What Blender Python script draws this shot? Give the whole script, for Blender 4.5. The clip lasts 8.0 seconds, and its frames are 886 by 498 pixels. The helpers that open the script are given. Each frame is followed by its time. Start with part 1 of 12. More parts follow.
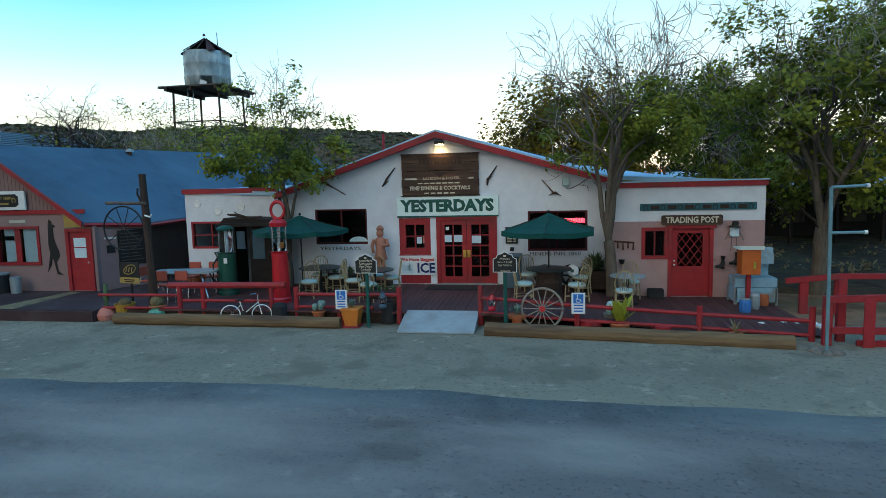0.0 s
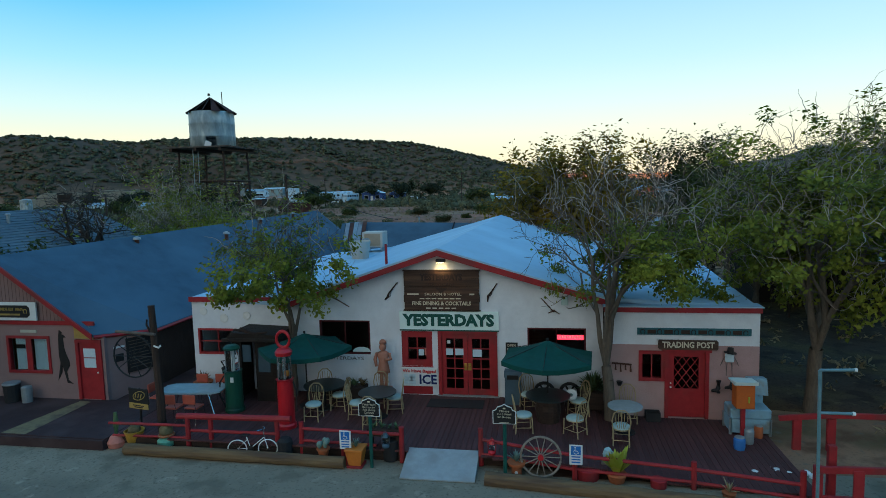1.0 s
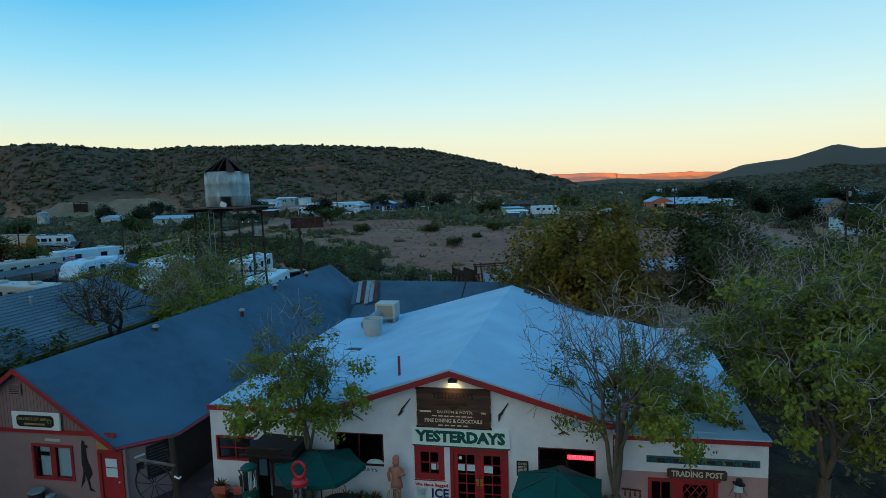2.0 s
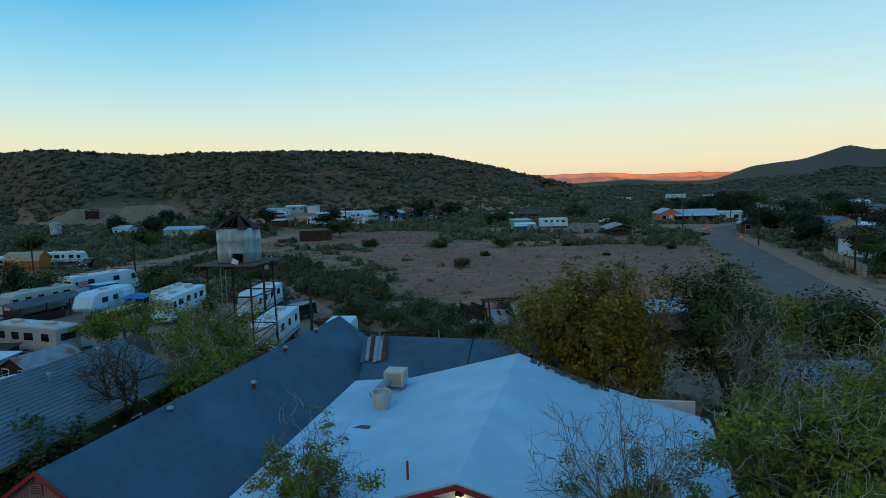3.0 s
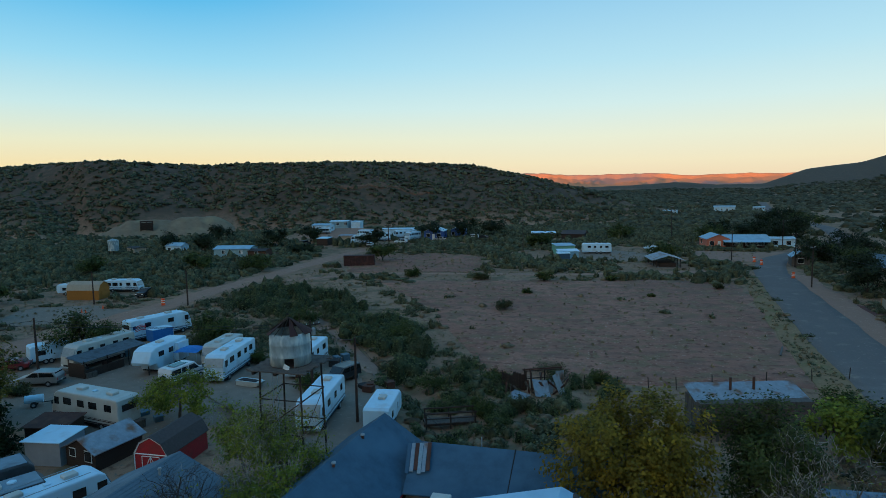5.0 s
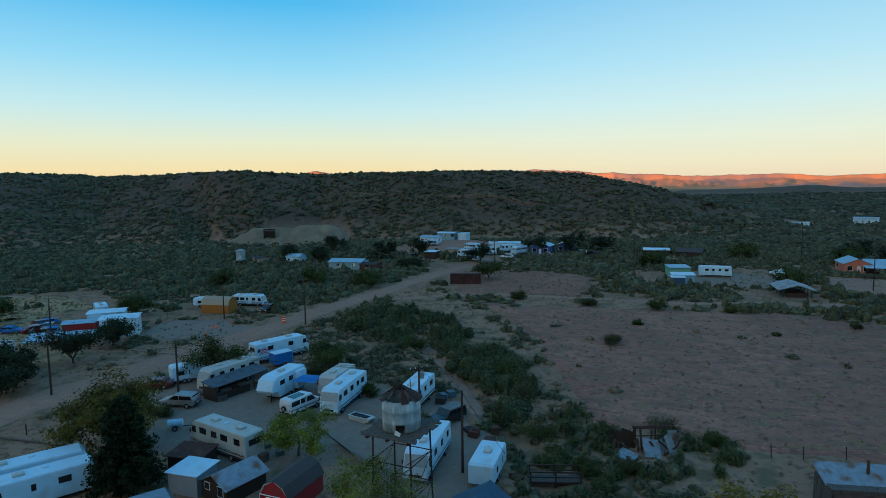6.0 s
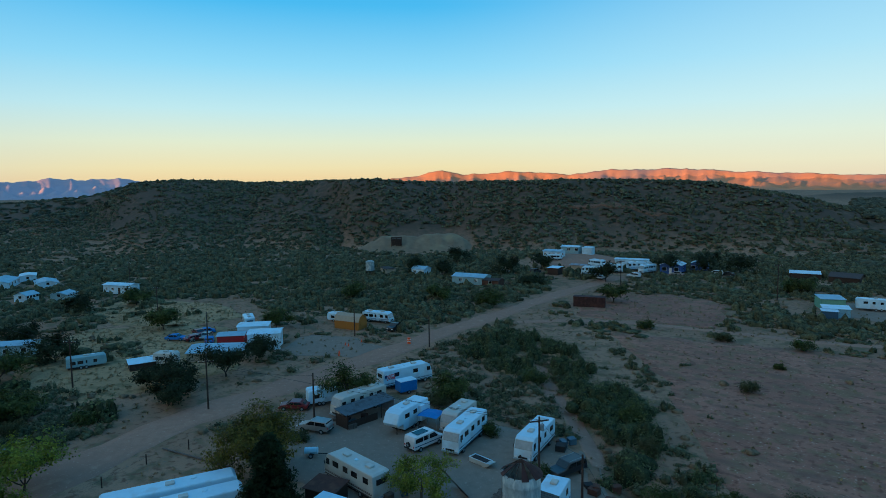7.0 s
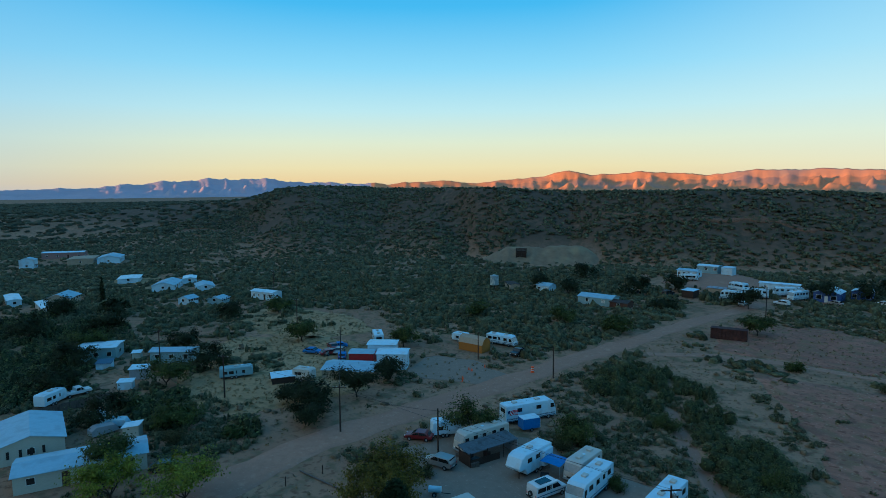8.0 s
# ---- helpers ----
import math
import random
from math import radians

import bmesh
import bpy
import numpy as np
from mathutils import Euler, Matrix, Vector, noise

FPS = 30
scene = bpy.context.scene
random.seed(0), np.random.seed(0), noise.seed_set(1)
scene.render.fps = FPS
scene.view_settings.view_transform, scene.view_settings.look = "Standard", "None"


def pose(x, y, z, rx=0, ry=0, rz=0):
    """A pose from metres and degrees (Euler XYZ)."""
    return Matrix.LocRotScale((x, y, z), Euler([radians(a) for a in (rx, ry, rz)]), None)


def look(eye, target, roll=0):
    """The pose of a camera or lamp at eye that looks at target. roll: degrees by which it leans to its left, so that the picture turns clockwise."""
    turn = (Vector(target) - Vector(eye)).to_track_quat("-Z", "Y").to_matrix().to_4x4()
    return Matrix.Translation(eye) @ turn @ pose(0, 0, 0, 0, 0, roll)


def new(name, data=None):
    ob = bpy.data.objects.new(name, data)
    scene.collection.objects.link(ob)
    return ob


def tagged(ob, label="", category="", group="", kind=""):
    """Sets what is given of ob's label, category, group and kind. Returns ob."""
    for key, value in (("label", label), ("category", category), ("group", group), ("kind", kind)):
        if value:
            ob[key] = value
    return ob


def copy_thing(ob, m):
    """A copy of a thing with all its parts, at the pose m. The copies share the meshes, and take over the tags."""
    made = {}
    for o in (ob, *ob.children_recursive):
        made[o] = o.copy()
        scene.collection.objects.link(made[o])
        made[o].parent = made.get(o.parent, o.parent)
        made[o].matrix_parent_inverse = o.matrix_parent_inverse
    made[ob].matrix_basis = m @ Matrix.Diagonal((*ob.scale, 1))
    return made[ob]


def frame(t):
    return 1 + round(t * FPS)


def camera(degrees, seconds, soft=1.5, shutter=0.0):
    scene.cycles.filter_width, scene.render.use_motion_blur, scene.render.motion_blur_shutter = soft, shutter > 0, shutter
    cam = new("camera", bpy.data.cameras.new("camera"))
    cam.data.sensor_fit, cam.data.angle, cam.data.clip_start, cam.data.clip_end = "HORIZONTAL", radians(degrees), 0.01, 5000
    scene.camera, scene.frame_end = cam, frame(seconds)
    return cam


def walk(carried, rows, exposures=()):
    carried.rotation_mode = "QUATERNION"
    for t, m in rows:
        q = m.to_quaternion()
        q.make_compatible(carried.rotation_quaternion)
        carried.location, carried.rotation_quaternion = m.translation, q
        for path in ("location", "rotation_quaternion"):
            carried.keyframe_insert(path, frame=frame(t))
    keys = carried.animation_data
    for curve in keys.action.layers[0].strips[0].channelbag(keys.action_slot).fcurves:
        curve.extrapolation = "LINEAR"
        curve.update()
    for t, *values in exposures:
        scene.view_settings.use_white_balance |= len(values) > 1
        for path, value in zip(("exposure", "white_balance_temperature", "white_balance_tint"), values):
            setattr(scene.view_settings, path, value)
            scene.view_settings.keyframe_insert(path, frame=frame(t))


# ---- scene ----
cam = camera(72.9, 8.0, soft=0.5)

PATH = [
    (0, (3.156, -18.169, 3.079), (2.826, -16.208, 2.865), -1.4),
    (0.5, (3.204, -18.174, 4.721), (2.872, -16.213, 4.512), -1.4),
    (1, (3.279, -18.183, 6.545), (2.941, -16.222, 6.342), -1.5),
    (1.5, (3.331, -18.192, 8.412), (2.979, -16.234, 8.211), -1.6),
    (2, (3.341, -18.145, 10.32), (2.967, -16.191, 10.118), -1.6),
    (3.5, (3.496, -18.264, 15.995), (3.073, -16.32, 15.79), -1.4),
    (4, (3.43, -18.177, 17.883), (2.972, -16.241, 17.677), -1.3),
    (5.3, (3.264, -18.219, 22.893), (2.659, -16.324, 22.686), -0.95),
    (5.5, (3.218, -18.242, 23.9), (2.543, -16.371, 23.694), -0.9),
    (6, (3.115, -18.352, 26.766), (2.256, -16.557, 26.565), -0.9),
    (6.5, (3.204, -18.567, 29.641), (2.17, -16.867, 29.441), -0.8),
    (7, (3.228, -18.867, 32.706), (2.024, -17.283, 32.505), -0.7),
    (7.5, (2.972, -18.843, 35.655), (1.609, -17.394, 35.455), -0.4),
    (8, (2.487, -18.74, 38.441), (0.984, -17.436, 38.242), -0.4),
]

# ---------- exposure, sky, sun ----------
EXPOSURES = [(0.0, 0.85, 6750, 7), (0.5, 0.6, 6700, 6), (1.0, 0.34, 6500, 3), (1.5, 0.2, 6300, 0), (2.2, 0.1, 6200, 0), (3.5, 0.0, 6350, 3), (4.2, 0.0, 6350, 3), (5.5, 0.04, 6100, 2), (6.7, 0.02, 5800, -2), (8.0, 0.0, 5600, -4)]
walk(cam, [(t, look(eye, target, roll)) for t, eye, target, roll in PATH], EXPOSURES)


def srgb(r, g, b):
    """Linear colour from 8-bit display values."""
    out = []
    for v in (r, g, b):
        v = v / 255
        out.append(v / 12.92 if v <= 0.04045 else ((v + 0.055) / 1.055) ** 2.4)
    return (*out, 1.0)


SKY_STRENGTH = 1.0
AFTERGLOW = (0.23, 0.47, 0.72)
HORIZON_GLOW = (0.85, 0.80, 0.72)
world = bpy.data.worlds.new("dusk_sky")
scene.world = world
world.use_nodes = True
wn, wl = world.node_tree.nodes, world.node_tree.links
wn.clear()
wout = wn.new("ShaderNodeOutputWorld")
wback = wn.new("ShaderNodeBackground")
wback.inputs["Strength"].default_value = SKY_STRENGTH
wcoord = wn.new("ShaderNodeTexCoord")
wsep = wn.new("ShaderNodeSeparateXYZ")
wramp = wn.new("ShaderNodeValToRGB")
wl.new(wcoord.outputs["Generated"], wsep.inputs[0])
wl.new(wsep.outputs["Z"], wramp.inputs["Fac"])
# the afterglow round the sun, low behind the camera
wdot = wn.new("ShaderNodeVectorMath")
wdot.operation = "DOT_PRODUCT"
wdot.inputs[1].default_value = Vector((-0.35, -0.94, 0.25)).normalized()
wl.new(wcoord.outputs["Generated"], wdot.inputs[0])
wglow = wn.new("ShaderNodeMapRange")
wglow.interpolation_type = "SMOOTHSTEP"
wglow.inputs[1].default_value, wglow.inputs[2].default_value = -0.15, 1.0
wl.new(wdot.outputs["Value"], wglow.inputs[0])
wmix = wn.new("ShaderNodeMix")
wmix.data_type = "RGBA"
wmix.inputs[7].default_value = (AFTERGLOW[0], AFTERGLOW[1], AFTERGLOW[2], 1)
wl.new(wglow.outputs[0], wmix.inputs[0])
wl.new(wramp.outputs["Color"], wmix.inputs[6])
# and the bright band on the horizon where it went down
wdot2 = wn.new("ShaderNodeVectorMath")
wdot2.operation = "DOT_PRODUCT"
wdot2.inputs[1].default_value = Vector((-0.35, -0.94, 0.12)).normalized()
wl.new(wcoord.outputs["Generated"], wdot2.inputs[0])
wglow2 = wn.new("ShaderNodeMapRange")
wglow2.interpolation_type = "SMOOTHSTEP"
wglow2.inputs[1].default_value, wglow2.inputs[2].default_value = 0.5, 1.0
wl.new(wdot2.outputs["Value"], wglow2.inputs[0])
wmix2 = wn.new("ShaderNodeMix")
wmix2.data_type = "RGBA"
wmix2.inputs[7].default_value = (HORIZON_GLOW[0], HORIZON_GLOW[1], HORIZON_GLOW[2], 1)
wl.new(wglow2.outputs[0], wmix2.inputs[0])
wl.new(wmix.outputs[2], wmix2.inputs[6])
# the sky pales towards the valley mouth
wdot3 = wn.new("ShaderNodeVectorMath")
wdot3.operation = "DOT_PRODUCT"
wdot3.inputs[1].default_value = Vector((0.3, 0.94, 0.2)).normalized()
wl.new(wcoord.outputs["Generated"], wdot3.inputs[0])
wglow3 = wn.new("ShaderNodeMapRange")
wglow3.interpolation_type = "SMOOTHSTEP"
wglow3.inputs[1].default_value, wglow3.inputs[2].default_value, wglow3.inputs[4].default_value = 0.55, 1.0, 0.3
wl.new(wdot3.outputs["Value"], wglow3.inputs[0])
wmix3 = wn.new("ShaderNodeMix")
wmix3.data_type = "RGBA"
wmix3.inputs[7].default_value = srgb(236, 243, 238)
wl.new(wglow3.outputs[0], wmix3.inputs[0])
wl.new(wmix2.outputs[2], wmix3.inputs[6])
wl.new(wmix3.outputs[2], wback.inputs["Color"])
wl.new(wback.outputs[0], wout.inputs[0])
SKY_STOPS = [
    (0.0, srgb(236, 196, 160)), (0.012, srgb(248, 205, 150)), (0.035, srgb(250, 222, 170)), (0.075, srgb(238, 232, 200)),
    (0.125, srgb(206, 230, 230)), (0.19, srgb(160, 214, 238)), (0.28, srgb(96, 184, 232)), (0.42, srgb(58, 150, 215)),
    (0.7, srgb(60, 146, 214)), (1.0, srgb(66, 148, 216)),
]
els = wramp.color_ramp.elements
els[0].position, els[0].color = SKY_STOPS[0]
els[1].position, els[1].color = SKY_STOPS[-1]
for pos, col in SKY_STOPS[1:-1]:
    e = els.new(pos)
    e.color = col

# The sun is all but down behind the camera: only the far range still catches it.
SUN_ELEVATION = 1.6
sun_data = bpy.data.lights.new("sun", "SUN")
sun_data.energy = 9.0
sun_data.angle = radians(0.5)
sun_data.color = (1.0, 0.38, 0.12)
sun = new("sun", sun_data)
sun_dir = Vector((0.35, 0.94, -math.tan(radians(SUN_ELEVATION)))).normalized()
sun.rotation_euler = sun_dir.to_track_quat("-Z", "Y").to_euler()

# ---------- materials ----------


def surf(name, c1, c2=None, scale=3.0, rough=0.8, metal=0.0, bump=0.15, fine=40.0, c3=None, scale2=0.5, island=0.0, spec=0.3, space="Object", stretch=(1, 1, 1)):
    """A two-scale procedural surface: c1 to c2 by fine noise, c3 by broad stains."""
    m = bpy.data.materials.new(name)
    m.use_nodes = True
    n, l = m.node_tree.nodes, m.node_tree.links
    b = n["Principled BSDF"]
    b.inputs["Roughness"].default_value = rough
    b.inputs["Metallic"].default_value = metal
    b.inputs["Specular IOR Level"].default_value = spec
    c2 = c2 or tuple(v * 0.7 for v in c1[:3])
    if space == "World":
        co = n.new("ShaderNodeNewGeometry").outputs["Position"]
    else:
        co = n.new("ShaderNodeTexCoord").outputs["Object"]
    mp = n.new("ShaderNodeMapping")
    mp.inputs["Scale"].default_value = stretch
    l.new(co, mp.inputs[0])
    t1 = n.new("ShaderNodeTexNoise")
    t1.inputs["Scale"].default_value = scale
    t1.inputs["Detail"].default_value = 8
    t1.inputs["Roughness"].default_value = 0.65
    l.new(mp.outputs[0], t1.inputs["Vector"])
    r1 = n.new("ShaderNodeMapRange")
    r1.inputs[1].default_value, r1.inputs[2].default_value = 0.32, 0.68
    l.new(t1.outputs["Fac"], r1.inputs[0])
    mix = n.new("ShaderNodeMix")
    mix.data_type = "RGBA"
    mix.inputs[6].default_value, mix.inputs[7].default_value = (*c1[:3], 1), (*c2[:3], 1)
    l.new(r1.outputs[0], mix.inputs[0])
    last = mix.outputs[2]
    if c3:
        t2 = n.new("ShaderNodeTexNoise")
        t2.inputs["Scale"].default_value = scale2
        t2.inputs["Detail"].default_value = 5
        l.new(mp.outputs[0], t2.inputs["Vector"])
        r2 = n.new("ShaderNodeMapRange")
        r2.inputs[1].default_value, r2.inputs[2].default_value = 0.5, 0.66
        l.new(t2.outputs["Fac"], r2.inputs[0])
        mix2 = n.new("ShaderNodeMix")
        mix2.data_type = "RGBA"
        mix2.inputs[7].default_value = (*c3[:3], 1)
        l.new(last, mix2.inputs[6])
        l.new(r2.outputs[0], mix2.inputs[0])
        last = mix2.outputs[2]
    if island:
        hv = n.new("ShaderNodeHueSaturation")
        if island > 0:
            rnd = n.new("ShaderNodeNewGeometry").outputs["Random Per Island"]
        else:
            rnd = n.new("ShaderNodeObjectInfo").outputs["Random"]
        rr = n.new("ShaderNodeMapRange")
        rr.inputs[3].default_value, rr.inputs[4].default_value = 1 - abs(island), 1 + abs(island)
        l.new(rnd, rr.inputs[0])
        l.new(rr.outputs[0], hv.inputs["Value"])
        l.new(last, hv.inputs["Color"])
        last = hv.outputs[0]
    l.new(last, b.inputs["Base Color"])
    if bump:
        t3 = n.new("ShaderNodeTexNoise")
        t3.inputs["Scale"].default_value = fine
        t3.inputs["Detail"].default_value = 4
        l.new(mp.outputs[0], t3.inputs["Vector"])
        bp = n.new("ShaderNodeBump")
        bp.inputs["Strength"].default_value = bump
        bp.inputs["Distance"].default_value = 0.02
        l.new(t3.outputs["Fac"], bp.inputs["Height"])
        l.new(bp.outputs[0], b.inputs["Normal"])
    return m


def glow(name, col, strength):
    m = bpy.data.materials.new(name)
    m.use_nodes = True
    b = m.node_tree.nodes["Principled BSDF"]
    b.inputs["Base Color"].default_value = (*col, 1)
    b.inputs["Emission Color"].default_value = (*col, 1)
    b.inputs["Emission Strength"].default_value = strength
    return m


def leafy(name, c1, c2, scale=0.6):
    """Foliage: light comes through, hue shifts from leaf to leaf and clump to clump."""
    m = surf(name, c1, c2, scale=scale, rough=0.7, bump=0, island=0.35, spec=0.15)
    n, l = m.node_tree.nodes, m.node_tree.links
    b = n["Principled BSDF"]
    tr = n.new("ShaderNodeBsdfTranslucent")
    src = b.inputs["Base Color"].links[0].from_socket
    l.new(src, tr.inputs["Color"])
    mx = n.new("ShaderNodeMixShader")
    mx.inputs[0].default_value = 0.3
    l.new(b.outputs[0], mx.inputs[1])
    l.new(tr.outputs[0], mx.inputs[2])
    l.new(mx.outputs[0], n["Material Output"].inputs["Surface"])
    return m


M_stucco_white = surf("white_stucco", (0.72, 0.745, 0.775), (0.62, 0.645, 0.675), scale=2.5, rough=0.9, bump=0.5, fine=30, c3=(0.61, 0.62, 0.64), scale2=0.6)
M_shop_pink = surf("faded_pink_stucco", (0.42, 0.27, 0.26), (0.35, 0.222, 0.213), scale=2.2, rough=0.9, bump=0.5, fine=30, c3=(0.39, 0.285, 0.275), scale2=0.6)
M_stucco_pink = surf("pink_stucco", (0.28, 0.185, 0.175), (0.235, 0.155, 0.148), scale=2.0, rough=0.9, bump=0.5, fine=30, c3=(0.28, 0.18, 0.165), scale2=0.5)
M_joint_pink = surf("pink_board_joint", (0.13, 0.08, 0.075), (0.10, 0.062, 0.058), rough=0.9, bump=0)
M_board_pink = surf("pink_boards", (0.25, 0.16, 0.15), (0.20, 0.128, 0.12), scale=3.0, rough=0.85, bump=0.2, stretch=(1, 1, 0.1))
M_red_dark = surf("dark_red_paint", (0.10, 0.012, 0.014), (0.07, 0.01, 0.012), scale=4, rough=0.55, bump=0.1, fine=25)
M_red = surf("red_paint", (0.36, 0.025, 0.03), (0.26, 0.018, 0.022), scale=4, rough=0.55, bump=0.12, fine=25, c3=(0.22, 0.03, 0.03), scale2=1.3)
M_red_gloss = surf("red_enamel", (0.50, 0.012, 0.02), (0.42, 0.01, 0.016), scale=2, rough=0.3, bump=0.02, spec=0.5)
M_roof_blue = surf("blue_grey_rolled_roofing", (0.06, 0.118, 0.17), (0.044, 0.088, 0.128), scale=1.2, rough=0.95, bump=0.25, fine=60, c3=(0.069, 0.132, 0.187), scale2=0.25)
M_roof_white = surf("bluish_white_roof_coating", (0.36, 0.54, 0.67), (0.31, 0.475, 0.59), scale=0.8, rough=0.8, bump=0.08, fine=15, c3=(0.385, 0.58, 0.70), scale2=0.35)
M_roof_grey = surf("grey_shingles", (0.12, 0.168, 0.198), (0.085, 0.118, 0.142), scale=6, rough=0.95, bump=0.3, fine=25, c3=(0.15, 0.20, 0.23), scale2=0.4)
M_mustard = surf("mustard_siding", (0.17, 0.11, 0.03), (0.13, 0.085, 0.025), scale=3, rough=0.85, stretch=(1, 1, 6))
M_plank = surf("deck_plank", (0.115, 0.045, 0.042), (0.075, 0.03, 0.03), scale=3, rough=0.75, bump=0.2, c3=(0.06, 0.03, 0.03), scale2=1.1, island=-0.18, stretch=(4, 0.6, 4))
M_slab = surf("dark_slab", (0.05, 0.028, 0.028), (0.036, 0.02, 0.021), scale=3, rough=0.8, bump=0.15, c3=(0.07, 0.045, 0.045), scale2=0.7)
M_yellow = surf("yellow_strip_paint", (0.42, 0.29, 0.08), (0.33, 0.23, 0.07), scale=6, rough=0.8, c3=(0.25, 0.18, 0.08), scale2=2)
M_strip = surf("faded_yellow_paint", (0.24, 0.19, 0.10), (0.17, 0.135, 0.075), scale=6, rough=0.85, c3=(0.12, 0.09, 0.06), scale2=2)
M_wood_dark = surf("dark_wood", (0.055, 0.032, 0.022), (0.03, 0.018, 0.013), scale=3, rough=0.75, bump=0.3, stretch=(0.5, 6, 6))
M_wood_black = surf("black_wood", (0.026, 0.018, 0.014), (0.014, 0.01, 0.008), scale=3, rough=0.75, bump=0.3, stretch=(0.5, 6, 6))
M_wood_board = surf("brown_sign_board", (0.075, 0.04, 0.025), (0.04, 0.022, 0.015), scale=3, rough=0.7, bump=0.25, stretch=(0.6, 4, 8), c3=(0.10, 0.055, 0.035), scale2=1.2)
M_log = surf("peeled_log", (0.20, 0.125, 0.06), (0.12, 0.075, 0.04), scale=2.2, rough=0.85, bump=0.5, fine=12, stretch=(0.5, 5, 5), c3=(0.09, 0.055, 0.035), scale2=1.0)
M_post = surf("old_post_wood", (0.06, 0.036, 0.026), (0.032, 0.02, 0.016), scale=3, rough=0.85, bump=0.5, stretch=(6, 6, 0.6))
M_grey_wood = surf("weathered_wood", (0.13, 0.105, 0.085), (0.075, 0.06, 0.05), scale=3, rough=0.9, bump=0.3, stretch=(5, 5, 0.8), c3=(0.06, 0.045, 0.04), scale2=0.8)
M_sign_white = surf("white_sign_paint", (0.70, 0.72, 0.70), (0.62, 0.65, 0.64), scale=3, rough=0.6, bump=0.03)
M_sign_mint = surf("mint_white_sign", (0.72, 0.84, 0.79), (0.66, 0.79, 0.75), scale=3, rough=0.6, bump=0.03)
M_sign_green = surf("green_sign_paint", (0.012, 0.09, 0.07), (0.008, 0.07, 0.055), scale=3, rough=0.5, bump=0.03)
M_black = surf("black_paint", (0.012, 0.012, 0.013), (0.02, 0.019, 0.018), scale=4, rough=0.55, bump=0.05)
M_dark = surf("dark_rubber", (0.018, 0.018, 0.02), (0.028, 0.027, 0.026), scale=4, rough=0.85, bump=0.1)
M_navy = surf("navy_paint", (0.01, 0.02, 0.10), (0.012, 0.025, 0.12), rough=0.5, bump=0)
M_cream = surf("cream_letters", (0.62, 0.56, 0.42), (0.55, 0.49, 0.37), rough=0.6, bump=0)
M_letter_dark = surf("burnt_letters", (0.022, 0.014, 0.012), (0.035, 0.02, 0.016), rough=0.7, bump=0)
M_pump_green = surf("green_pump_paint", (0.012, 0.085, 0.055), (0.009, 0.065, 0.042), scale=3, rough=0.4, bump=0.05, c3=(0.02, 0.06, 0.045), scale2=2)
M_umbrella = surf("green_canvas", (0.005, 0.075, 0.062), (0.004, 0.055, 0.045), scale=3, rough=0.9, bump=0.15, fine=80)
M_metal = surf("galvanised_metal", (0.33, 0.37, 0.38), (0.25, 0.28, 0.29), scale=5, rough=0.55, metal=0.5, bump=0.06)
M_chrome = surf("chrome", (0.7, 0.7, 0.7), (0.6, 0.6, 0.6), rough=0.2, metal=1.0, bump=0)
M_brass = surf("brass", (0.65, 0.42, 0.10), (0.55, 0.35, 0.08), rough=0.35, metal=0.8, bump=0)
M_tin = surf("corrugated_tin", (0.30, 0.33, 0.35), (0.21, 0.23, 0.25), scale=2, rough=0.6, metal=0.35, bump=0.1, c3=(0.20, 0.10, 0.06), scale2=0.7)
M_rust = surf("rusty_metal", (0.10, 0.042, 0.028), (0.06, 0.028, 0.02), scale=2, rough=0.85, metal=0.1, bump=0.2, c3=(0.14, 0.065, 0.04), scale2=0.6)
M_tank = surf("tank_galvanised", (0.34, 0.41, 0.42), (0.19, 0.235, 0.245), scale=2.6, rough=0.65, metal=0.2, bump=0.2, c3=(0.52, 0.55, 0.52), scale2=1.6, stretch=(1, 1, 0.45))
M_pale_grey_roof = surf("grey_rubber_roof", (0.20, 0.27, 0.31), (0.15, 0.2, 0.235), scale=1.4, rough=0.7, bump=0.05, c3=(0.12, 0.155, 0.18), scale2=0.6)
M_awning = surf("faded_grey_awning", (0.095, 0.12, 0.14), (0.06, 0.078, 0.092), scale=3, rough=0.8, bump=0.2, c3=(0.05, 0.06, 0.065), scale2=0.9)
M_dark_side = surf("charcoal_siding", (0.05, 0.058, 0.064), (0.035, 0.04, 0.045), scale=2, rough=0.5, bump=0.04)
M_rust_dark = surf("dark_maroon_rust", (0.062, 0.026, 0.022), (0.036, 0.017, 0.015), scale=2, rough=0.85, metal=0.1, bump=0.2, c3=(0.085, 0.036, 0.028), scale2=0.8)
M_rv_windscreen = surf("pale_windscreen", (0.24, 0.30, 0.32), (0.17, 0.22, 0.24), scale=2, rough=0.12, bump=0, spec=0.5)
M_terracotta = surf("terracotta", (0.42, 0.12, 0.045), (0.33, 0.095, 0.038), scale=5, rough=0.8, bump=0.1)
M_orange_pot = surf("orange_glazed_pot", (0.60, 0.19, 0.03), (0.48, 0.15, 0.028), scale=4, rough=0.5, bump=0.05)
M_yellow_pot = surf("yellow_glazed_pot", (0.45, 0.25, 0.035), (0.34, 0.18, 0.03), scale=4, rough=0.5, bump=0.05)
M_mint_pot = surf("mint_glazed_pot", (0.16, 0.42, 0.30), (0.10, 0.30, 0.22), scale=14, rough=0.4, bump=0.05)
M_pink_pot = surf("salmon_pot", (0.56, 0.20, 0.15), (0.45, 0.16, 0.12), scale=4, rough=0.7, bump=0.05)
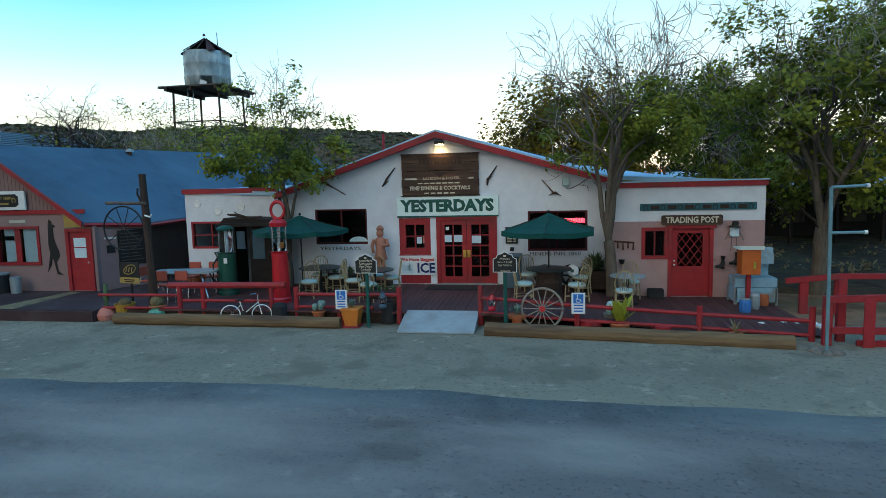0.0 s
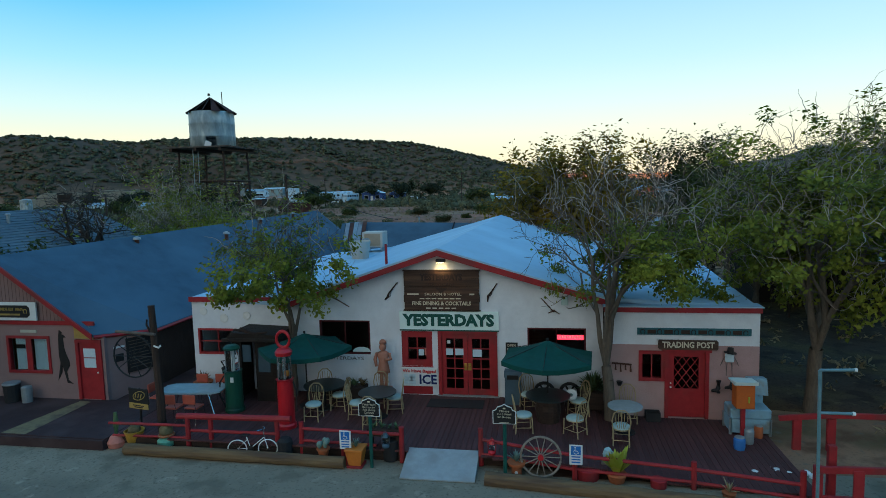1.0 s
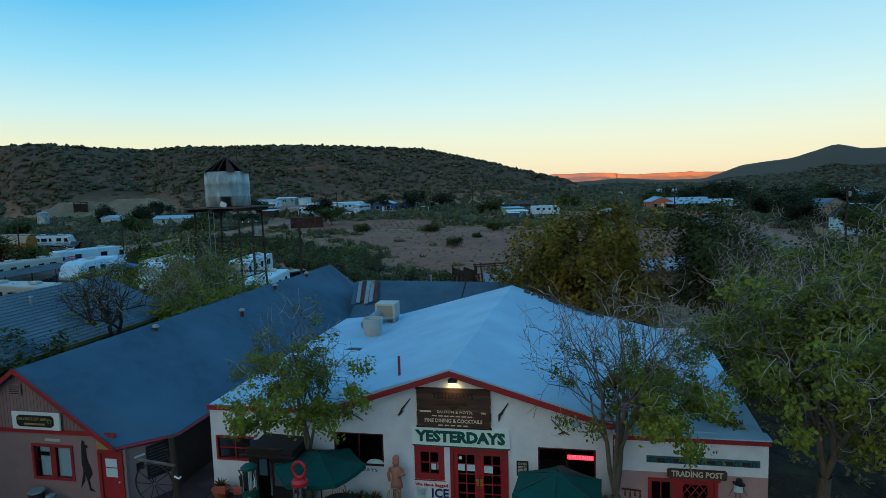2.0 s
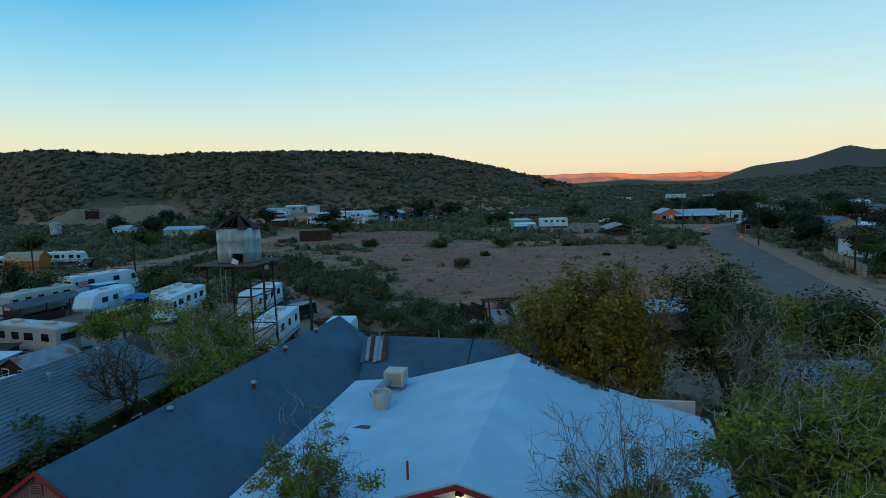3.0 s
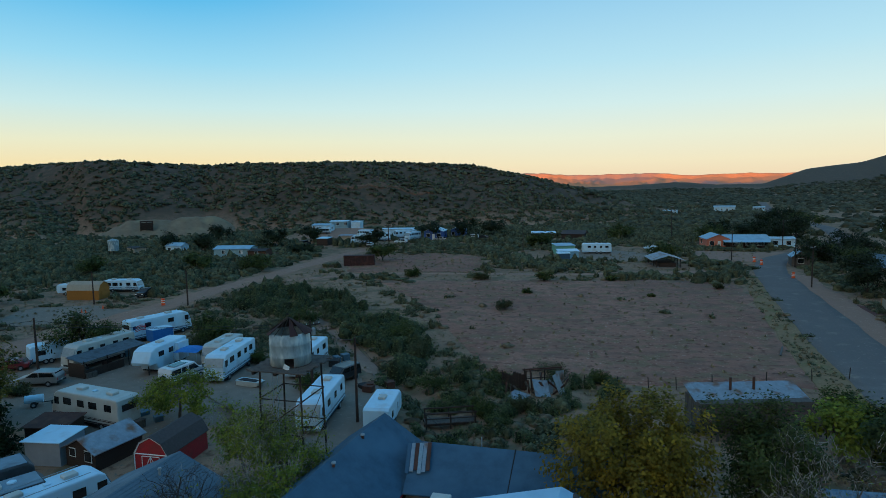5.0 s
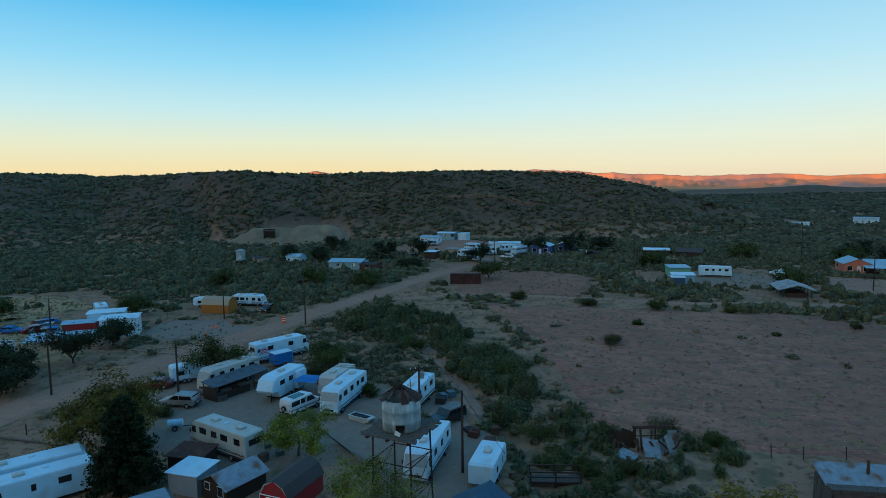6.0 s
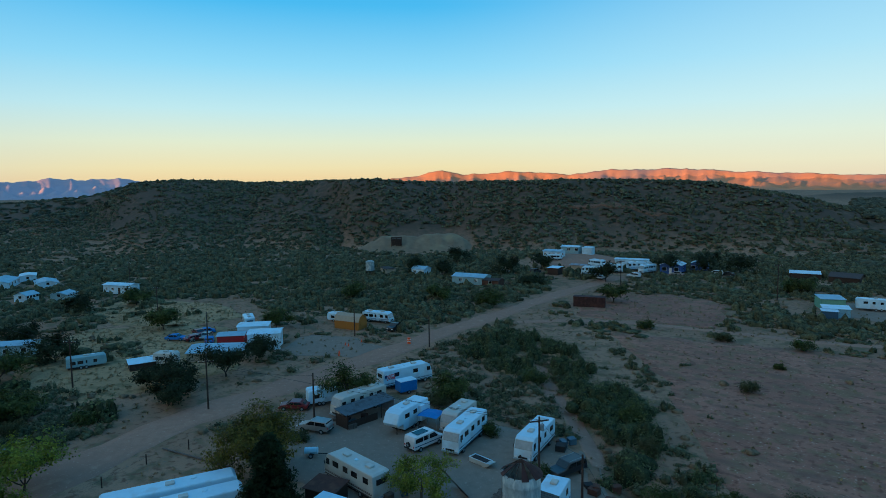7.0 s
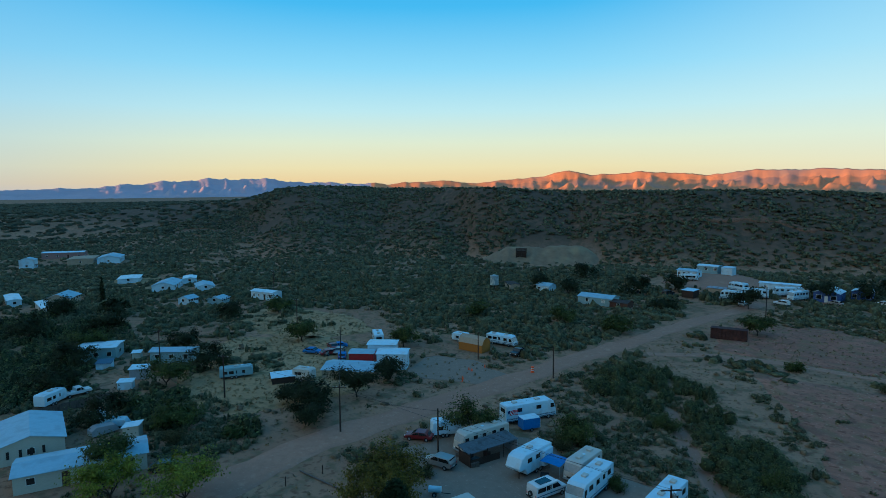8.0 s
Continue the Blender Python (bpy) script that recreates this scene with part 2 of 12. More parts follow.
M_cactus = surf("cactus_green", (0.10, 0.16, 0.075), (0.06, 0.11, 0.05), scale=8, rough=0.7, bump=0.3, fine=60)
M_barrel_cactus = surf("barrel_cactus", (0.20, 0.15, 0.075), (0.10, 0.09, 0.045), scale=10, rough=0.8, bump=0.5, fine=70)
M_succulent = surf("grey_succulent", (0.19, 0.27, 0.22), (0.12, 0.19, 0.16), scale=10, rough=0.7, bump=0.1)
M_yellow_leaf = surf("yellow_green_leaf", (0.38, 0.40, 0.05), (0.28, 0.32, 0.045), scale=6, rough=0.5, bump=0.05)
M_rattan = surf("rattan", (0.40, 0.31, 0.17), (0.28, 0.21, 0.11), scale=8, rough=0.6, bump=0.1)
M_cushion = surf("pale_teal_cushion", (0.42, 0.55, 0.52), (0.34, 0.46, 0.45), scale=5, rough=0.9, bump=0.2)
M_chair_red = surf("coral_vinyl", (0.48, 0.10, 0.06), (0.38, 0.08, 0.05), scale=4, rough=0.5, bump=0.05)
M_table_glass = surf("pale_table_top", (0.34, 0.42, 0.43), (0.27, 0.34, 0.35), scale=4, rough=0.25, bump=0.03, spec=0.6)
M_table_dark = surf("dark_table_top", (0.03, 0.045, 0.045), (0.02, 0.03, 0.03), scale=5, rough=0.3, bump=0.05, spec=0.5)
M_skin = surf("carved_wood_tan", (0.42, 0.18, 0.12), (0.34, 0.14, 0.09), scale=8, rough=0.6, bump=0.15)
M_plate = surf("white_china", (0.75, 0.75, 0.72), (0.68, 0.69, 0.67), scale=6, rough=0.25, bump=0.02, spec=0.5)
M_blue_board = surf("teal_board", (0.035, 0.14, 0.17), (0.025, 0.10, 0.12), scale=4, rough=0.7, bump=0.1)
M_blue_sink = surf("pale_blue_enamel", (0.24, 0.42, 0.52), (0.18, 0.33, 0.42), scale=3, rough=0.45, bump=0.06, c3=(0.20, 0.22, 0.20), scale2=2)
M_orange_box = surf("orange_box_paint", (0.52, 0.12, 0.02), (0.42, 0.10, 0.02), scale=5, rough=0.6, bump=0.05)
M_bin = surf("slate_blue_plastic", (0.07, 0.12, 0.16), (0.055, 0.10, 0.13), scale=3, rough=0.6, bump=0.05)
M_ramp = surf("grey_ramp_paint", (0.34, 0.37, 0.37), (0.28, 0.30, 0.30), scale=4, rough=0.8, bump=0.15, c3=(0.26, 0.27, 0.26), scale2=1.4)
M_access = surf("access_blue", (0.02, 0.16, 0.50), (0.02, 0.14, 0.44), rough=0.5, bump=0)
M_paper = surf("paper_notice", (0.55, 0.68, 0.72), (0.48, 0.60, 0.65), scale=12, rough=0.7, bump=0)
M_bark = surf("grey_bark", (0.16, 0.13, 0.10), (0.09, 0.075, 0.06), scale=5, rough=0.95, bump=0.6, fine=18, stretch=(3, 3, 0.6))
M_twig = surf("pale_twigs", (0.15, 0.125, 0.105), (0.08, 0.068, 0.06), scale=5, rough=0.9, bump=0)
M_bark_dark = surf("dark_bark", (0.06, 0.045, 0.035), (0.04, 0.03, 0.025), scale=5, rough=0.95, bump=0.4, fine=18)
M_leaf_yellowgreen = leafy("leaf_yellow_green", (0.25, 0.26, 0.03), (0.085, 0.11, 0.02))
M_leaf_gold = leafy("leaf_gold", (0.30, 0.20, 0.018), (0.075, 0.066, 0.014))
M_leaf_autumn = leafy("leaf_autumn", (0.19, 0.14, 0.022), (0.04, 0.05, 0.014))
M_leaf_green = leafy("leaf_green", (0.105, 0.12, 0.03), (0.024, 0.034, 0.012))
M_leaf_dark = leafy("leaf_dark", (0.042, 0.05, 0.02), (0.013, 0.019, 0.008))
M_leaf_evergreen = leafy("leaf_evergreen", (0.03, 0.045, 0.016), (0.012, 0.02, 0.008))
M_scrub = leafy("scrub_leaf", (0.115, 0.108, 0.046), (0.03, 0.034, 0.015), scale=0.3)
M_scrub_dry = leafy("scrub_dry", (0.20, 0.125, 0.06), (0.10, 0.07, 0.036), scale=0.3)
M_grass = leafy("dry_grass", (0.30, 0.215, 0.11), (0.2, 0.145, 0.08), scale=0.05)


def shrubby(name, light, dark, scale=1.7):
    """The outer leaves of small dense shrubs: light tips, the shade of the gaps painted dark, each shrub of its own
    tone.
    """
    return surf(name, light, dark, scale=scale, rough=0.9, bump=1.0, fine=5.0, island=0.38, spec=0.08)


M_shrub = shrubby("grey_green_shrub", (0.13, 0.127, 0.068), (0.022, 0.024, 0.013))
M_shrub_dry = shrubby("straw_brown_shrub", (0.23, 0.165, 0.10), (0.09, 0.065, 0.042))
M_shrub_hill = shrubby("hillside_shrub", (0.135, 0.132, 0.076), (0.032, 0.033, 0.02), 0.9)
# thicket cores: shade inside the leaves painted as a darker green
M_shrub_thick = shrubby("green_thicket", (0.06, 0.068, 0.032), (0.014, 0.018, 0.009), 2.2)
M_leaf_shrub = leafy("grey_green_spray", (0.16, 0.158, 0.085), (0.055, 0.06, 0.03), scale=0.7)
M_leaf_thick = leafy("thicket_spray", (0.15, 0.165, 0.06), (0.035, 0.045, 0.017), scale=0.7)
M_shrub_far = shrubby("valley_tree_tops", (0.10, 0.10, 0.064), (0.04, 0.042, 0.028), 0.35)
M_rv_white = surf("rv_white", (0.50, 0.67, 0.76), (0.45, 0.61, 0.70), scale=1.0, rough=0.45, bump=0.02, c3=(0.43, 0.51, 0.55), scale2=0.5)
M_rv_cream = surf("rv_cream", (0.46, 0.46, 0.42), (0.41, 0.41, 0.37), scale=1.0, rough=0.5, bump=0.02, c3=(0.40, 0.36, 0.30), scale2=0.5)
M_rv_grey = surf("rv_grey", (0.30, 0.31, 0.32), (0.25, 0.26, 0.27), scale=1.0, rough=0.5, bump=0.02)
M_stripe = surf("rv_brown_stripe", (0.07, 0.035, 0.03), (0.05, 0.03, 0.028), rough=0.5, bump=0)
M_stripe_blue = surf("rv_blue_stripe", (0.05, 0.10, 0.16), (0.04, 0.08, 0.13), rough=0.5, bump=0)
M_car_silver = surf("car_silver", (0.30, 0.30, 0.29), (0.27, 0.27, 0.26), rough=0.35, metal=0.5, bump=0, spec=0.5)
M_car_red = surf("car_red", (0.16, 0.012, 0.016), (0.13, 0.01, 0.013), rough=0.3, bump=0, spec=0.5)
M_car_black = surf("car_black", (0.02, 0.022, 0.026), (0.015, 0.017, 0.02), rough=0.3, bump=0, spec=0.5)
M_car_white = surf("car_white", (0.62, 0.63, 0.63), (0.58, 0.59, 0.59), rough=0.3, bump=0, spec=0.5)
M_tarp_blue = surf("blue_tarp", (0.04, 0.17, 0.45), (0.03, 0.14, 0.38), scale=3, rough=0.6, bump=0.2)
M_shed_orange = surf("orange_shed_siding", (0.34, 0.14, 0.025), (0.27, 0.11, 0.02), scale=3, rough=0.8, stretch=(5, 5, 0.5))
M_teal_wall = surf("pale_teal_siding", (0.24, 0.36, 0.38), (0.20, 0.30, 0.32), scale=2, rough=0.7)
M_cream_wall = surf("cream_siding", (0.46, 0.45, 0.37), (0.40, 0.39, 0.32), scale=2, rough=0.75, stretch=(1, 1, 8))
M_blue_wall = surf("blue_siding", (0.05, 0.10, 0.28), (0.04, 0.085, 0.24), scale=2, rough=0.7)
M_tan_wall = surf("tan_stucco", (0.36, 0.29, 0.21), (0.30, 0.24, 0.17), scale=2, rough=0.85)
M_salmon_wall = surf("salmon_wall", (0.55, 0.17, 0.10), (0.46, 0.14, 0.085), scale=2, rough=0.8)
M_barrel_orange = surf("traffic_orange", (0.80, 0.10, 0.02), (0.72, 0.09, 0.02), rough=0.5, bump=0)
M_rock = surf("field_stone", (0.20, 0.17, 0.14), (0.13, 0.11, 0.09), scale=5, rough=0.95, bump=0.5)
M_mound = surf("mine_tailings", (0.23, 0.168, 0.105), (0.16, 0.112, 0.07), scale=0.3, rough=1.0, bump=0.5, fine=3, c3=(0.27, 0.21, 0.12), scale2=0.07)
M_wire = surf("cable_black", (0.02, 0.02, 0.022), rough=0.6, bump=0)
M_lamp_glow = glow("lamp_glow", (1.0, 0.72, 0.36), 12.0)
M_neon = glow("neon_red", (1.0, 0.03, 0.06), 3.0)


def make_glass(name, tint=(0.8, 0.88, 0.9)):
    m = bpy.data.materials.new(name)
    m.use_nodes = True
    b = m.node_tree.nodes["Principled BSDF"]
    b.inputs["Base Color"].default_value = (*tint, 1)
    b.inputs["Roughness"].default_value = 0.03
    b.inputs["Transmission Weight"].default_value = 1.0
    b.inputs["IOR"].default_value = 1.2
    return m


M_glass = make_glass("window_glass")
M_glass_dark = surf("tinted_glass", (0.012, 0.014, 0.016), (0.016, 0.018, 0.02), rough=0.08, bump=0, spec=0.6)

# ---------- mesh helpers ----------


def box(bm, x0, x1, y0, y1, z0, z1, bevel=0.0, seg=1):
    vs = [bm.verts.new((x, y, z)) for x in (x0, x1) for y in (y0, y1) for z in (z0, z1)]
    fs = [(0, 1, 3, 2), (4, 6, 7, 5), (0, 4, 5, 1), (2, 3, 7, 6), (0, 2, 6, 4), (1, 5, 7, 3)]
    faces = [bm.faces.new([vs[i] for i in f]) for f in fs]
    if bevel:
        edges = list({e for f in faces for e in f.edges})
        bmesh.ops.bevel(bm, geom=edges, offset=bevel, segments=seg, affect="EDGES", profile=0.5)
    return bm


def tube(bm, p0, p1, r0, r1=None, seg=8, cap=True):
    """A tapered round bar from p0 to p1."""
    r1 = r0 if r1 is None else r1
    p0, p1 = Vector(p0), Vector(p1)
    d = (p1 - p0).normalized()
    side = d.cross(Vector((0, 0, 1)))
    if side.length < 1e-3:
        side = Vector((1, 0, 0))
    side.normalize()
    other = d.cross(side)
    rings = []
    for p, r in ((p0, r0), (p1, r1)):
        rings.append([bm.verts.new(p + (side * math.cos(a) + other * math.sin(a)) * r) for a in (2 * math.pi * k / seg for k in range(seg))])
    for k in range(seg):
        bm.faces.new((rings[0][k], rings[0][(k + 1) % seg], rings[1][(k + 1) % seg], rings[1][k]))
    if cap:
        bm.faces.new(rings[0][::-1])
        bm.faces.new(rings[1])
    return bm


def path_tube(bm, pts, r, seg=6, close=False):
    """A round bar through several points."""
    pts = [Vector(p) for p in pts]
    n = len(pts)
    rings = []
    for i, p in enumerate(pts):
        a, b = (pts[(i - 1) % n], pts[(i + 1) % n]) if close else (pts[max(i - 1, 0)], pts[min(i + 1, n - 1)])
        d = (b - a).normalized()
        side = d.cross(Vector((0, 0, 1)))
        if side.length < 0.05:
            side = d.cross(Vector((0, 1, 0)))
        side.normalize()
        other = d.cross(side)
        rr = r[i] if isinstance(r, (list, tuple)) else r
        rings.append([bm.verts.new(p + (side * math.cos(t) + other * math.sin(t)) * rr) for t in (2 * math.pi * k / seg for k in range(seg))])
    for i in range(n if close else n - 1):
        r0, r1 = rings[i], rings[(i + 1) % n]
        for k in range(seg):
            bm.faces.new((r0[k], r0[(k + 1) % seg], r1[(k + 1) % seg], r1[k]))
    if not close:
        bm.faces.new(rings[0][::-1])
        bm.faces.new(rings[-1])
    return bm


def lathe(bm, profile, seg=16, centre=(0, 0, 0)):
    """A turned solid from (radius, height) pairs."""
    cx, cy, cz = centre
    rings = []
    for r, z in profile:
        rings.append([bm.verts.new((cx + r * math.cos(a), cy + r * math.sin(a), cz + z)) for a in (2 * math.pi * k / seg for k in range(seg))])
    for a, b in zip(rings, rings[1:]):
        for k in range(seg):
            bm.faces.new((a[k], a[(k + 1) % seg], b[(k + 1) % seg], b[k]))
    bm.faces.new(rings[0][::-1])
    bm.faces.new(rings[-1])
    return bm


def prism(bm, outline, axis, a, b):
    """An outline swept from a to b along one axis. Outline pairs are (y, z) for x, (x, z) for y, (x, y) for z."""
    def at(u, v, w):
        return {"x": (w, u, v), "y": (u, w, v), "z": (u, v, w)}[axis]
    lo = [bm.verts.new(at(u, v, a)) for u, v in outline]
    hi = [bm.verts.new(at(u, v, b)) for u, v in outline]
    n = len(outline)
    for k in range(n):
        bm.faces.new((lo[k], lo[(k + 1) % n], hi[(k + 1) % n], hi[k]))
    bm.faces.new(lo[::-1])
    bm.faces.new(hi)
    return bm


def slab(bm, quad, thick):
    """A sheet with thickness below four (or more) corners."""
    top = [bm.verts.new(p) for p in quad]
    low = [bm.verts.new((p[0], p[1], p[2] - thick)) for p in quad]
    n = len(quad)
    bm.faces.new(top)
    bm.faces.new(low[::-1])
    for k in range(n):
        bm.faces.new((top[k], low[k], low[(k + 1) % n], top[(k + 1) % n]))
    return bm


def ball(bm, centre, r, squash=1.0, u=10, v=7):
    m = Matrix.Translation(centre) @ Matrix.Diagonal((r, r, r * squash, 1))
    bmesh.ops.create_uvsphere(bm, u_segments=u, v_segments=v, radius=1.0, matrix=m)
    return bm


def thing(name, label, category, x=0.0, y=0.0, z=0.0, rz=0.0, group="", kind=""):
    ob = new(name)
    ob.matrix_basis = pose(x, y, z, 0, 0, rz)
    ob.empty_display_size = 0.3
    return tagged(ob, label, category, group, kind)


def part(name, bm, material, parent, label="", smooth=False):
    bmesh.ops.recalc_face_normals(bm, faces=bm.faces)
    me = bpy.data.meshes.new(name)
    bm.to_mesh(me)
    bm.free()
    me.materials.append(material)
    if smooth:
        for p in me.polygons:
            p.use_smooth = True
    ob = new(name, me)
    if parent is not None:
        ob.parent = parent
    if label:
        ob["label"] = label
    return ob


def raw_part(name, verts, faces, material, parent, label="", smooth=False):
    me = bpy.data.meshes.new(name)
    me.from_pydata(verts, [], faces)
    me.materials.append(material)
    me.update()
    if smooth:
        me.polygons.foreach_set("use_smooth", [True] * len(me.polygons))
    ob = new(name, me)
    if parent is not None:
        ob.parent = parent
    if label:
        ob["label"] = label
    return ob


def B():
    return bmesh.new()


def lettering(name, text, x, y, z, height, material, parent, label="", width=None, rz=0.0, depth=0.012, bold=0.0, lean=90.0):
    """Raised letters on an upright board facing -y; x, z: the middle of the line."""
    cu = bpy.data.curves.new(name, "FONT")
    cu.body = text
    cu.align_x, cu.align_y = "CENTER", "CENTER"
    cu.size = height * 1.38
    cu.extrude = depth / 2
    cu.offset = bold
    cu.resolution_u = 2
    tmp = bpy.data.objects.new(name, cu)
    scene.collection.objects.link(tmp)
    bpy.context.view_layer.update()
    me = bpy.data.meshes.new_from_object(tmp.evaluated_get(bpy.context.evaluated_depsgraph_get()))
    bpy.data.objects.remove(tmp)
    if width:
        xs = [v.co.x for v in me.vertices]
        k = width / max(1e-6, max(xs) - min(xs))
        for v in me.vertices:
            v.co.x *= k
    me.name = name
    me.materials.clear()
    me.materials.append(material)
    ob = new(name, me)
    ob.matrix_basis = pose(x, y, z, lean, 0, rz)
    ob.parent = parent
    if label:
        ob["label"] = label
    return ob

# ---------- the land ----------
EYE0 = (3.2, -18.2)
# Crest of the near hills: degrees left of straight ahead, metres from the viewpoint, height.
CREST = [
    (-60, 1500, 60), (-45, 1600, 95), (-35, 1800, 110), (-28, 1850, 84), (-24, 1900, 86), (-22.3, 1900, 101), (-21, 1900, 86), (-19.3, 1900, 68),
    (-15.7, 1900, 55), (-12.3, 1900, 11), (-9, 1500, 3), (-7, 600, 3), (-5, 400, 5), (-2, 385, 10), (1, 373, 15.7), (4, 372, 20.8), (7, 362, 26), (10, 358, 30.3), (13, 366, 33.9), (16, 362, 35.3),
    (22, 354, 36.6), (28, 348, 36.4), (34, 363, 36.0), (37, 380, 36.3), (40, 376, 37.1), (43, 372, 37.9), (46, 385, 39.1), (49, 440, 39.2), (52, 480, 38.8),
    (55, 515, 39.8), (58, 522, 41.5), (61, 503, 41.9), (62.5, 505, 41.2), (64, 512, 39.4), (65.5, 535, 35.5), (67, 580, 31), (68.5, 640, 28.5), (70, 700, 27), (73, 780, 23), (79, 860, 14), (86, 900, 5), (95, 900, 0),
]
C_AZ = np.array([c[0] for c in CREST], float)
C_D = np.array([c[1] for c in CREST], float)
C_Z = np.array([c[2] for c in CREST], float)


def sstep(a, b, v):
    u = np.clip((np.asarray(v, float) - a) / (b - a), 0, 1)
    return u * u * (3 - 2 * u)


def wob(x, y, s, k=0):
    """Cheap smooth noise from sines, about -1 to 1."""
    return (np.sin(x / s + 1.3 * k) * np.cos(y / (s * 0.83) + 2.1 * k) + 0.6 * np.sin((x + y) / (s * 0.61) + 0.7 * k) + 0.4 * np.cos((x - 1.7 * y) / (s * 0.37) + 1.9 * k)) / 1.6


def terrain(x, y):
    x, y = np.asarray(x, float), np.asarray(y, float)
    base = -0.35 + 0.4 * sstep(4, 30, y) + 0.013 * np.clip(y - 60, 0, 140)
    dx, dy = x - EYE0[0], y - EYE0[1]
    d = np.hypot(dx, dy)
    az = np.degrees(np.arctan2(-dx, dy))
    cd, cz = np.interp(az, C_AZ, C_D), np.interp(az, C_AZ, C_Z)
    start = cd * np.interp(cd, [340, 400, 450, 560, 700], [0.815, 0.815, 0.68, 0.64, 0.5])
    u = np.clip((d - start) / (cd - start), 0, 1)
    rise = u * u * (3 - 2 * u) * 0.2 + 0.8 * u ** 0.9
    fall = 1 - 0.9 * sstep(1.02, 1.9, d / cd)
    hill = (cz - base) * rise * fall
    rough = wob(x, y, 23, 1) * 1.7 + wob(x, y, 9, 2) * 0.7 - 2.2 * (1 - np.abs(np.sin(np.radians(az) * 11 + 0.5 * wob(x, y, 40, 5)))) ** 2
    hill = hill + rough * sstep(0.05, 0.4, u) * (1 - sstep(0.75, 0.95, u)) + wob(x, y, 14, 3) * 0.5 * sstep(0.9, 1, u)
    hill = np.where(np.abs(az) > 95, 0, hill)
    # an unseen ridge added at the camera's back to hide the sun
    back = np.where((az > 0) & (az < 150), 172, 238) * sstep(1500, 2500, d) * sstep(98, 112, np.abs(az))
    z = base * (1 - sstep(250, 900, d)) + hill + back
    # a low dark ridge across the valley mouth
    low = np.interp(az, [-16, -12, -9.5, -7, -5.7, -4, -1, 4, 8], [0, 9, 13, 20, 23, 19, 15, 11, 0]) + 0.8 * wob(az, az, 0.7, 3)
    z = z + low * np.exp(-((d - 1500) / 260) ** 2) * (np.abs(az + 4) < 12.5)
    # mine tailings
    mx, my = x + 188, y - 220
    along, deep = mx * 0.77 + my * 0.64, -mx * 0.64 + my * 0.77
    for a0, a1, top, run in ((-6, 15, 7.6, 0.62), (-24, -4, 6.4, 0.5)):
        off = np.hypot(along - np.clip(along, a0, a1), deep - 3)
        z = np.maximum(z, top - 0.8 - run * np.maximum(off - 2.5, 0))
    z = z + 3.2 * np.exp(-(((x + 102) / 32) ** 2 + ((y - 208) / 24) ** 2))
    # the dry wash by the footbridge
    wx = np.interp(y, [20, 33, 54, 63, 77, 100], [-8.5, -10.6, -28, -36.5, -47.5, -60])
    z = z - 0.7 * np.exp(-((x - wx) / 2.2) ** 2) * sstep(20, 27, y) * (1 - sstep(70, 95, y))
    return z


def ground_z(x, y):
    return float(terrain(x, y))


def noise_mix(n, l, co, scale, lo, hi, a, b, detail=6):
    t = n.new("ShaderNodeTexNoise")
    t.inputs["Scale"].default_value = scale
    t.inputs["Detail"].default_value = detail
    l.new(co, t.inputs["Vector"])
    r = n.new("ShaderNodeMapRange")
    r.inputs[1].default_value, r.inputs[2].default_value = lo, hi
    l.new(t.outputs["Fac"], r.inputs[0])
    mx = n.new("ShaderNodeMix")
    mx.data_type = "RGBA"
    l.new(r.outputs[0], mx.inputs[0])
    for k, v in ((6, a), (7, b)):
        if isinstance(v, tuple):
            mx.inputs[k].default_value = (*v, 1)
        else:
            l.new(v, mx.inputs[k])
    return mx.outputs[2]


def earth(name, soil, soil2, tuft, tuft_amount=0.55, stones=(0.16, 0.14, 0.11), bump=0.5, worn=None):
    """Dry ground: soil in broad tones, tufts, and pebbles."""
    m = bpy.data.materials.new(name)
    m.use_nodes = True
    n, l = m.node_tree.nodes, m.node_tree.links
    b = n["Principled BSDF"]
    b.inputs["Roughness"].default_value = 1.0
    b.inputs["Specular IOR Level"].default_value = 0.1
    co = n.new("ShaderNodeNewGeometry").outputs["Position"]
    c = noise_mix(n, l, co, 0.035, 0.38, 0.62, soil, soil2)
    c = noise_mix(n, l, co, 0.35, tuft_amount, tuft_amount + 0.12, c, tuft, 8)
    c = noise_mix(n, l, co, 2.6, 0.60, 0.72, c, stones, 8)
    c = noise_mix(n, l, co, 1.1, 0.54, 0.66, c, tuple(v * 0.62 for v in soil), 10) if bump > 0.4 else noise_mix(n, l, co, 0.9, 0.42, 0.75, c, tuple(v * 0.8 for v in soil), 8)
    c = noise_mix(n, l, co, 14.0, 0.55, 0.72, c, tuple(v * (0.6 if bump > 0.4 else 0.86) for v in soil2), 6)
    if worn:
        mp = n.new("ShaderNodeMapping")
        mp.inputs["Scale"].default_value = (0.35, 1.0, 1.0)
        l.new(co, mp.inputs[0])
        c = noise_mix(n, l, mp.outputs[0], 0.55, 0.46, 0.74, c, worn, 7)
    l.new(c, b.inputs["Base Color"])
    t = n.new("ShaderNodeTexNoise")
    t.inputs["Scale"].default_value = 4.0
    t.inputs["Detail"].default_value = 8
    l.new(co, t.inputs["Vector"])
    bp = n.new("ShaderNodeBump")
    bp.inputs["Strength"].default_value = bump
    bp.inputs["Distance"].default_value = 0.08
    l.new(t.outputs["Fac"], bp.inputs["Height"])
    l.new(bp.outputs[0], b.inputs["Normal"])
    return m


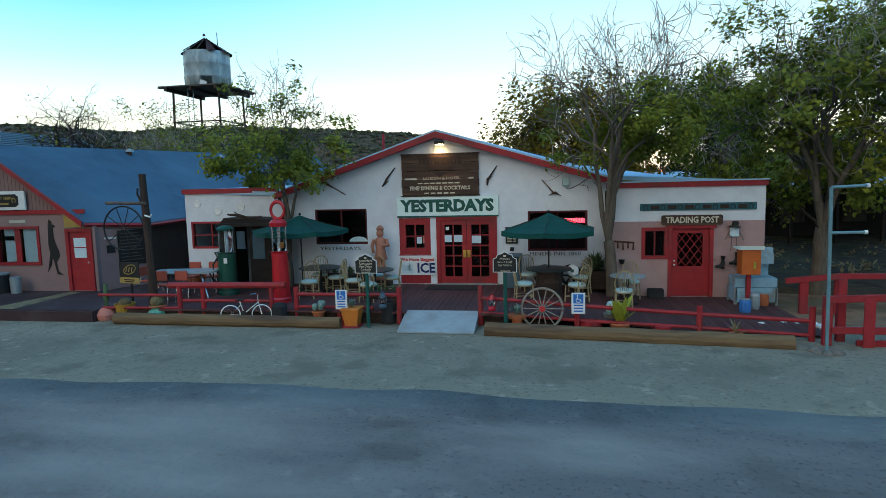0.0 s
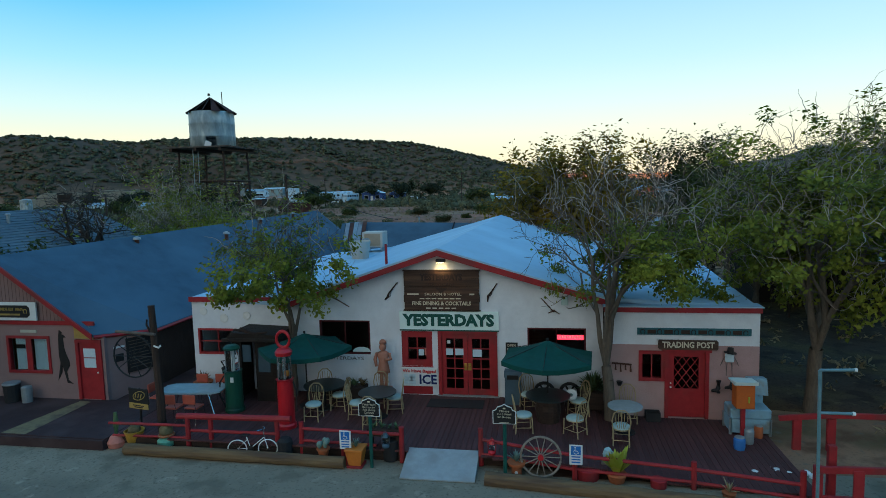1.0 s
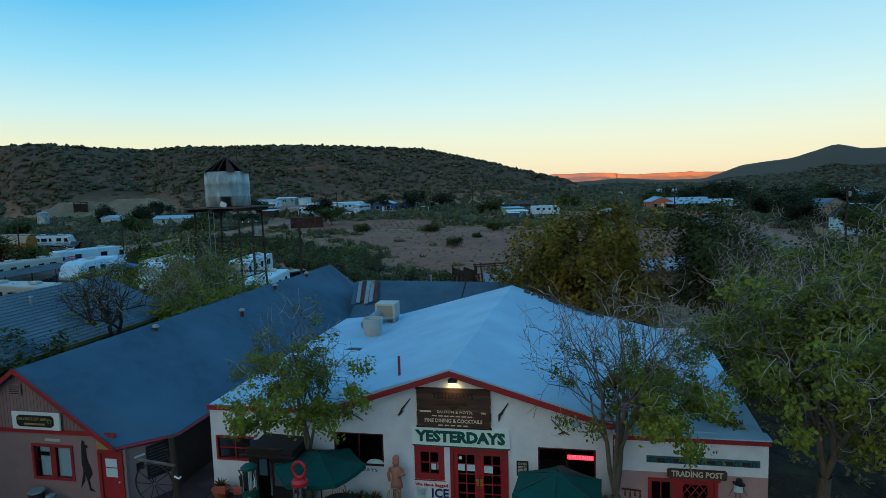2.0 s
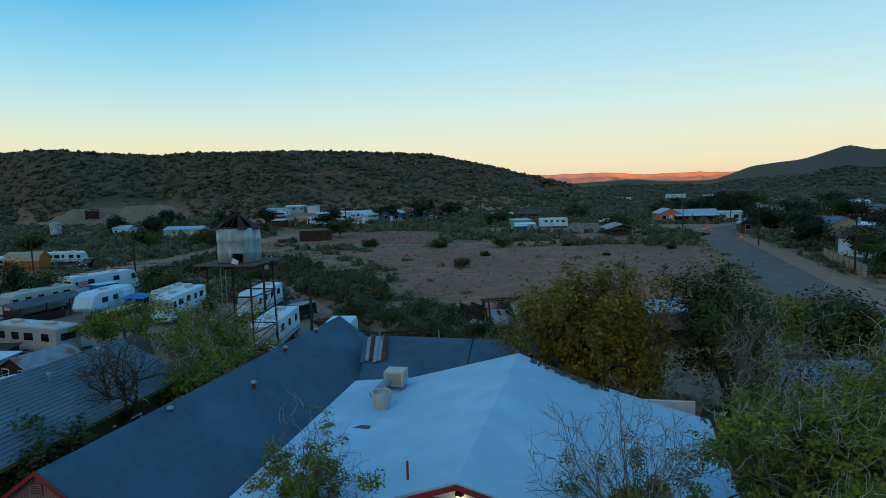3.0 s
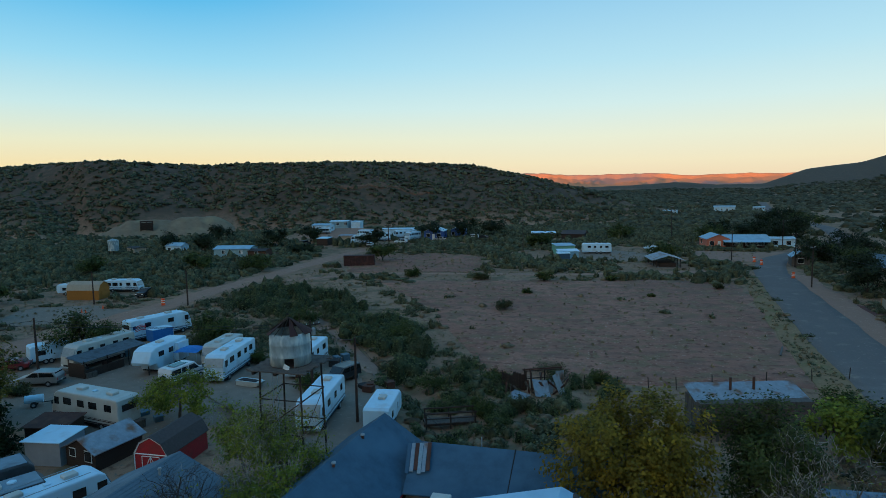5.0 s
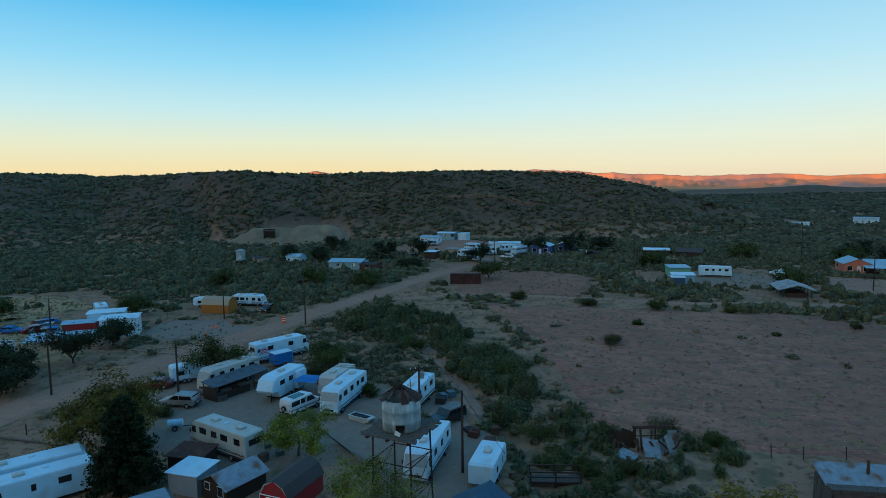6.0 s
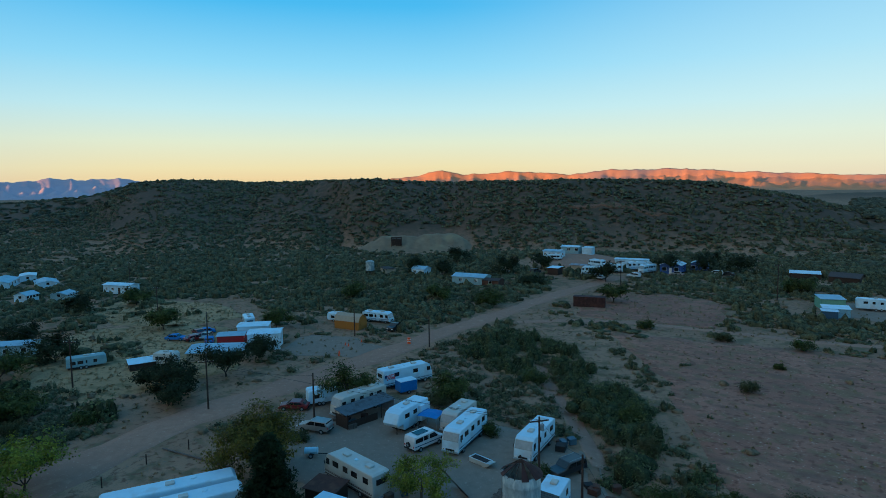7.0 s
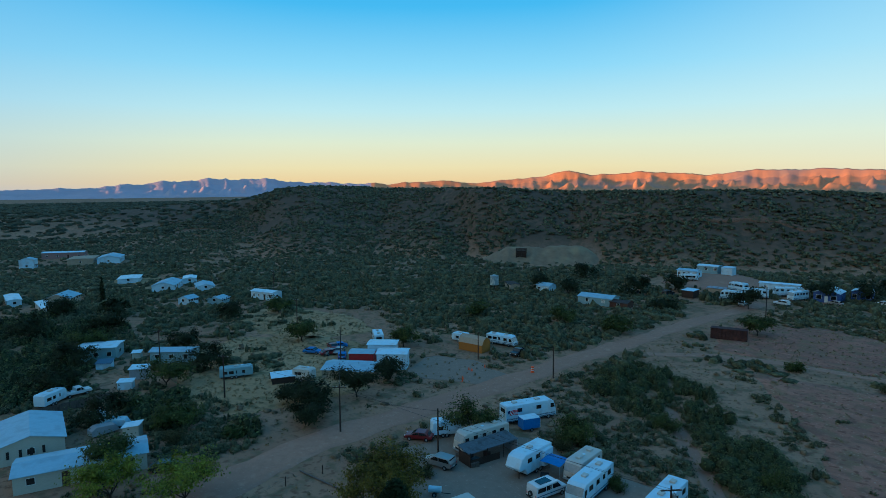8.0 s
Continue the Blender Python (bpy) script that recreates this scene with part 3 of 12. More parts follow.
M_ground = earth("desert_ground", (0.25, 0.145, 0.092), (0.31, 0.19, 0.12), (0.15, 0.115, 0.066), 0.5)
# the base colour turns darker with height, from z 3 to 12
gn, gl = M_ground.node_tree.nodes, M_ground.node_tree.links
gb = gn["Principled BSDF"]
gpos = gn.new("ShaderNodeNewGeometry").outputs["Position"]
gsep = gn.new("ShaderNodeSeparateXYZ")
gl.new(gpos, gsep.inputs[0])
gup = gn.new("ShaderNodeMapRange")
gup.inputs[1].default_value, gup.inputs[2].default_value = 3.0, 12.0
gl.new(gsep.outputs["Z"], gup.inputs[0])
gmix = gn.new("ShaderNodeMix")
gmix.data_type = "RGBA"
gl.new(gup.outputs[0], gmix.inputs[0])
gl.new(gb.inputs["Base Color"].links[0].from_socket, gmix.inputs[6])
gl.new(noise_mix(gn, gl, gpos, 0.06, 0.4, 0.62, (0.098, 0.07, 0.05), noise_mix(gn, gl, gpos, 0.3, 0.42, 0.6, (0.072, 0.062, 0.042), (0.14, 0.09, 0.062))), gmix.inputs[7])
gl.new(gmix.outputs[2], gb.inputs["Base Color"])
M_ground_red = earth("red_brown_soil", (0.19, 0.105, 0.07), (0.15, 0.09, 0.06), (0.09, 0.07, 0.042), 0.5)
M_field = earth("brown_field", (0.265, 0.12, 0.083), (0.36, 0.172, 0.117), (0.22, 0.135, 0.078), 0.48, (0.44, 0.30, 0.22), 0.45, (0.185, 0.102, 0.074))
M_pale_grass = earth("pale_grassland", (0.37, 0.25, 0.135), (0.30, 0.20, 0.105), (0.15, 0.12, 0.06), 0.52)
M_dirt_road = earth("dirt_road_surface", (0.335, 0.195, 0.135), (0.285, 0.165, 0.118), (0.385, 0.24, 0.165), 0.6, (0.40, 0.28, 0.20), 0.25)
M_lot = earth("gravel_lot_surface", (0.25, 0.19, 0.145), (0.215, 0.162, 0.125), (0.18, 0.135, 0.10), 0.62, (0.34, 0.265, 0.205), 0.25)
M_shoulder = earth("sandy_gravel", (0.288, 0.242, 0.174), (0.246, 0.207, 0.15), (0.204, 0.172, 0.126), 0.54, (0.345, 0.29, 0.212), 0.45)
M_asphalt = earth("worn_asphalt", (0.218, 0.186, 0.164), (0.162, 0.14, 0.126), (0.255, 0.216, 0.18), 0.6, (0.24, 0.205, 0.175), 0.42, (0.29, 0.248, 0.213))
M_asphalt_old = earth("grey_asphalt", (0.185, 0.157, 0.142), (0.142, 0.122, 0.112), (0.26, 0.21, 0.168), 0.58, (0.27, 0.225, 0.185), 0.25, (0.145, 0.124, 0.112))
M_red_ground = earth("red_gravel", (0.24, 0.08, 0.055), (0.13, 0.06, 0.05), (0.12, 0.075, 0.06), 0.6)

# one sheet of ground from the viewpoint to the horizon
az_list = np.concatenate([np.arange(-180, -62, 4.0), np.arange(-62, 100, 0.5), np.arange(100, 180, 4.0)])
r_list = np.concatenate([np.geomspace(2.0, 60, 40)[:-1], np.geomspace(60, 900, 110)[:-1], np.geomspace(900, 4950, 30)])
aa, rr = np.meshgrid(np.radians(az_list), r_list, indexing="ij")
gx, gy = EYE0[0] - np.sin(aa) * rr, EYE0[1] + np.cos(aa) * rr
gz = terrain(gx, gy)
na, nr = aa.shape
gverts = np.stack([gx, gy, gz], -1).reshape(-1, 3).tolist()
gverts.append((EYE0[0], EYE0[1], ground_z(*EYE0)))
gfaces = []
for i in range(na):
    j = (i + 1) % na
    for k in range(nr - 1):
        gfaces.append((i * nr + k, i * nr + k + 1, j * nr + k + 1, j * nr + k))
    gfaces.append((len(gverts) - 1, i * nr, j * nr))
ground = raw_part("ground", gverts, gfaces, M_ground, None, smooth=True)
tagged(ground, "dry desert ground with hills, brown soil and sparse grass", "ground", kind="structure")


def strip(name, label, category, pts, widths, material, lift=0.05, step=2.0, edge=0.6, seed=1, across=5):
    """A road laid on the ground along a line of points, with uneven edges."""
    pts = np.array(pts, float)
    seg = np.hypot(*np.diff(pts, axis=0).T)
    s = np.concatenate([[0], np.cumsum(seg)])
    n = max(2, int(s[-1] / step))
    q = np.linspace(0, s[-1], n + 1)
    px, py = np.interp(q, s, pts[:, 0]), np.interp(q, s, pts[:, 1])
    for _ in range(3):
        px[1:-1] = (px[:-2] + 2 * px[1:-1] + px[2:]) / 4
        py[1:-1] = (py[:-2] + 2 * py[1:-1] + py[2:]) / 4
    w = np.interp(q, s, np.broadcast_to(widths, len(pts)))
    tx, ty = np.gradient(px), np.gradient(py)
    ln = np.hypot(tx, ty)
    nx, ny = -ty / ln, tx / ln
    left = w / 2 + edge * (wob(q, q * 0.3, 4.1, seed) + 0.5 * wob(q, q, 1.3, seed))
    right = w / 2 + edge * (wob(q, q * 0.3, 3.7, seed + 5) + 0.5 * wob(q, q, 1.1, seed + 2))
    verts, faces = [], []
    rows = [(left * (1 - k / across) - right * k / across, lift) for k in range(across + 1)]
    rows = [(left + 0.1, -0.06)] + rows + [(-right - 0.1, -0.06)]
    for off, up in rows:
        x, y = px + nx * off, py + ny * off
        verts += np.stack([x, y, terrain(x, y) + up], -1).tolist()
    m = n + 1
    for k in range(len(rows) - 1):
        for i in range(n):
            faces.append((k * m + i, (k + 1) * m + i, (k + 1) * m + i + 1, k * m + i + 1))
    ob = raw_part(name, verts, faces, material, None, smooth=True)
    return tagged(ob, label, category, kind="structure")


def patch(name, label, category, outline, material, lift=0.03, cell=3.0, edge=1.2, seed=1):
    """A piece of ground of another surface: an uneven outline filled with rings towards its middle."""
    o = np.array(outline, float)
    dense = []
    for a, b in zip(o, np.roll(o, -1, axis=0)):
        k = max(2, int(np.hypot(*(b - a)) / cell))
        dense += [a + (b - a) * i / k for i in range(k)]
    d = np.array(dense)
    mid = d.mean(0)
    away = (d - mid) / np.linalg.norm(d - mid, axis=1)[:, None]
    d = d + away * (edge * (wob(d[:, 0], d[:, 1], 3.3, seed) + 0.5 * wob(d[:, 0], d[:, 1], 1.2, seed)))[:, None]
    rings = 11
    verts, faces, n = [], [], len(d)
    for k in range(rings):
        p = mid + (d - mid) * (1 - (k - 1) / (rings - 1)) if k else d + away * 0.1
        verts += np.stack([p[:, 0], p[:, 1], terrain(p[:, 0], p[:, 1]) + (lift if k else -0.06)], -1).tolist()
    verts.append((*mid, ground_z(*mid) + lift))
    for k in range(rings - 1):
        for i in range(n):
            j = (i + 1) % n
            faces.append((k * n + i, k * n + j, (k + 1) * n + j, (k + 1) * n + i))
    for i in range(n):
        faces.append(((rings - 1) * n + i, (rings - 1) * n + (i + 1) % n, len(verts) - 1))
    ob = raw_part(name, verts, faces, material, None, smooth=True)
    return tagged(ob, label, category, kind="structure")


M_verge = earth("weedy_verge", (0.265, 0.165, 0.09), (0.22, 0.145, 0.08), (0.17, 0.14, 0.062), 0.5, (0.33, 0.26, 0.13), 0.4)
patch("field", "bare brown field with thin dry grass", "field", [(-47, 107), (-20, 112), (18, 117), (29, 112), (26, 70), (25, 50), (10, 48), (-9, 48), (-18, 62), (-24, 78), (-36, 92)], M_field, lift=0.02, seed=2)
patch("grassland", "pale dry grass on open ground", "grassland", [(-92, 44), (-95, 20), (-112, 14), (-140, 24), (-150, 42), (-136, 60), (-118, 62), (-104, 52)], M_pale_grass, lift=0.02, seed=3)
patch("grassland", "pale dry grass clearing", "grassland", [(-135, 55), (-150, 48), (-178, 52), (-180, 70), (-150, 78), (-130, 72)], M_pale_grass, lift=0.02, seed=4)
patch("grassland", "yellow grass clearing far off", "grassland", [(-260, 20), (-330, 20), (-340, 48), (-280, 60), (-250, 48)], M_pale_grass, lift=0.05, seed=5)
patch("grass_verge", "yellowed grass verge beside the side street", "grass verge", [(31, 122), (34.4, 124), (31.6, 100), (29.2, 72), (28, 46), (24, 44), (25, 60), (27.4, 90)], M_verge, lift=0.035, seed=6, edge=1.4)
patch("gravel_lot", "pale dirt lot of the trailer park", "lot", [(-66, 30), (-66, 44), (-60, 48), (-52, 50), (-46, 47), (-36, 50), (-24, 47), (-19, 38), (-14, 26), (-18, 23), (-28, 29), (-40, 23), (-52, 22), (-60, 24)], M_lot, lift=0.03, seed=7)
patch("gravel_pad", "pale gravel yard beside a white house", "lot", [(-100, 62), (-97, 55), (-88, 58), (-78, 63), (-79, 70), (-92, 72), (-100, 69)], M_lot, lift=0.035, seed=8)
patch("dirt_yard", "bare pinkish dirt yard", "lot", [(-60, 118), (-28, 122), (-30, 150), (-46, 158), (-66, 150)], M_field, lift=0.03, seed=9)
patch("dirt_yard", "bare dirt yard round parked trailers", "lot", [(-10, 150), (12, 146), (16, 160), (4, 170), (-10, 168)], M_lot, lift=0.03, seed=10)
patch("dirt_yard", "dirt forecourt of a low building", "lot", [(24, 150), (52, 146), (54, 168), (28, 170)], M_dirt_road, lift=0.03, seed=11)
patch("red_forecourt", "red gravel forecourt along a fence", "lot", [(42.5, 76), (47, 78), (46.5, 92), (43.5, 96)], M_red_ground, lift=0.06, seed=12, edge=0.4)
patch("dirt_yard", "bare dirt yard on the hillside", "lot", [(-112, 188), (-84, 184), (-78, 204), (-98, 222), (-114, 208)], M_dirt_road, lift=0.12, seed=13)

# under the trees the soil is darkened in colour for shade, with leaf litter
M_shaded_litter = earth("shaded_litter_soil", (0.075, 0.055, 0.04), (0.055, 0.042, 0.03), (0.10, 0.078, 0.04), 0.5, (0.13, 0.105, 0.06), 0.6)
patch("leaf_litter", "leaf litter under the yard trees, soil colour darkened for shade", "yard", [(9.6, 1.0), (9.6, 14), (12, 21), (22, 22.5), (23, 12), (22.6, 0.5), (16, -0.6)], M_shaded_litter, lift=0.04, cell=1.0, edge=0.4, seed=31)

strip("dirt_road", "pale dirt road through the scrub", "road", [(-62, -40), (-70, -8), (-74, 9.7), (-77.2, 24), (-77.3, 39), (-76.9, 58.7), (-77.1, 85), (-76.2, 113), (-75.7, 144), (-73.9, 161), (-72, 180)], [8, 7.6, 7.2, 7, 6.8, 6.4, 6, 5.6, 5.2, 5, 4.5], M_dirt_road, lift=0.06, seed=1)
strip("dirt_track", "narrow dirt track along the field", "road", [(-68, 104), (-59, 112.5), (-43.8, 118), (-27, 120), (-9, 120.5), (11, 127), (30, 130)], 2.6, M_dirt_road, lift=0.05, seed=2, edge=0.35)
strip("footpath", "trodden dirt path through the wash", "path", [(-47.9, 77), (-36.9, 63), (-28.6, 53.5), (-23, 46)], 2.2, M_dirt_road, lift=0.05, seed=3, edge=0.4)
strip("dirt_track", "dirt clearing on the hill foot", "road", [(-168, 92), (-158, 100), (-150, 106)], 5, M_pale_grass, lift=0.1, seed=14, edge=1.0)
strip("dirt_track", "pale dirt cut along the hillside", "road", [(-146, 266), (-126, 281), (-108, 288), (-91, 296)], [0.6, 2.2, 2.6, 0.6], M_ground_red, lift=0.7, seed=21, edge=1.2, step=1.5)
strip("dirt_track", "faint dirt cut along the hillside", "road", [(-190, 262), (-180, 264), (-172, 267), (-162, 267)], [0.6, 2.0, 3.4, 0.8], M_ground_red, lift=0.7, seed=22, edge=1.0, step=1.5)
strip("side_street", "worn grey asphalt side street", "street", [(26.8, -9), (27.4, 0), (30.4, 30), (32.2, 50), (33.6, 74), (36, 102), (38.7, 132), (44, 152), (58, 172), (78, 205), (90, 260), (94, 336), (108, 434), (150, 640)], [8, 8, 8, 8, 8.4, 7.8, 6.8, 6.4, 6, 6, 6, 6, 6, 6], M_asphalt_old, lift=0.07, seed=4, edge=0.15)
strip("road_shoulder", "pale dirt shoulder along the side street", "road shoulder", [(34, 20), (37.6, 48), (39.4, 72), (41.6, 100), (43.6, 128)], [4, 5, 5, 5, 4], M_dirt_road, lift=0.05, seed=25, edge=0.6)
strip("road_shoulder", "pale sandy gravel shoulder before the boardwalk", "road shoulder", [(-70, -5.2), (-30, -5.6), (0, -6.6), (40, -7.6)], [7, 7, 6.4, 6.4], M_shoulder, lift=0.03, seed=5, edge=0.12, step=0.6)
strip("road", "worn grey asphalt road in front of the saloon", "road", [(-80, -18.6), (-30, -18.2), (0, -18.6), (40, -19.2), (90, -20)], [20, 19.6, 19.2, 19.6, 20], M_asphalt, lift=0.055, seed=6, edge=0.22, step=0.35, across=16)

# far sunlit range
FAR = [(-62, 90), (-45, 120), (-30, 80), (-20, 70), (-14, 66), (-10.5, 71), (-7.2, 64), (-3.3, 85), (0.8, 78), (3.9, 84), (7.1, 98), (11, 111), (15.1, 135), (21.2, 138), (25.4, 113), (30.4, 138), (35.1, 119),
       (37.2, 153), (39.4, 118), (42.6, 97), (45.8, 74), (49, 93), (54.3, 76), (60, 84), (62.2, 92), (65.3, 107), (69.2, 113), (73.8, 94), (80.2, 55), (86, 50), (96, 60)]
fa = np.array([p[0] for p in FAR], float)
fz = np.array([p[1] for p in FAR], float)
faz = np.arange(-60, 95, 0.2)
fr = np.linspace(3500, 4800, 48)
ga, gr = np.meshgrid(faz, fr, indexing="ij")
crest = np.interp(ga, fa, fz)
u = (gr - 3500) / 1300


def spurs(a, k):
    """Ridged noise along the range, 0 to 1, with sharp tops."""
    v = np.zeros_like(a)
    for period, amp in ((4.3, 0.5), (1.9, 0.3), (0.85, 0.2)):
        v = v + amp * (1 - np.abs(np.sin(math.pi * a / period + 1.7 * k + 0.8 * np.sin(a / period * 1.3 + k))))
    return v


# three rows of foothills, one behind the other, before the main crest
hz = np.full(ga.shape, -30.0)
for k, (at, wide, share) in enumerate(((0.16, 0.2, 0.3), (0.33, 0.2, 0.5), (0.5, 0.2, 0.72))):
    lean = at + 0.05 * np.sin(ga * 1.1 + k)
    hz = np.maximum(hz, crest * share * (0.25 + 1.05 * spurs(ga + 0.9 * u, k + 1)) * (1 - np.abs(u - lean) / wide))
jag = np.where(ga > 52, 0.24, 0.10) * (spurs(ga, 9) - 0.5)
main = np.where(u < 0.68, 1 - (0.68 - u) / 0.34, 1 - 0.8 * (u - 0.68) / 0.32)
hz = np.maximum(hz, crest * 1.13 * (1 + jag) * main * (1 - 0.3 * (1 - spurs(ga + u, 5)) * (np.abs(u - 0.68) > 0.03)))
hz = np.where(u <= 0.0, -30, hz) - 4
fx, fy = EYE0[0] - np.sin(np.radians(ga)) * gr, EYE0[1] + np.cos(np.radians(ga)) * gr
M_range = surf("bare_rock_range", (0.66, 0.29, 0.13), (0.50, 0.22, 0.11), scale=0.004, rough=1.0, bump=0, c3=(0.30, 0.22, 0.19), scale2=0.0015, space="World", spec=0.05)
# left part of the range: haze painted into the rock as pale mauve
M_range_far = surf("hazed_range", (0.44, 0.38, 0.42), (0.39, 0.33, 0.38), scale=0.004, rough=1.0, bump=0, c3=(0.36, 0.32, 0.36), scale2=0.0015, space="World", spec=0.05)
n2 = len(fr)
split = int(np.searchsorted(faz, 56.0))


def range_piece(i0, i1, material, label):
    v = np.stack([fx[i0:i1], fy[i0:i1], hz[i0:i1]], -1).reshape(-1, 3).tolist()
    f = [(i * n2 + k, i * n2 + k + 1, (i + 1) * n2 + k + 1, (i + 1) * n2 + k) for i in range(i1 - i0 - 1) for k in range(n2 - 1)]
    return tagged(raw_part("backdrop", v, f, material, None, smooth=True), label, "mountain range", kind="structure")


range_piece(0, split, M_range, "distant bare mountain range lit orange by the last sun")
range_piece(split - 1, len(faz), M_range_far, "distant mountain range beyond the plain, haze put into its mauve colour")

# ---------- the saloon ----------


def wall_with_holes(bm, x0, x1, z0, z1, y0, y1, holes, top=None):
    """An upright wall along x from y0 (front) to y1 with rectangular openings (xa, xb, za, zb). top: its height at x, where not z1."""
    xs = sorted({x0, x1, *[h[0] for h in holes], *[h[1] for h in holes], *(top[1] if top else [])})
    zs = sorted({z0, z1, *[h[2] for h in holes if h[2] > z0], *[h[3] for h in holes]})
    for a, b in zip(xs, xs[1:]):
        for k, (lo, hi) in enumerate(zip(zs, zs[1:])):
            if any(h[0] <= a + 1e-6 and h[1] >= b - 1e-6 and h[2] <= lo + 1e-6 and h[3] >= hi - 1e-6 for h in holes):
                continue
            last = top is not None and k == len(zs) - 2
            prism(bm, [(a, lo), (b, lo), (b, top[0](b) if last else hi), (a, top[0](a) if last else hi)], "y", y0, y1)
    bmesh.ops.remove_doubles(bm, verts=bm.verts, dist=0.0005)
    return bm


def sash(parent, x0, x1, z0, z1, y, cols, rows, frame_mat, name="window", bar=0.035, rim=0.07, label="", pane_mat=None, depth=0.09):
    """A window: rim, glazing bars, panes."""
    w = thing(name, label or "painted wooden window with small panes", "" if parent else "window")
    w.parent = parent
    bm = B()
    box(bm, x0, x0 + rim, y - depth, y + 0.05, z0, z1)
    box(bm, x1 - rim, x1, y - depth, y + 0.05, z0, z1)
    box(bm, x0 + rim, x1 - rim, y - depth, y + 0.05, z1 - rim, z1)
    box(bm, x0 + rim, x1 - rim, y - depth, y + 0.05, z0, z0 + rim)
    part("window_frame", bm, frame_mat, w)
    if cols > 1 or rows > 1:
        bm = B()
        for k in range(1, cols):
            x = x0 + rim + (x1 - x0 - 2 * rim) * k / cols
            box(bm, x - bar / 2, x + bar / 2, y - depth + 0.03, y, z0 + rim, z1 - rim)
        for k in range(1, rows):
            z = z0 + rim + (z1 - z0 - 2 * rim) * k / rows
            box(bm, x0 + rim, x1 - rim, y - depth + 0.032, y - 0.002, z - bar / 2, z + bar / 2)
        part("glazing_bar", bm, frame_mat, w)
    bm = B()
    box(bm, x0 + rim, x1 - rim, y - depth + 0.05, y - depth + 0.056, z0 + rim, z1 - rim)
    p = part("pane", bm, pane_mat or M_glass, w)
    return w


saloon = thing("saloon_building", "white stucco saloon with red trim and a white roof", "building")
PEAK, SLOPE_L, SLOPE_R = 4.50, 0.335, 0.300


def gable_top(x):
    return PEAK + (SLOPE_L * x if x < 0 else -SLOPE_R * x)


FRONT_HOLES = [(-4.0, -2.3, 1.27, 2.38), (-1.27, -0.28, 0.93, 2.06), (-0.09, 1.77, 0.0, 2.12), (2.7, 4.45, 1.02, 2.22)]
bm = wall_with_holes(B(), -5.3, 4.95, -0.4, 2.6, 0.0, 0.22, FRONT_HOLES, top=(gable_top, [0.0]))
part("front_wall", bm, M_stucco_white, saloon)
bm = wall_with_holes(B(), -8.5, -5.3, -0.4, 3.08, 0.02, 0.24, [(-8.33, -6.9, 1.16, 2.05), (-6.15, -5.45, 0.0, 2.0)])
part("wing_wall", bm, M_stucco_white, saloon)
bm = B()
box(bm, -8.5, -8.28, 0.24, 14.0, -0.4, 3.0)
part("side_wall", bm, M_stucco_white, saloon)
bm = B()
box(bm, -8.28, 9.9, 13.2, 13.4, -0.4, 2.9)
part("rear_wall", bm, M_stucco_white, saloon)
bm = B()
box(bm, -8.27, 9.0, 0.3, 13.1, -0.35, -0.02)
part("inner_floor", bm, M_wood_dark, saloon)
bm = B()
box(bm, -8.2, 9.0, 4.0, 4.1, -0.02, 2.7)
part("inner_wall", bm, M_wood_dark, saloon)

# roof: ridge from the gable back, two low skirts
RL = [(-8.55, -0.02, 3.10), (-5.25, -0.06, 2.98), (0.0, -0.28, 4.72), (4.97, -0.28, 3.22), (9.15, -0.3, 2.99)]
RB = [(-8.55, 14.0, 3.04), (-5.2, 14.0, 3.35), (0.95, 13.8, 5.03), (4.6, 12.6, 3.95), (10.0, 10.6, 3.02)]
for a, b, c, d in zip(RL, RL[1:], RB[1:], RB):
    part("roof_slope", slab(B(), [a, b, c, d], 0.12), M_roof_white, saloon, "white coated low roof")
# ragged shingle edge along the far right eave
rng = random.Random(5)
for k in range(64):
    t = k / 64
    x, y = 1.6 + 8.2 * t, 13.3 - 2.9 * t
    z = 4.78 - 1.75 * min(1, t * 1.25)
    w = rng.uniform(0.09, 0.16)
    part("eave_board", box(B(), x, x + w, y - rng.uniform(0.05, 0.55), y + 0.3, z + 0.0, z + rng.uniform(0.02, 0.06)), M_grey_wood, saloon, "weathered board on the roof edge")
# dark gap between the two roofs, patched with old boards
bm = B()
box(bm, -7.6, -5.4, 7.0, 7.35, 3.02, 3.2)
box(bm, -7.2, -5.7, 6.75, 6.95, 3.05, 3.16)
part("patch_board", bm, M_grey_wood, saloon)
# red verge boards
bm = B()
for s, x1, z1 in ((-1, -5.2, gable_top(-5.2)), (1, 5.02, gable_top(5.02))):
    prism(bm, [(0, PEAK - 0.02), (x1, z1 - 0.02), (x1, z1 + 0.16), (0, PEAK + 0.16)], "y", -0.34, -0.285)
    prism(bm, [(0, PEAK + 0.0), (x1, z1 + 0.0), (x1, z1 + 0.03), (0, PEAK + 0.03)], "y", -0.284, 0.0)
part("verge_board", bm, M_red, saloon)
bm = B()
box(bm, -8.56, -5.25, -0.05, 0.03, 2.96, 3.12)
part("fascia", bm, M_red, saloon)
# windows and doors
sash(saloon, -4.0, -2.3, 1.27, 2.38, 0.10, 2, 1, M_red_dark, rim=0.05, label="wide dark window with a dark red frame")
bm = B()
prism(bm, [(-2.95 + 0.3 * math.cos(a), 1.35 + 0.16 * math.sin(a)) for a in [math.pi * k / 10 for k in range(11)]], "y", 0.005, 0.03)
ob = part("neon_oval", bm, M_sign_mint, saloon, "pale oval sign behind the window")
ob.location.x = 0.35
sash(saloon, 2.7, 4.45, 1.02, 2.22, 0.10, 2, 1, M_red_dark, rim=0.05, label="wide dark window with a dark red frame")
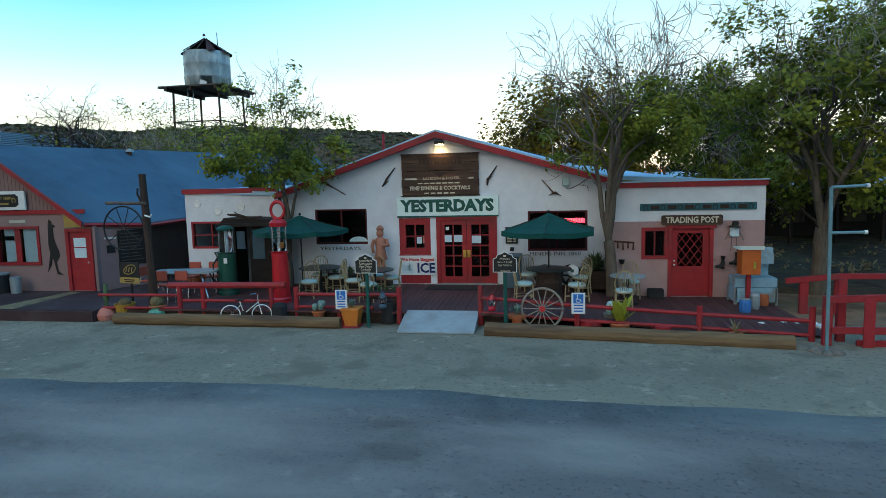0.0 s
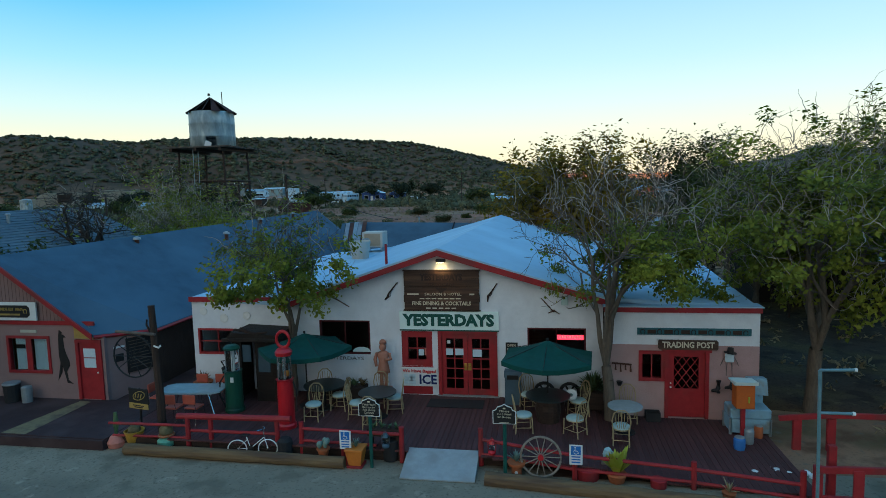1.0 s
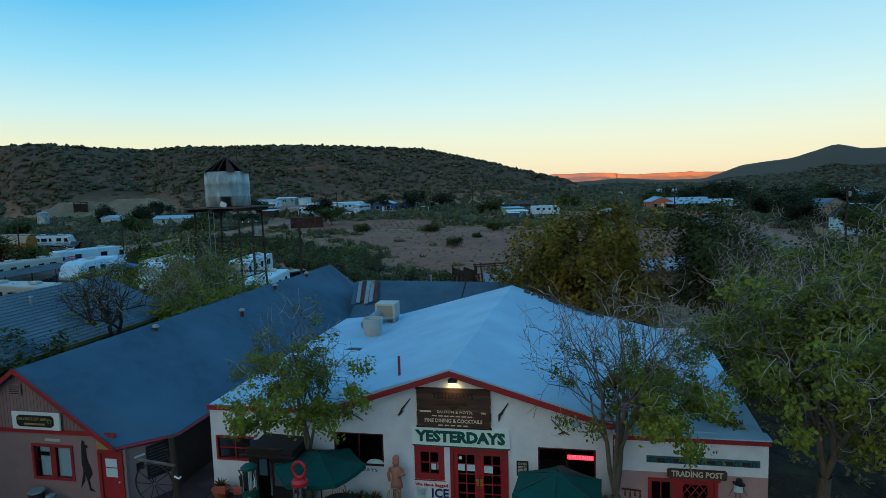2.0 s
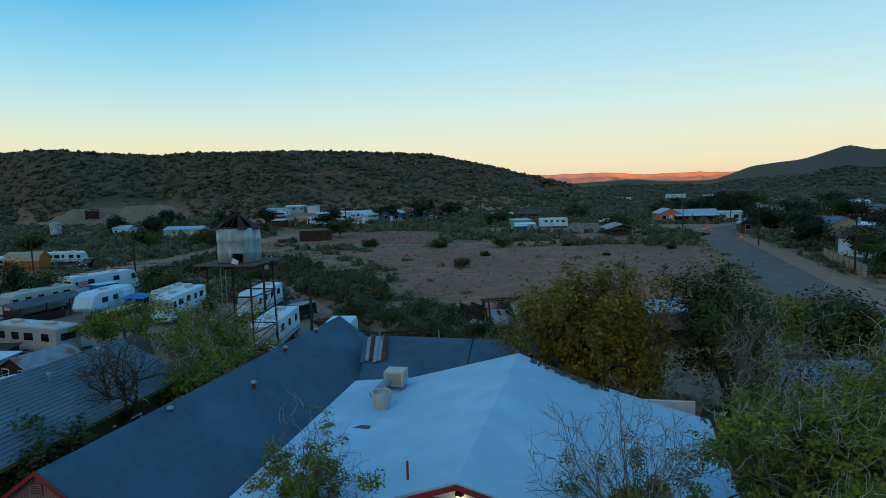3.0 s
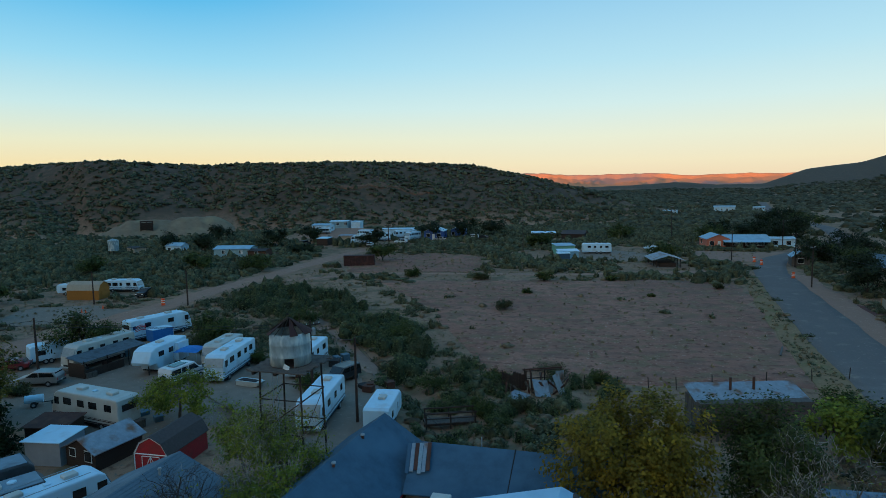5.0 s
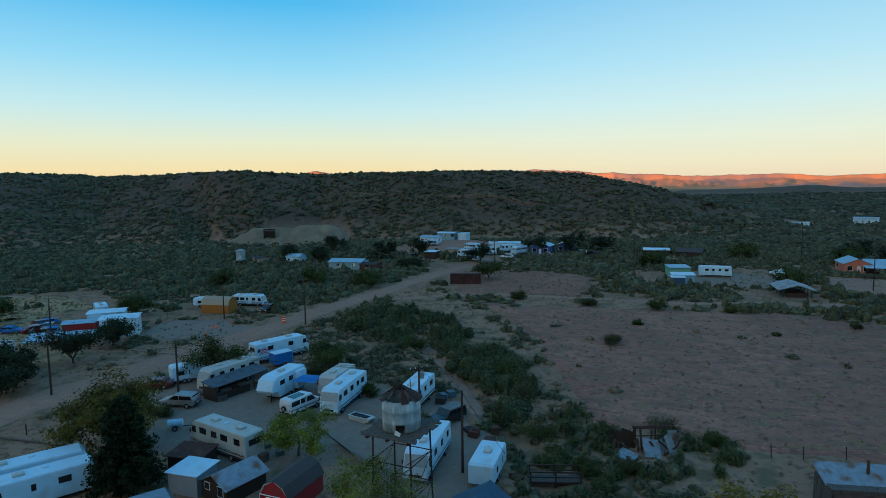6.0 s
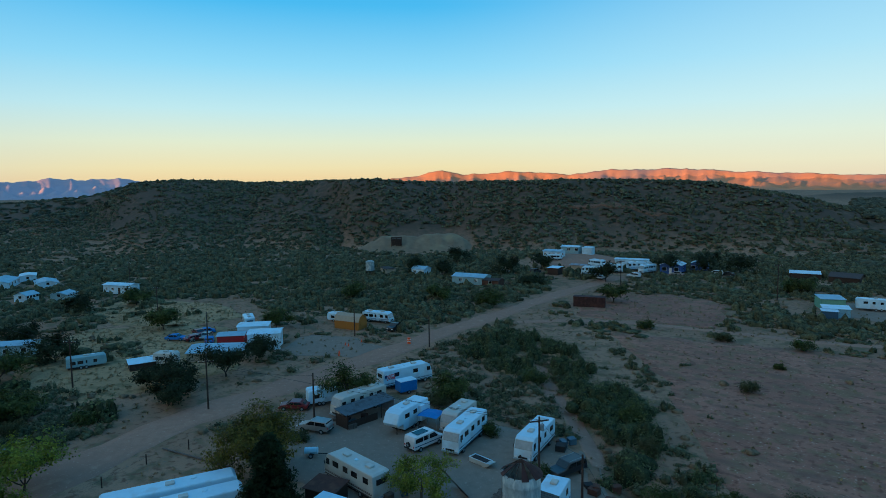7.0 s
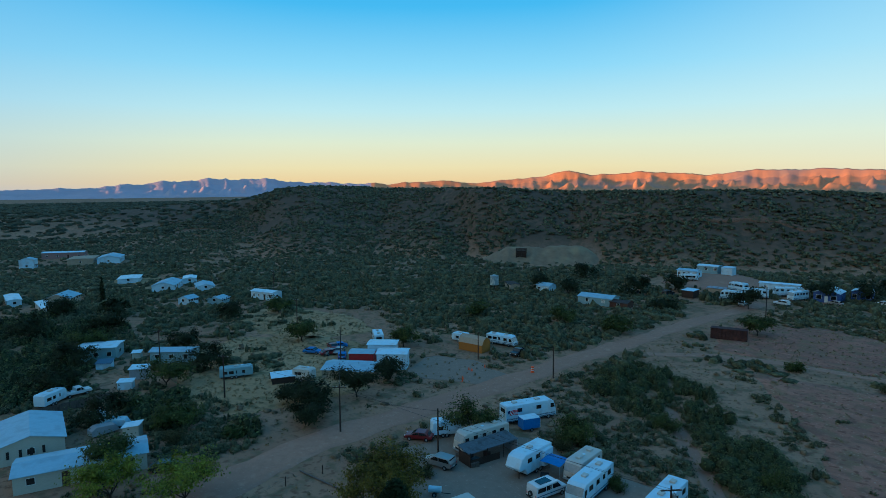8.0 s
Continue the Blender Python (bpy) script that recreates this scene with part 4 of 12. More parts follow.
bm = B()
box(bm, 3.6, 4.38, 0.062, 0.075, 1.85, 1.99, 0.01)
part("neon_sign", bm, M_neon, saloon, "glowing red neon bar sign")
bm = B()
for k in range(9):
    box(bm, 3.66 + 0.075 * k, 3.71 + 0.075 * k, 0.054, 0.061, 1.89 + 0.012 * (k % 2), 1.95 + 0.02 * (k % 3))
part("neon_tube", bm, M_sign_white, saloon)
sash(saloon, -8.33, -6.9, 1.16, 2.05, 0.10, 2, 2, M_red, label="red framed window of the wing")
sash(saloon, -1.27, -0.28, 0.93, 2.06, 0.10, 2, 2, M_red, rim=0.2, label="red framed small-paned window with notices")
bm = B()
part("red_sill", box(bm, -1.29, -0.26, -0.02, 0.0, 0.9, 0.93), M_red, saloon)
part("red_panel", box(B(), -1.25, -0.3, -0.012, 0.0, 0.02, 0.30), M_red, saloon)
bm = B()
box(bm, -0.72, -0.56, 0.02, 0.03, 1.27, 1.47)
part("notice", bm, M_paper, saloon)
bm = B()
box(bm, -0.53, -0.44, 0.018, 0.03, 1.28, 1.5)
part("notice", bm, M_pink_pot, saloon, "small red notice")

door_frame = thing("double_door", "red double door with small panes and a brass latch", "")
door_frame.parent = saloon
bm = B()
box(bm, -0.09, 0.02, -0.05, 0.16, 0.0, 2.12)
box(bm, 1.66, 1.77, -0.05, 0.16, 0.0, 2.12)
box(bm, 0.02, 1.66, -0.05, 0.16, 2.0, 2.12)
part("door_surround", bm, M_red, door_frame)
bm = B()
box(bm, -0.12, 1.8, -0.1, 0.1, -0.01, 0.03)
part("threshold", bm, M_metal, door_frame, "pale metal threshold")
for x0 in (0.02, 0.845):
    x1 = x0 + 0.815
    bm = B()
    box(bm, x0, x0 + 0.14, 0.0, 0.05, 0.04, 2.0)
    box(bm, x1 - 0.14, x1, 0.0, 0.05, 0.04, 2.0)
    box(bm, x0 + 0.14, x1 - 0.14, 0.0, 0.05, 1.84, 2.0)
    box(bm, x0 + 0.14, x1 - 0.14, 0.0, 0.05, 0.04, 0.24)
    for k in range(1, 5):
        z = 0.24 + 1.6 * k / 5
        box(bm, x0 + 0.14, x1 - 0.14, 0.006, 0.04, z - 0.016, z + 0.016)
    box(bm, (x0 + x1) / 2 - 0.016, (x0 + x1) / 2 + 0.016, 0.004, 0.042, 0.24, 1.84)
    leaf = part("door_leaf", bm, M_red, door_frame)
    bm = B()
    box(bm, x0 + 0.14, x1 - 0.14, 0.02, 0.026, 0.24, 1.84)
    part("pane", bm, M_glass, leaf)
    bm = B()
    xa = x1 - 0.11 if x0 < 0.5 else x0 + 0.01
    box(bm, xa, xa + 0.1, -0.015, 0.0, 0.83, 1.06, 0.005)
    part("latch_plate", bm, M_brass, leaf, "bright brass latch plate")
    bm = B()
    tube(bm, (xa + 0.05, -0.06, 0.96), (xa + 0.05, -0.01, 0.96), 0.022)
    part("door_knob", bm, M_brass, leaf)
for x, z, w, h, m in ((0.16, 1.31, 0.22, 0.21, M_paper), (0.45, 1.31, 0.26, 0.21, M_paper), (1.0, 1.27, 0.28, 0.23, M_paper), (0.2, 1.68, 0.1, 0.1, M_plate)):
    bm = B()
    box(bm, x, x + w, -0.004, 0.0, z, z + h)
    part("notice", bm, m, door_frame)

# old timber vestibule of the wing
vest = thing("timber_vestibule", "dark weathered timber vestibule with an open doorway", "porch", -5.75, -0.55, 0.0)
bm = B()
part("side_panel", box(bm, -0.75, -0.62, -0.55, 0.55, 0, 1.98, 0.012), M_wood_black, vest)
part("side_panel", box(B(), 0.62, 0.75, -0.55, 0.55, 0, 1.98, 0.012), M_wood_black, vest)
part("post", box(B(), -0.62, -0.44, -0.55, -0.48, 0, 1.98), M_wood_black, vest)
bm = B()
box(bm, 0.02, 0.62, -0.53, -0.48, 0, 1.9)
door_leaf = part("door", bm, M_wood_black, vest)
bm = B()
box(bm, 0.12, 0.52, -0.545, -0.53, 0.95, 1.72, 0.02)
part("door_pane", bm, M_bin, door_leaf, "greyish glass panel")
bm = B()
prism(bm, [(-0.9, 1.98), (0.9, 1.98), (0.82, 2.16), (-0.7, 2.22)], "y", -0.7, 0.55)
part("roof", bm, M_wood_black, vest)
part("beam", box(B(), -0.95, 0.95, -0.78, -0.7, 1.95, 2.06, 0.015), M_wood_black, vest)
bm = B()
path_tube(bm, [(-0.55, -0.72, 2.33), (-0.2, -0.7, 2.3), (0.1, -0.66, 2.2), (0.5, -0.6, 2.24)], [0.03, 0.055, 0.05, 0.03], 6)
path_tube(bm, [(-0.2, -0.7, 2.3), (-0.32, -0.75, 2.42)], [0.03, 0.012], 5)
part("driftwood", bm, M_post, vest)
bm = B()
box(bm, -0.42, -0.14, -0.5, -0.49, 1.25, 1.8)
part("poster", bm, M_bin, vest)

# the trading post
tp = thing("trading_post_building", "low pink and white shop front with red trim", "building")
TY = -0.55
bm = wall_with_holes(B(), 4.95, 9.15, -0.45, 1.9, TY, TY + 0.2, [(5.92, 6.60, 0.86, 1.70), (6.70, 7.74, -0.24, 1.72)])
part("lower_wall", bm, M_shop_pink, tp, "pink stucco wall")
bm = B()
box(bm, 4.95, 9.15, TY + 0.01, TY + 0.21, 1.9, 2.88)
part("upper_wall", bm, M_stucco_white, tp, "white stucco band")
bm = B()
box(bm, 8.93, 9.15, TY + 0.2, 10.4, -0.45, 2.88)
part("side_wall", bm, M_shop_pink, tp)
bm = B()
box(bm, 4.93, 9.19, TY - 0.05, TY + 0.2, 2.85, 3.0)
part("fascia", bm, M_red, tp)
bm = B()
box(bm, 4.9, 9.22, TY - 0.08, TY + 0.5, 3.0, 3.035)
part("drip_edge", bm, M_roof_white, tp)
bm = B()
box(bm, 5.85, 8.92, TY - 0.04, TY, 2.20, 2.40, 0.006)
frieze = part("frieze_board", bm, M_blue_board, tp, "teal board hung with horseshoes")
for k in range(7):
    x = 6.0 + 0.46 * k
    bm = B()
    path_tube(bm, [(x + 0.06 * math.cos(a), TY - 0.055, 2.29 + 0.07 * math.sin(a)) for a in [math.radians(-50 - 0 + 28 * j) for j in range(11)]], 0.013, 5)
    part("horseshoe", bm, M_black, frieze)
    if k < 6:
        bm = B()
        box(bm, x + 0.13, x + 0.36, TY - 0.06, TY - 0.04, 2.24, 2.35)
        part("brand_plate", bm, M_wood_dark, frieze)
bm = B()
o = [(6.42, 1.83), (6.46, 1.79), (8.0, 1.79), (8.04, 1.83), (8.04, 2.03), (8.0, 2.07), (6.46, 2.07), (6.42, 2.03)]
prism(bm, o, "y", TY - 0.1, TY - 0.05)
sg = part("shop_sign", bm, M_wood_board, tp, "dark wooden sign board with cream letters")
lettering("letters", "TRADING POST", 7.23, TY - 0.11, 1.93, 0.17, M_cream, sg, width=1.4, bold=0.006)
sash(tp, 5.9, 6.62, 0.83, 1.73, TY + 0.06, 2, 1, M_red, rim=0.1, label="red framed shop window")
td = thing("shop_door", "red shop door with a diamond lattice window", "")
td.parent = tp
bm = B()
box(bm, 6.62, 6.72, TY - 0.05, TY + 0.12, -0.24, 1.74)
box(bm, 7.72, 7.82, TY - 0.05, TY + 0.12, -0.24, 1.74)
box(bm, 6.55, 7.88, TY - 0.06, TY + 0.12, 1.70, 1.8)
part("door_surround", bm, M_red, td)
bm = B()
box(bm, 6.72, 7.72, TY + 0.03, TY + 0.08, -0.22, 0.62)
box(bm, 6.72, 6.88, TY + 0.03, TY + 0.08, 0.62, 1.70)
box(bm, 7.56, 7.72, TY + 0.03, TY + 0.08, 0.62, 1.70)
box(bm, 6.88, 7.56, TY + 0.03, TY + 0.08, 1.56, 1.70)
part("door_leaf", bm, M_red, td)
bm = B()
for k in range(-3, 5):
    a, b = (6.88 + 0.227 * k, 0.62), (6.88 + 0.227 * (k + 3), 1.56)
    for p, q in ((a, b), ((a[0], 1.56), (b[0], 0.62))):
        (xa, za), (xb, zb) = p, q
        def clipx(xw):
            return za + (zb - za) * (xw - xa) / (xb - xa)
        if xa < 6.88:
            za, xa = clipx(6.88), 6.88
        if xb > 7.56:
            zb, xb = clipx(7.56), 7.56
        if xb - xa > 0.05:
            tube(bm, (xa, TY + 0.045, za), (xb, TY + 0.045, zb), 0.012, seg=4)
part("lattice", bm, M_red, td)
bm = B()
box(bm, 6.88, 7.56, TY + 0.06, TY + 0.066, 0.62, 1.56)
part("pane", bm, M_glass, td)
bm = B()
part("door_knob", ball(bm, (6.79, TY, 0.66), 0.03), M_plate, td, smooth=True)
part("door_lock", ball(B(), (6.79, TY, 0.78), 0.022), M_plate, td, smooth=True)

# signs on the saloon front
bs = thing("saloon_sign_board", "large brown plank sign with painted lettering over the entrance", "sign")
rng = random.Random(2)
for k in range(5):
    bm = B()
    z0 = 2.76 + 0.245 * k
    box(bm, -1.13 + rng.uniform(0, 0.02), 1.26 - rng.uniform(0, 0.02), -0.09, -0.01, z0, z0 + 0.238, 0.008)
    part("plank", bm, M_wood_board, bs)
bm = B()
part("edge_strip", box(bm, -1.15, 1.28, -0.1, -0.0, 3.985, 4.02), M_wood_dark, bs)
part("edge_strip", box(B(), -1.15, 1.28, -0.1, -0.0, 2.73, 2.76), M_wood_dark, bs)
lettering("title_letters", "YESTERDAYS", 0.07, -0.1, 3.79, 0.2, M_letter_dark, bs, width=1.35, bold=0.016)
lettering("title_letters", "STEAKHOUSE", 0.07, -0.1, 3.56, 0.12, M_letter_dark, bs, width=0.85)
bm = B()
prism(bm, [(-0.12, 3.46), (0.26, 3.46), (0.07, 3.28)], "y", -0.1, -0.09)
part("shield_mark", bm, M_letter_dark, bs)
lettering("line_letters", "SALOON & HOTEL", 0.12, -0.1, 3.26, 0.085, M_cream, bs, width=1.15)
bm = B()
for a, b in ((-1.02, -0.65), (0.95, 1.1)):
    box(bm, a, b, -0.096, -0.09, 3.235, 3.285)
for k in range(7):
    box(bm, -0.62 + 0.19 * k, -0.47 + 0.19 * k, -0.096, -0.09, 3.105, 3.14)
for k in range(5):
    box(bm, -0.42 + 0.2 * k, -0.28 + 0.2 * k, -0.096, -0.09, 2.80, 2.84)
part("small_print", bm, M_cream, bs)
lettering("line_letters", "FINE DINING & COCKTAILS", 0.06, -0.1, 2.97, 0.12, M_cream, bs, width=1.85, bold=0.004)

ys = thing("name_sign", "white sign with large green letters over the door", "sign")
bm = B()
box(bm, -1.30, 1.83, -0.07, 0.0, 2.13, 2.71, 0.006)
part("board", bm, M_sign_mint, ys)
lettering("letters", "YESTERDAYS", 0.265, -0.078, 2.42, 0.35, M_sign_green, ys, width=2.9, bold=0.026)
bm = B()
box(bm, -1.3, 1.83, -0.075, 0.0, 2.09, 2.13)
part("bottom_rail", bm, M_sign_green, ys)

ice = thing("ice_sign", "white sign advertising bagged ice below the side window", "sign")
bm = B()
box(bm, -1.29, -0.13, -0.05, -0.013, 0.29, 0.88, 0.004)
part("board", bm, M_sign_white, ice)
lettering("small_letters", "We Have Bagged", -0.71, -0.056, 0.78, 0.1, M_red_gloss, ice, width=1.08, bold=0.004)
lettering("letters", "ICE", -0.44, -0.056, 0.5, 0.3, M_navy, ice, width=0.56, bold=0.012)
bm = B()
rng = random.Random(3)
for k in range(9):
    x, z = -1.2 + 0.12 * (k % 3) + rng.uniform(-0.02, 0.02), 0.36 + 0.1 * (k // 3)
    box(bm, x, x + 0.13, -0.056, -0.05, z, z + 0.12)
part("ice_picture", bm, M_paper, ice, "pale blue ice cube picture")

op = thing("opening_hours_sign", "small black sign board with white writing", "sign")
bm = B()
box(bm, 2.03, 2.40, -0.04, 0.0, 1.25, 1.75, 0.01)
part("board", bm, M_black, op)
lettering("letters", "OPEN", 2.215, -0.048, 1.66, 0.085, M_cream, op, width=0.26)
bm = B()
for k in range(7):
    box(bm, 2.08, 2.22, -0.045, -0.04, 1.31 + 0.042 * k, 1.33 + 0.042 * k)
    box(bm, 2.25, 2.35, -0.045, -0.04, 1.31 + 0.042 * k, 1.33 + 0.042 * k)
part("small_print", bm, M_cream, op)
box_bm = B()
box(box_bm, 2.16, 2.28, -0.06, 0.0, 1.02, 1.14, 0.01)
tagged(part("wall_box", box_bm, M_black, None), "small black box on the white wall", "wall box")

ins = thing("wall_lettering", "faded dark lettering painted on the white wall", "lettering")
lettering("letters", "YESTERDAYS", -3.2, -0.006, 1.13, 0.11, M_grey_wood, ins, width=1.35, depth=0.006)
lettering("letters", "MINERS INN 1860", 3.5, -0.006, 0.93, 0.12, M_grey_wood, ins, width=1.5, depth=0.006)

# lamp over the board
lamp = thing("wall_lamp", "small black floodlight glowing warm above the sign board", "lamp", 0.1, -0.02, 4.28)
bm = B()
box(bm, -0.14, 0.14, -0.32, -0.1, 0.0, 0.1, 0.012)
tube(bm, (0, 0.02, 0.06), (0, -0.12, 0.06), 0.025)
part("housing", bm, M_black, lamp)
bm = B()
box(bm, -0.11, 0.11, -0.29, -0.12, -0.012, 0.0)
part("bulb", bm, M_lamp_glow, lamp)
ld = bpy.data.lights.new("flood_light", "SPOT")
ld.energy = 22
ld.color = (1.0, 0.62, 0.28)
ld.spot_size, ld.spot_blend, ld.shadow_soft_size = radians(120), 0.8, 0.08
lo = new("flood_light", ld)
lo.matrix_basis = look((0.1, -0.24, 4.25), (0.1, 0.05, 3.4))

# things hung on the front
for nm, lab, pts, rad, mt in (
    ("old_rifle", "old dark rifle hung on the wall", [(-1.76, 3.06), (-1.66, 3.16), (-1.62, 3.28), (-1.33, 3.63)], [0.02, 0.045, 0.03, 0.016], M_wood_dark),
    ("old_rifle", "old dark rifle hung on the wall", [(1.50, 3.02), (1.52, 3.2), (1.60, 3.3), (1.80, 3.6)], [0.02, 0.045, 0.03, 0.016], M_wood_dark),
    ("rusty_pick", "rusty pick hung on the wall", [(-3.62, 3.2), (-3.3, 3.04), (-2.95, 2.83)], [0.03, 0.02, 0.016], M_rust),
    ("pickaxe", "rusty pickaxe hung on the wall", [(3.12, 3.15), (3.3, 2.95), (3.5, 2.72)], [0.016, 0.018, 0.022], M_rust),
):
    o = thing(nm, lab, "tool" if "pick" in nm else "rifle")
    part("shaft", path_tube(B(), [(x, -0.035, z) for x, z in pts], rad, 6), mt, o)
    if "pick" in nm:
        x, z = pts[-1] if nm == "pickaxe" else pts[0]
        part("pick_head", path_tube(B(), [(x - 0.18, -0.04, z - 0.04), (x, -0.05, z + 0.05), (x + 0.18, -0.04, z - 0.06)], [0.01, 0.035, 0.01], 6), M_rust, o)
    else:
        (xa, za), (xb, zb) = pts[1], pts[2]
        part("trigger_guard", path_tube(B(), [(xa + 0.06, -0.035, za), (xa + 0.1, -0.035, za + 0.05), (xb + 0.05, -0.035, zb)], 0.008, 5), M_black, o)
for x in (3.82, -3.85):
    o = thing("floodlight_box", "pale grey box lamp fixed under the eave", "lamp", x, 0, 3.08 if x > 0 else 3.12)
    part("housing", box(B(), -0.1, 0.1, -0.16, -0.02, -0.13, 0.13, 0.015), M_cushion, o)
    part("bracket", box(B(), -0.02, 0.02, -0.02, 0.0, -0.05, 0.05), M_metal, o)
for x, z, r in ((-8.07, 2.63, 0.135), (-7.34, 2.40, 0.15), (-6.52, 2.5, 0.135)):
    o = thing("china_plate", "round white plate hung on the white wall", "plate", x, 0.02, z, group="plates on the wall")
    pl = lathe(B(), [(r * 0.55, 0.0), (r * 0.95, 0.0), (r, 0.03), (r * 0.97, 0.035), (r * 0.6, 0.015), (r * 0.1, 0.014)], 20)
    bmesh.ops.rotate(pl, verts=pl.verts, matrix=Matrix.Rotation(radians(90), 3, "X"))
    part("plate_body", pl, M_plate, o, smooth=True)

# roof gear
cool = thing("roof_cooler", "boxy pale rooftop cooler with a round duct", "roof cooler", -5.6, 12.3, 3.3)
part("cabinet", box(B(), -0.55, 0.55, -0.5, 0.5, 0.25, 1.05, 0.03), M_rv_cream, cool)
part("stand", box(box(B(), -0.5, -0.4, -0.45, 0.45, -0.2, 0.25), 0.4, 0.5, -0.45, 0.45, -0.2, 0.25), M_metal, cool)
part("duct", tube(B(), (-0.3, -0.4, 0.55), (-0.75, -1.7, 0.15), 0.24, seg=12), M_metal, cool)
part("louvre", box(B(), -0.42, 0.42, -0.515, -0.5, 0.35, 0.95), M_tan_wall, cool)
pot = thing("roof_exhaust", "open pale metal exhaust drum on the white roof", "roof vent", -5.55, 9.5, 3.25)
part("drum", lathe(B(), [(0.40, 0.0), (0.52, 0.85), (0.46, 0.85), (0.40, 0.35)], 18), M_rv_cream, pot, smooth=False)
part("fan_hood", ball(B(), (0, 0, 0.66), 0.34, 0.5), M_metal, pot, smooth=True)
part("curb", box(B(), -0.45, 0.45, -0.45, 0.45, -0.35, 0.02), M_roof_white, pot)
o = thing("vent_pipe", "thin red pipe standing on the white roof", "pipe", -1.92, 0.9, 3.95)
part("pipe", tube(B(), (0, 0, 0), (0, 0, 0.8), 0.045, seg=8), M_red, o)

# ---------- boardwalk and what stands on it ----------


def deck_z(x):
    """The boardwalk dips a little towards the trading post."""
    return -0.24 * float(sstep(3.5, 6.5, x))


def deck_front(x):
    return float(np.interp(x, [-14, -8.5, -0.3, 1.6, 9.0], [-4.15, -4.15, -4.25, -4.35, -4.9]))


walkslab = B()
prism(walkslab, [(-22, -4.2), (-8.6, -4.25), (-8.6, 0.2), (-10.5, 4.0), (-10.5, -1.4), (-22, -1.4)], "z", -0.34, -0.02)
tagged(part("pavement", walkslab, M_slab, None), "dark red-brown concrete walk in front of the pink building", "pavement", kind="structure")
bm = slab(B(), [(-11.95, -4.18, -0.014), (-11.15, -4.2, -0.014), (-11.2, -1.65, -0.014), (-11.62, -1.6, -0.014)], 0.004)
tagged(part("painted_strip", bm, M_strip, None), "faded yellow painted strip on the walk", "paint strip", kind="structure")
bm = B()
box(bm, -22, -8.62, -4.32, -4.2, -0.36, -0.05, 0.01)
tagged(part("walk_edging", bm, M_slab, None), "dark brown timber edging of the walk", "edging", kind="structure")

# fence rails are long bars; a fence is one thing with posts and rails


def red_fence(name, label, posts, rail_sets, heights, r=0.055, square=False):
    o = thing(name, label, "fence")
    for (x, y, zb), h in zip(posts, heights):
        if square:
            part("post", box(B(), x - 0.07, x + 0.07, y - 0.06, y + 0.06, zb, zb + h, 0.01), M_red, o)
        else:
            part("post", tube(B(), (x, y, zb), (x, y, zb + h), r * 1.2, r * 1.15, 10), M_red, o)
    for rail in rail_sets:
        a, b, rr = rail
        part("rail", tube(B(), a, b, rr, seg=8), M_red, o)
    return o


red_fence("hitching_rail", "red painted hitching rail of round timber before the boardwalk",
          [(-6.25, -4.02, -0.33), (-5.62, -3.95, -0.33), (-3.75, -3.9, -0.33)],
          [((-6.55, -4.0, 0.62), (-3.35, -3.9, 0.62), 0.085), ((-6.3, -3.98, 0.22), (-3.7, -3.9, 0.2), 0.045)], [0.95, 0.92, 0.94])
red_fence("boardwalk_fence", "red painted rail fence with plant pots along the boardwalk",
          [(-3.05, -3.95, -0.3), (-1.9, -4.0, -0.3), (-0.33, -4.1, -0.3)],
          [((-3.05, -3.95, 0.40), (-0.33, -4.1, 0.42), 0.045), ((-3.05, -3.95, 0.08), (-1.0, -4.05, 0.08), 0.04), ((-8.6, -4.05, 0.36), (-6.25, -4.0, 0.36), 0.04), ((-8.5, -4.05, 0.02), (-6.25, -4.0, 0.02), 0.035)], [0.88, 0.72, 0.92])
red_fence("boardwalk_fence", "red painted rail fence before the trading post",
          [(1.66, -4.05, -0.3), (3.9, -4.5, -0.35), (6.5, -4.62, -0.4), (8.6, -5.0, -0.4)],
          [((1.66, -4.05, 0.36), (3.9, -4.5, 0.28), 0.045), ((3.9, -4.5, 0.28), (6.5, -4.62, 0.14), 0.045), ((6.5, -4.62, 0.14), (8.6, -5.0, 0.1), 0.045),
           ((1.7, -4.07, 0.0), (3.9, -4.5, -0.06), 0.04), ((3.9, -4.5, -0.06), (6.5, -4.62, -0.16), 0.04), ((6.5, -4.62, -0.16), (8.6, -5.0, -0.2), 0.04)], [0.95, 0.75, 0.72, 0.8])

gate = thing("red_plank_gate", "red painted timber gate and railing beside the tree", "gate")
for x, y, h in ((8.75, -5.3, 0.85), (9.15, -4.95, 1.15), (10.3, -5.3, 1.05), (11.4, -5.4, 1.05)):
    part("gate_post", box(B(), x - 0.08, x + 0.08, y - 0.06, y + 0.06, -0.42, -0.42 + h + 0.25, 0.01), M_red, gate)
for a, b in (((8.7, -5.36, 0.62), (11.9, -5.5, 0.78)), ((8.8, -5.36, 0.0), (11.9, -5.5, 0.05)), ((9.1, -2.2, 0.48), (10.3, -2.2, 0.6)), ((10.28, -2.2, 0.6), (13.0, -2.2, 0.6)), ((9.3, -5.3, -0.28), (11.9, -5.45, -0.24))):
    d = Vector(b) - Vector(a)
    bm = box(B(), 0, d.length, -0.04, 0.04, -0.07, 0.07, 0.008)
    ob = part("gate_rail", bm, M_red, gate)
    ob.matrix_basis = Matrix.Translation(a) @ Vector((1, 0, 0)).rotation_difference(d).to_matrix().to_4x4()
for k in range(4):
    x = 9.35 + 0.62 * k
    part("gate_board", box(B(), x, x + 0.2, -5.46, -5.42, -0.4, 0.66, 0.006), M_red, gate)
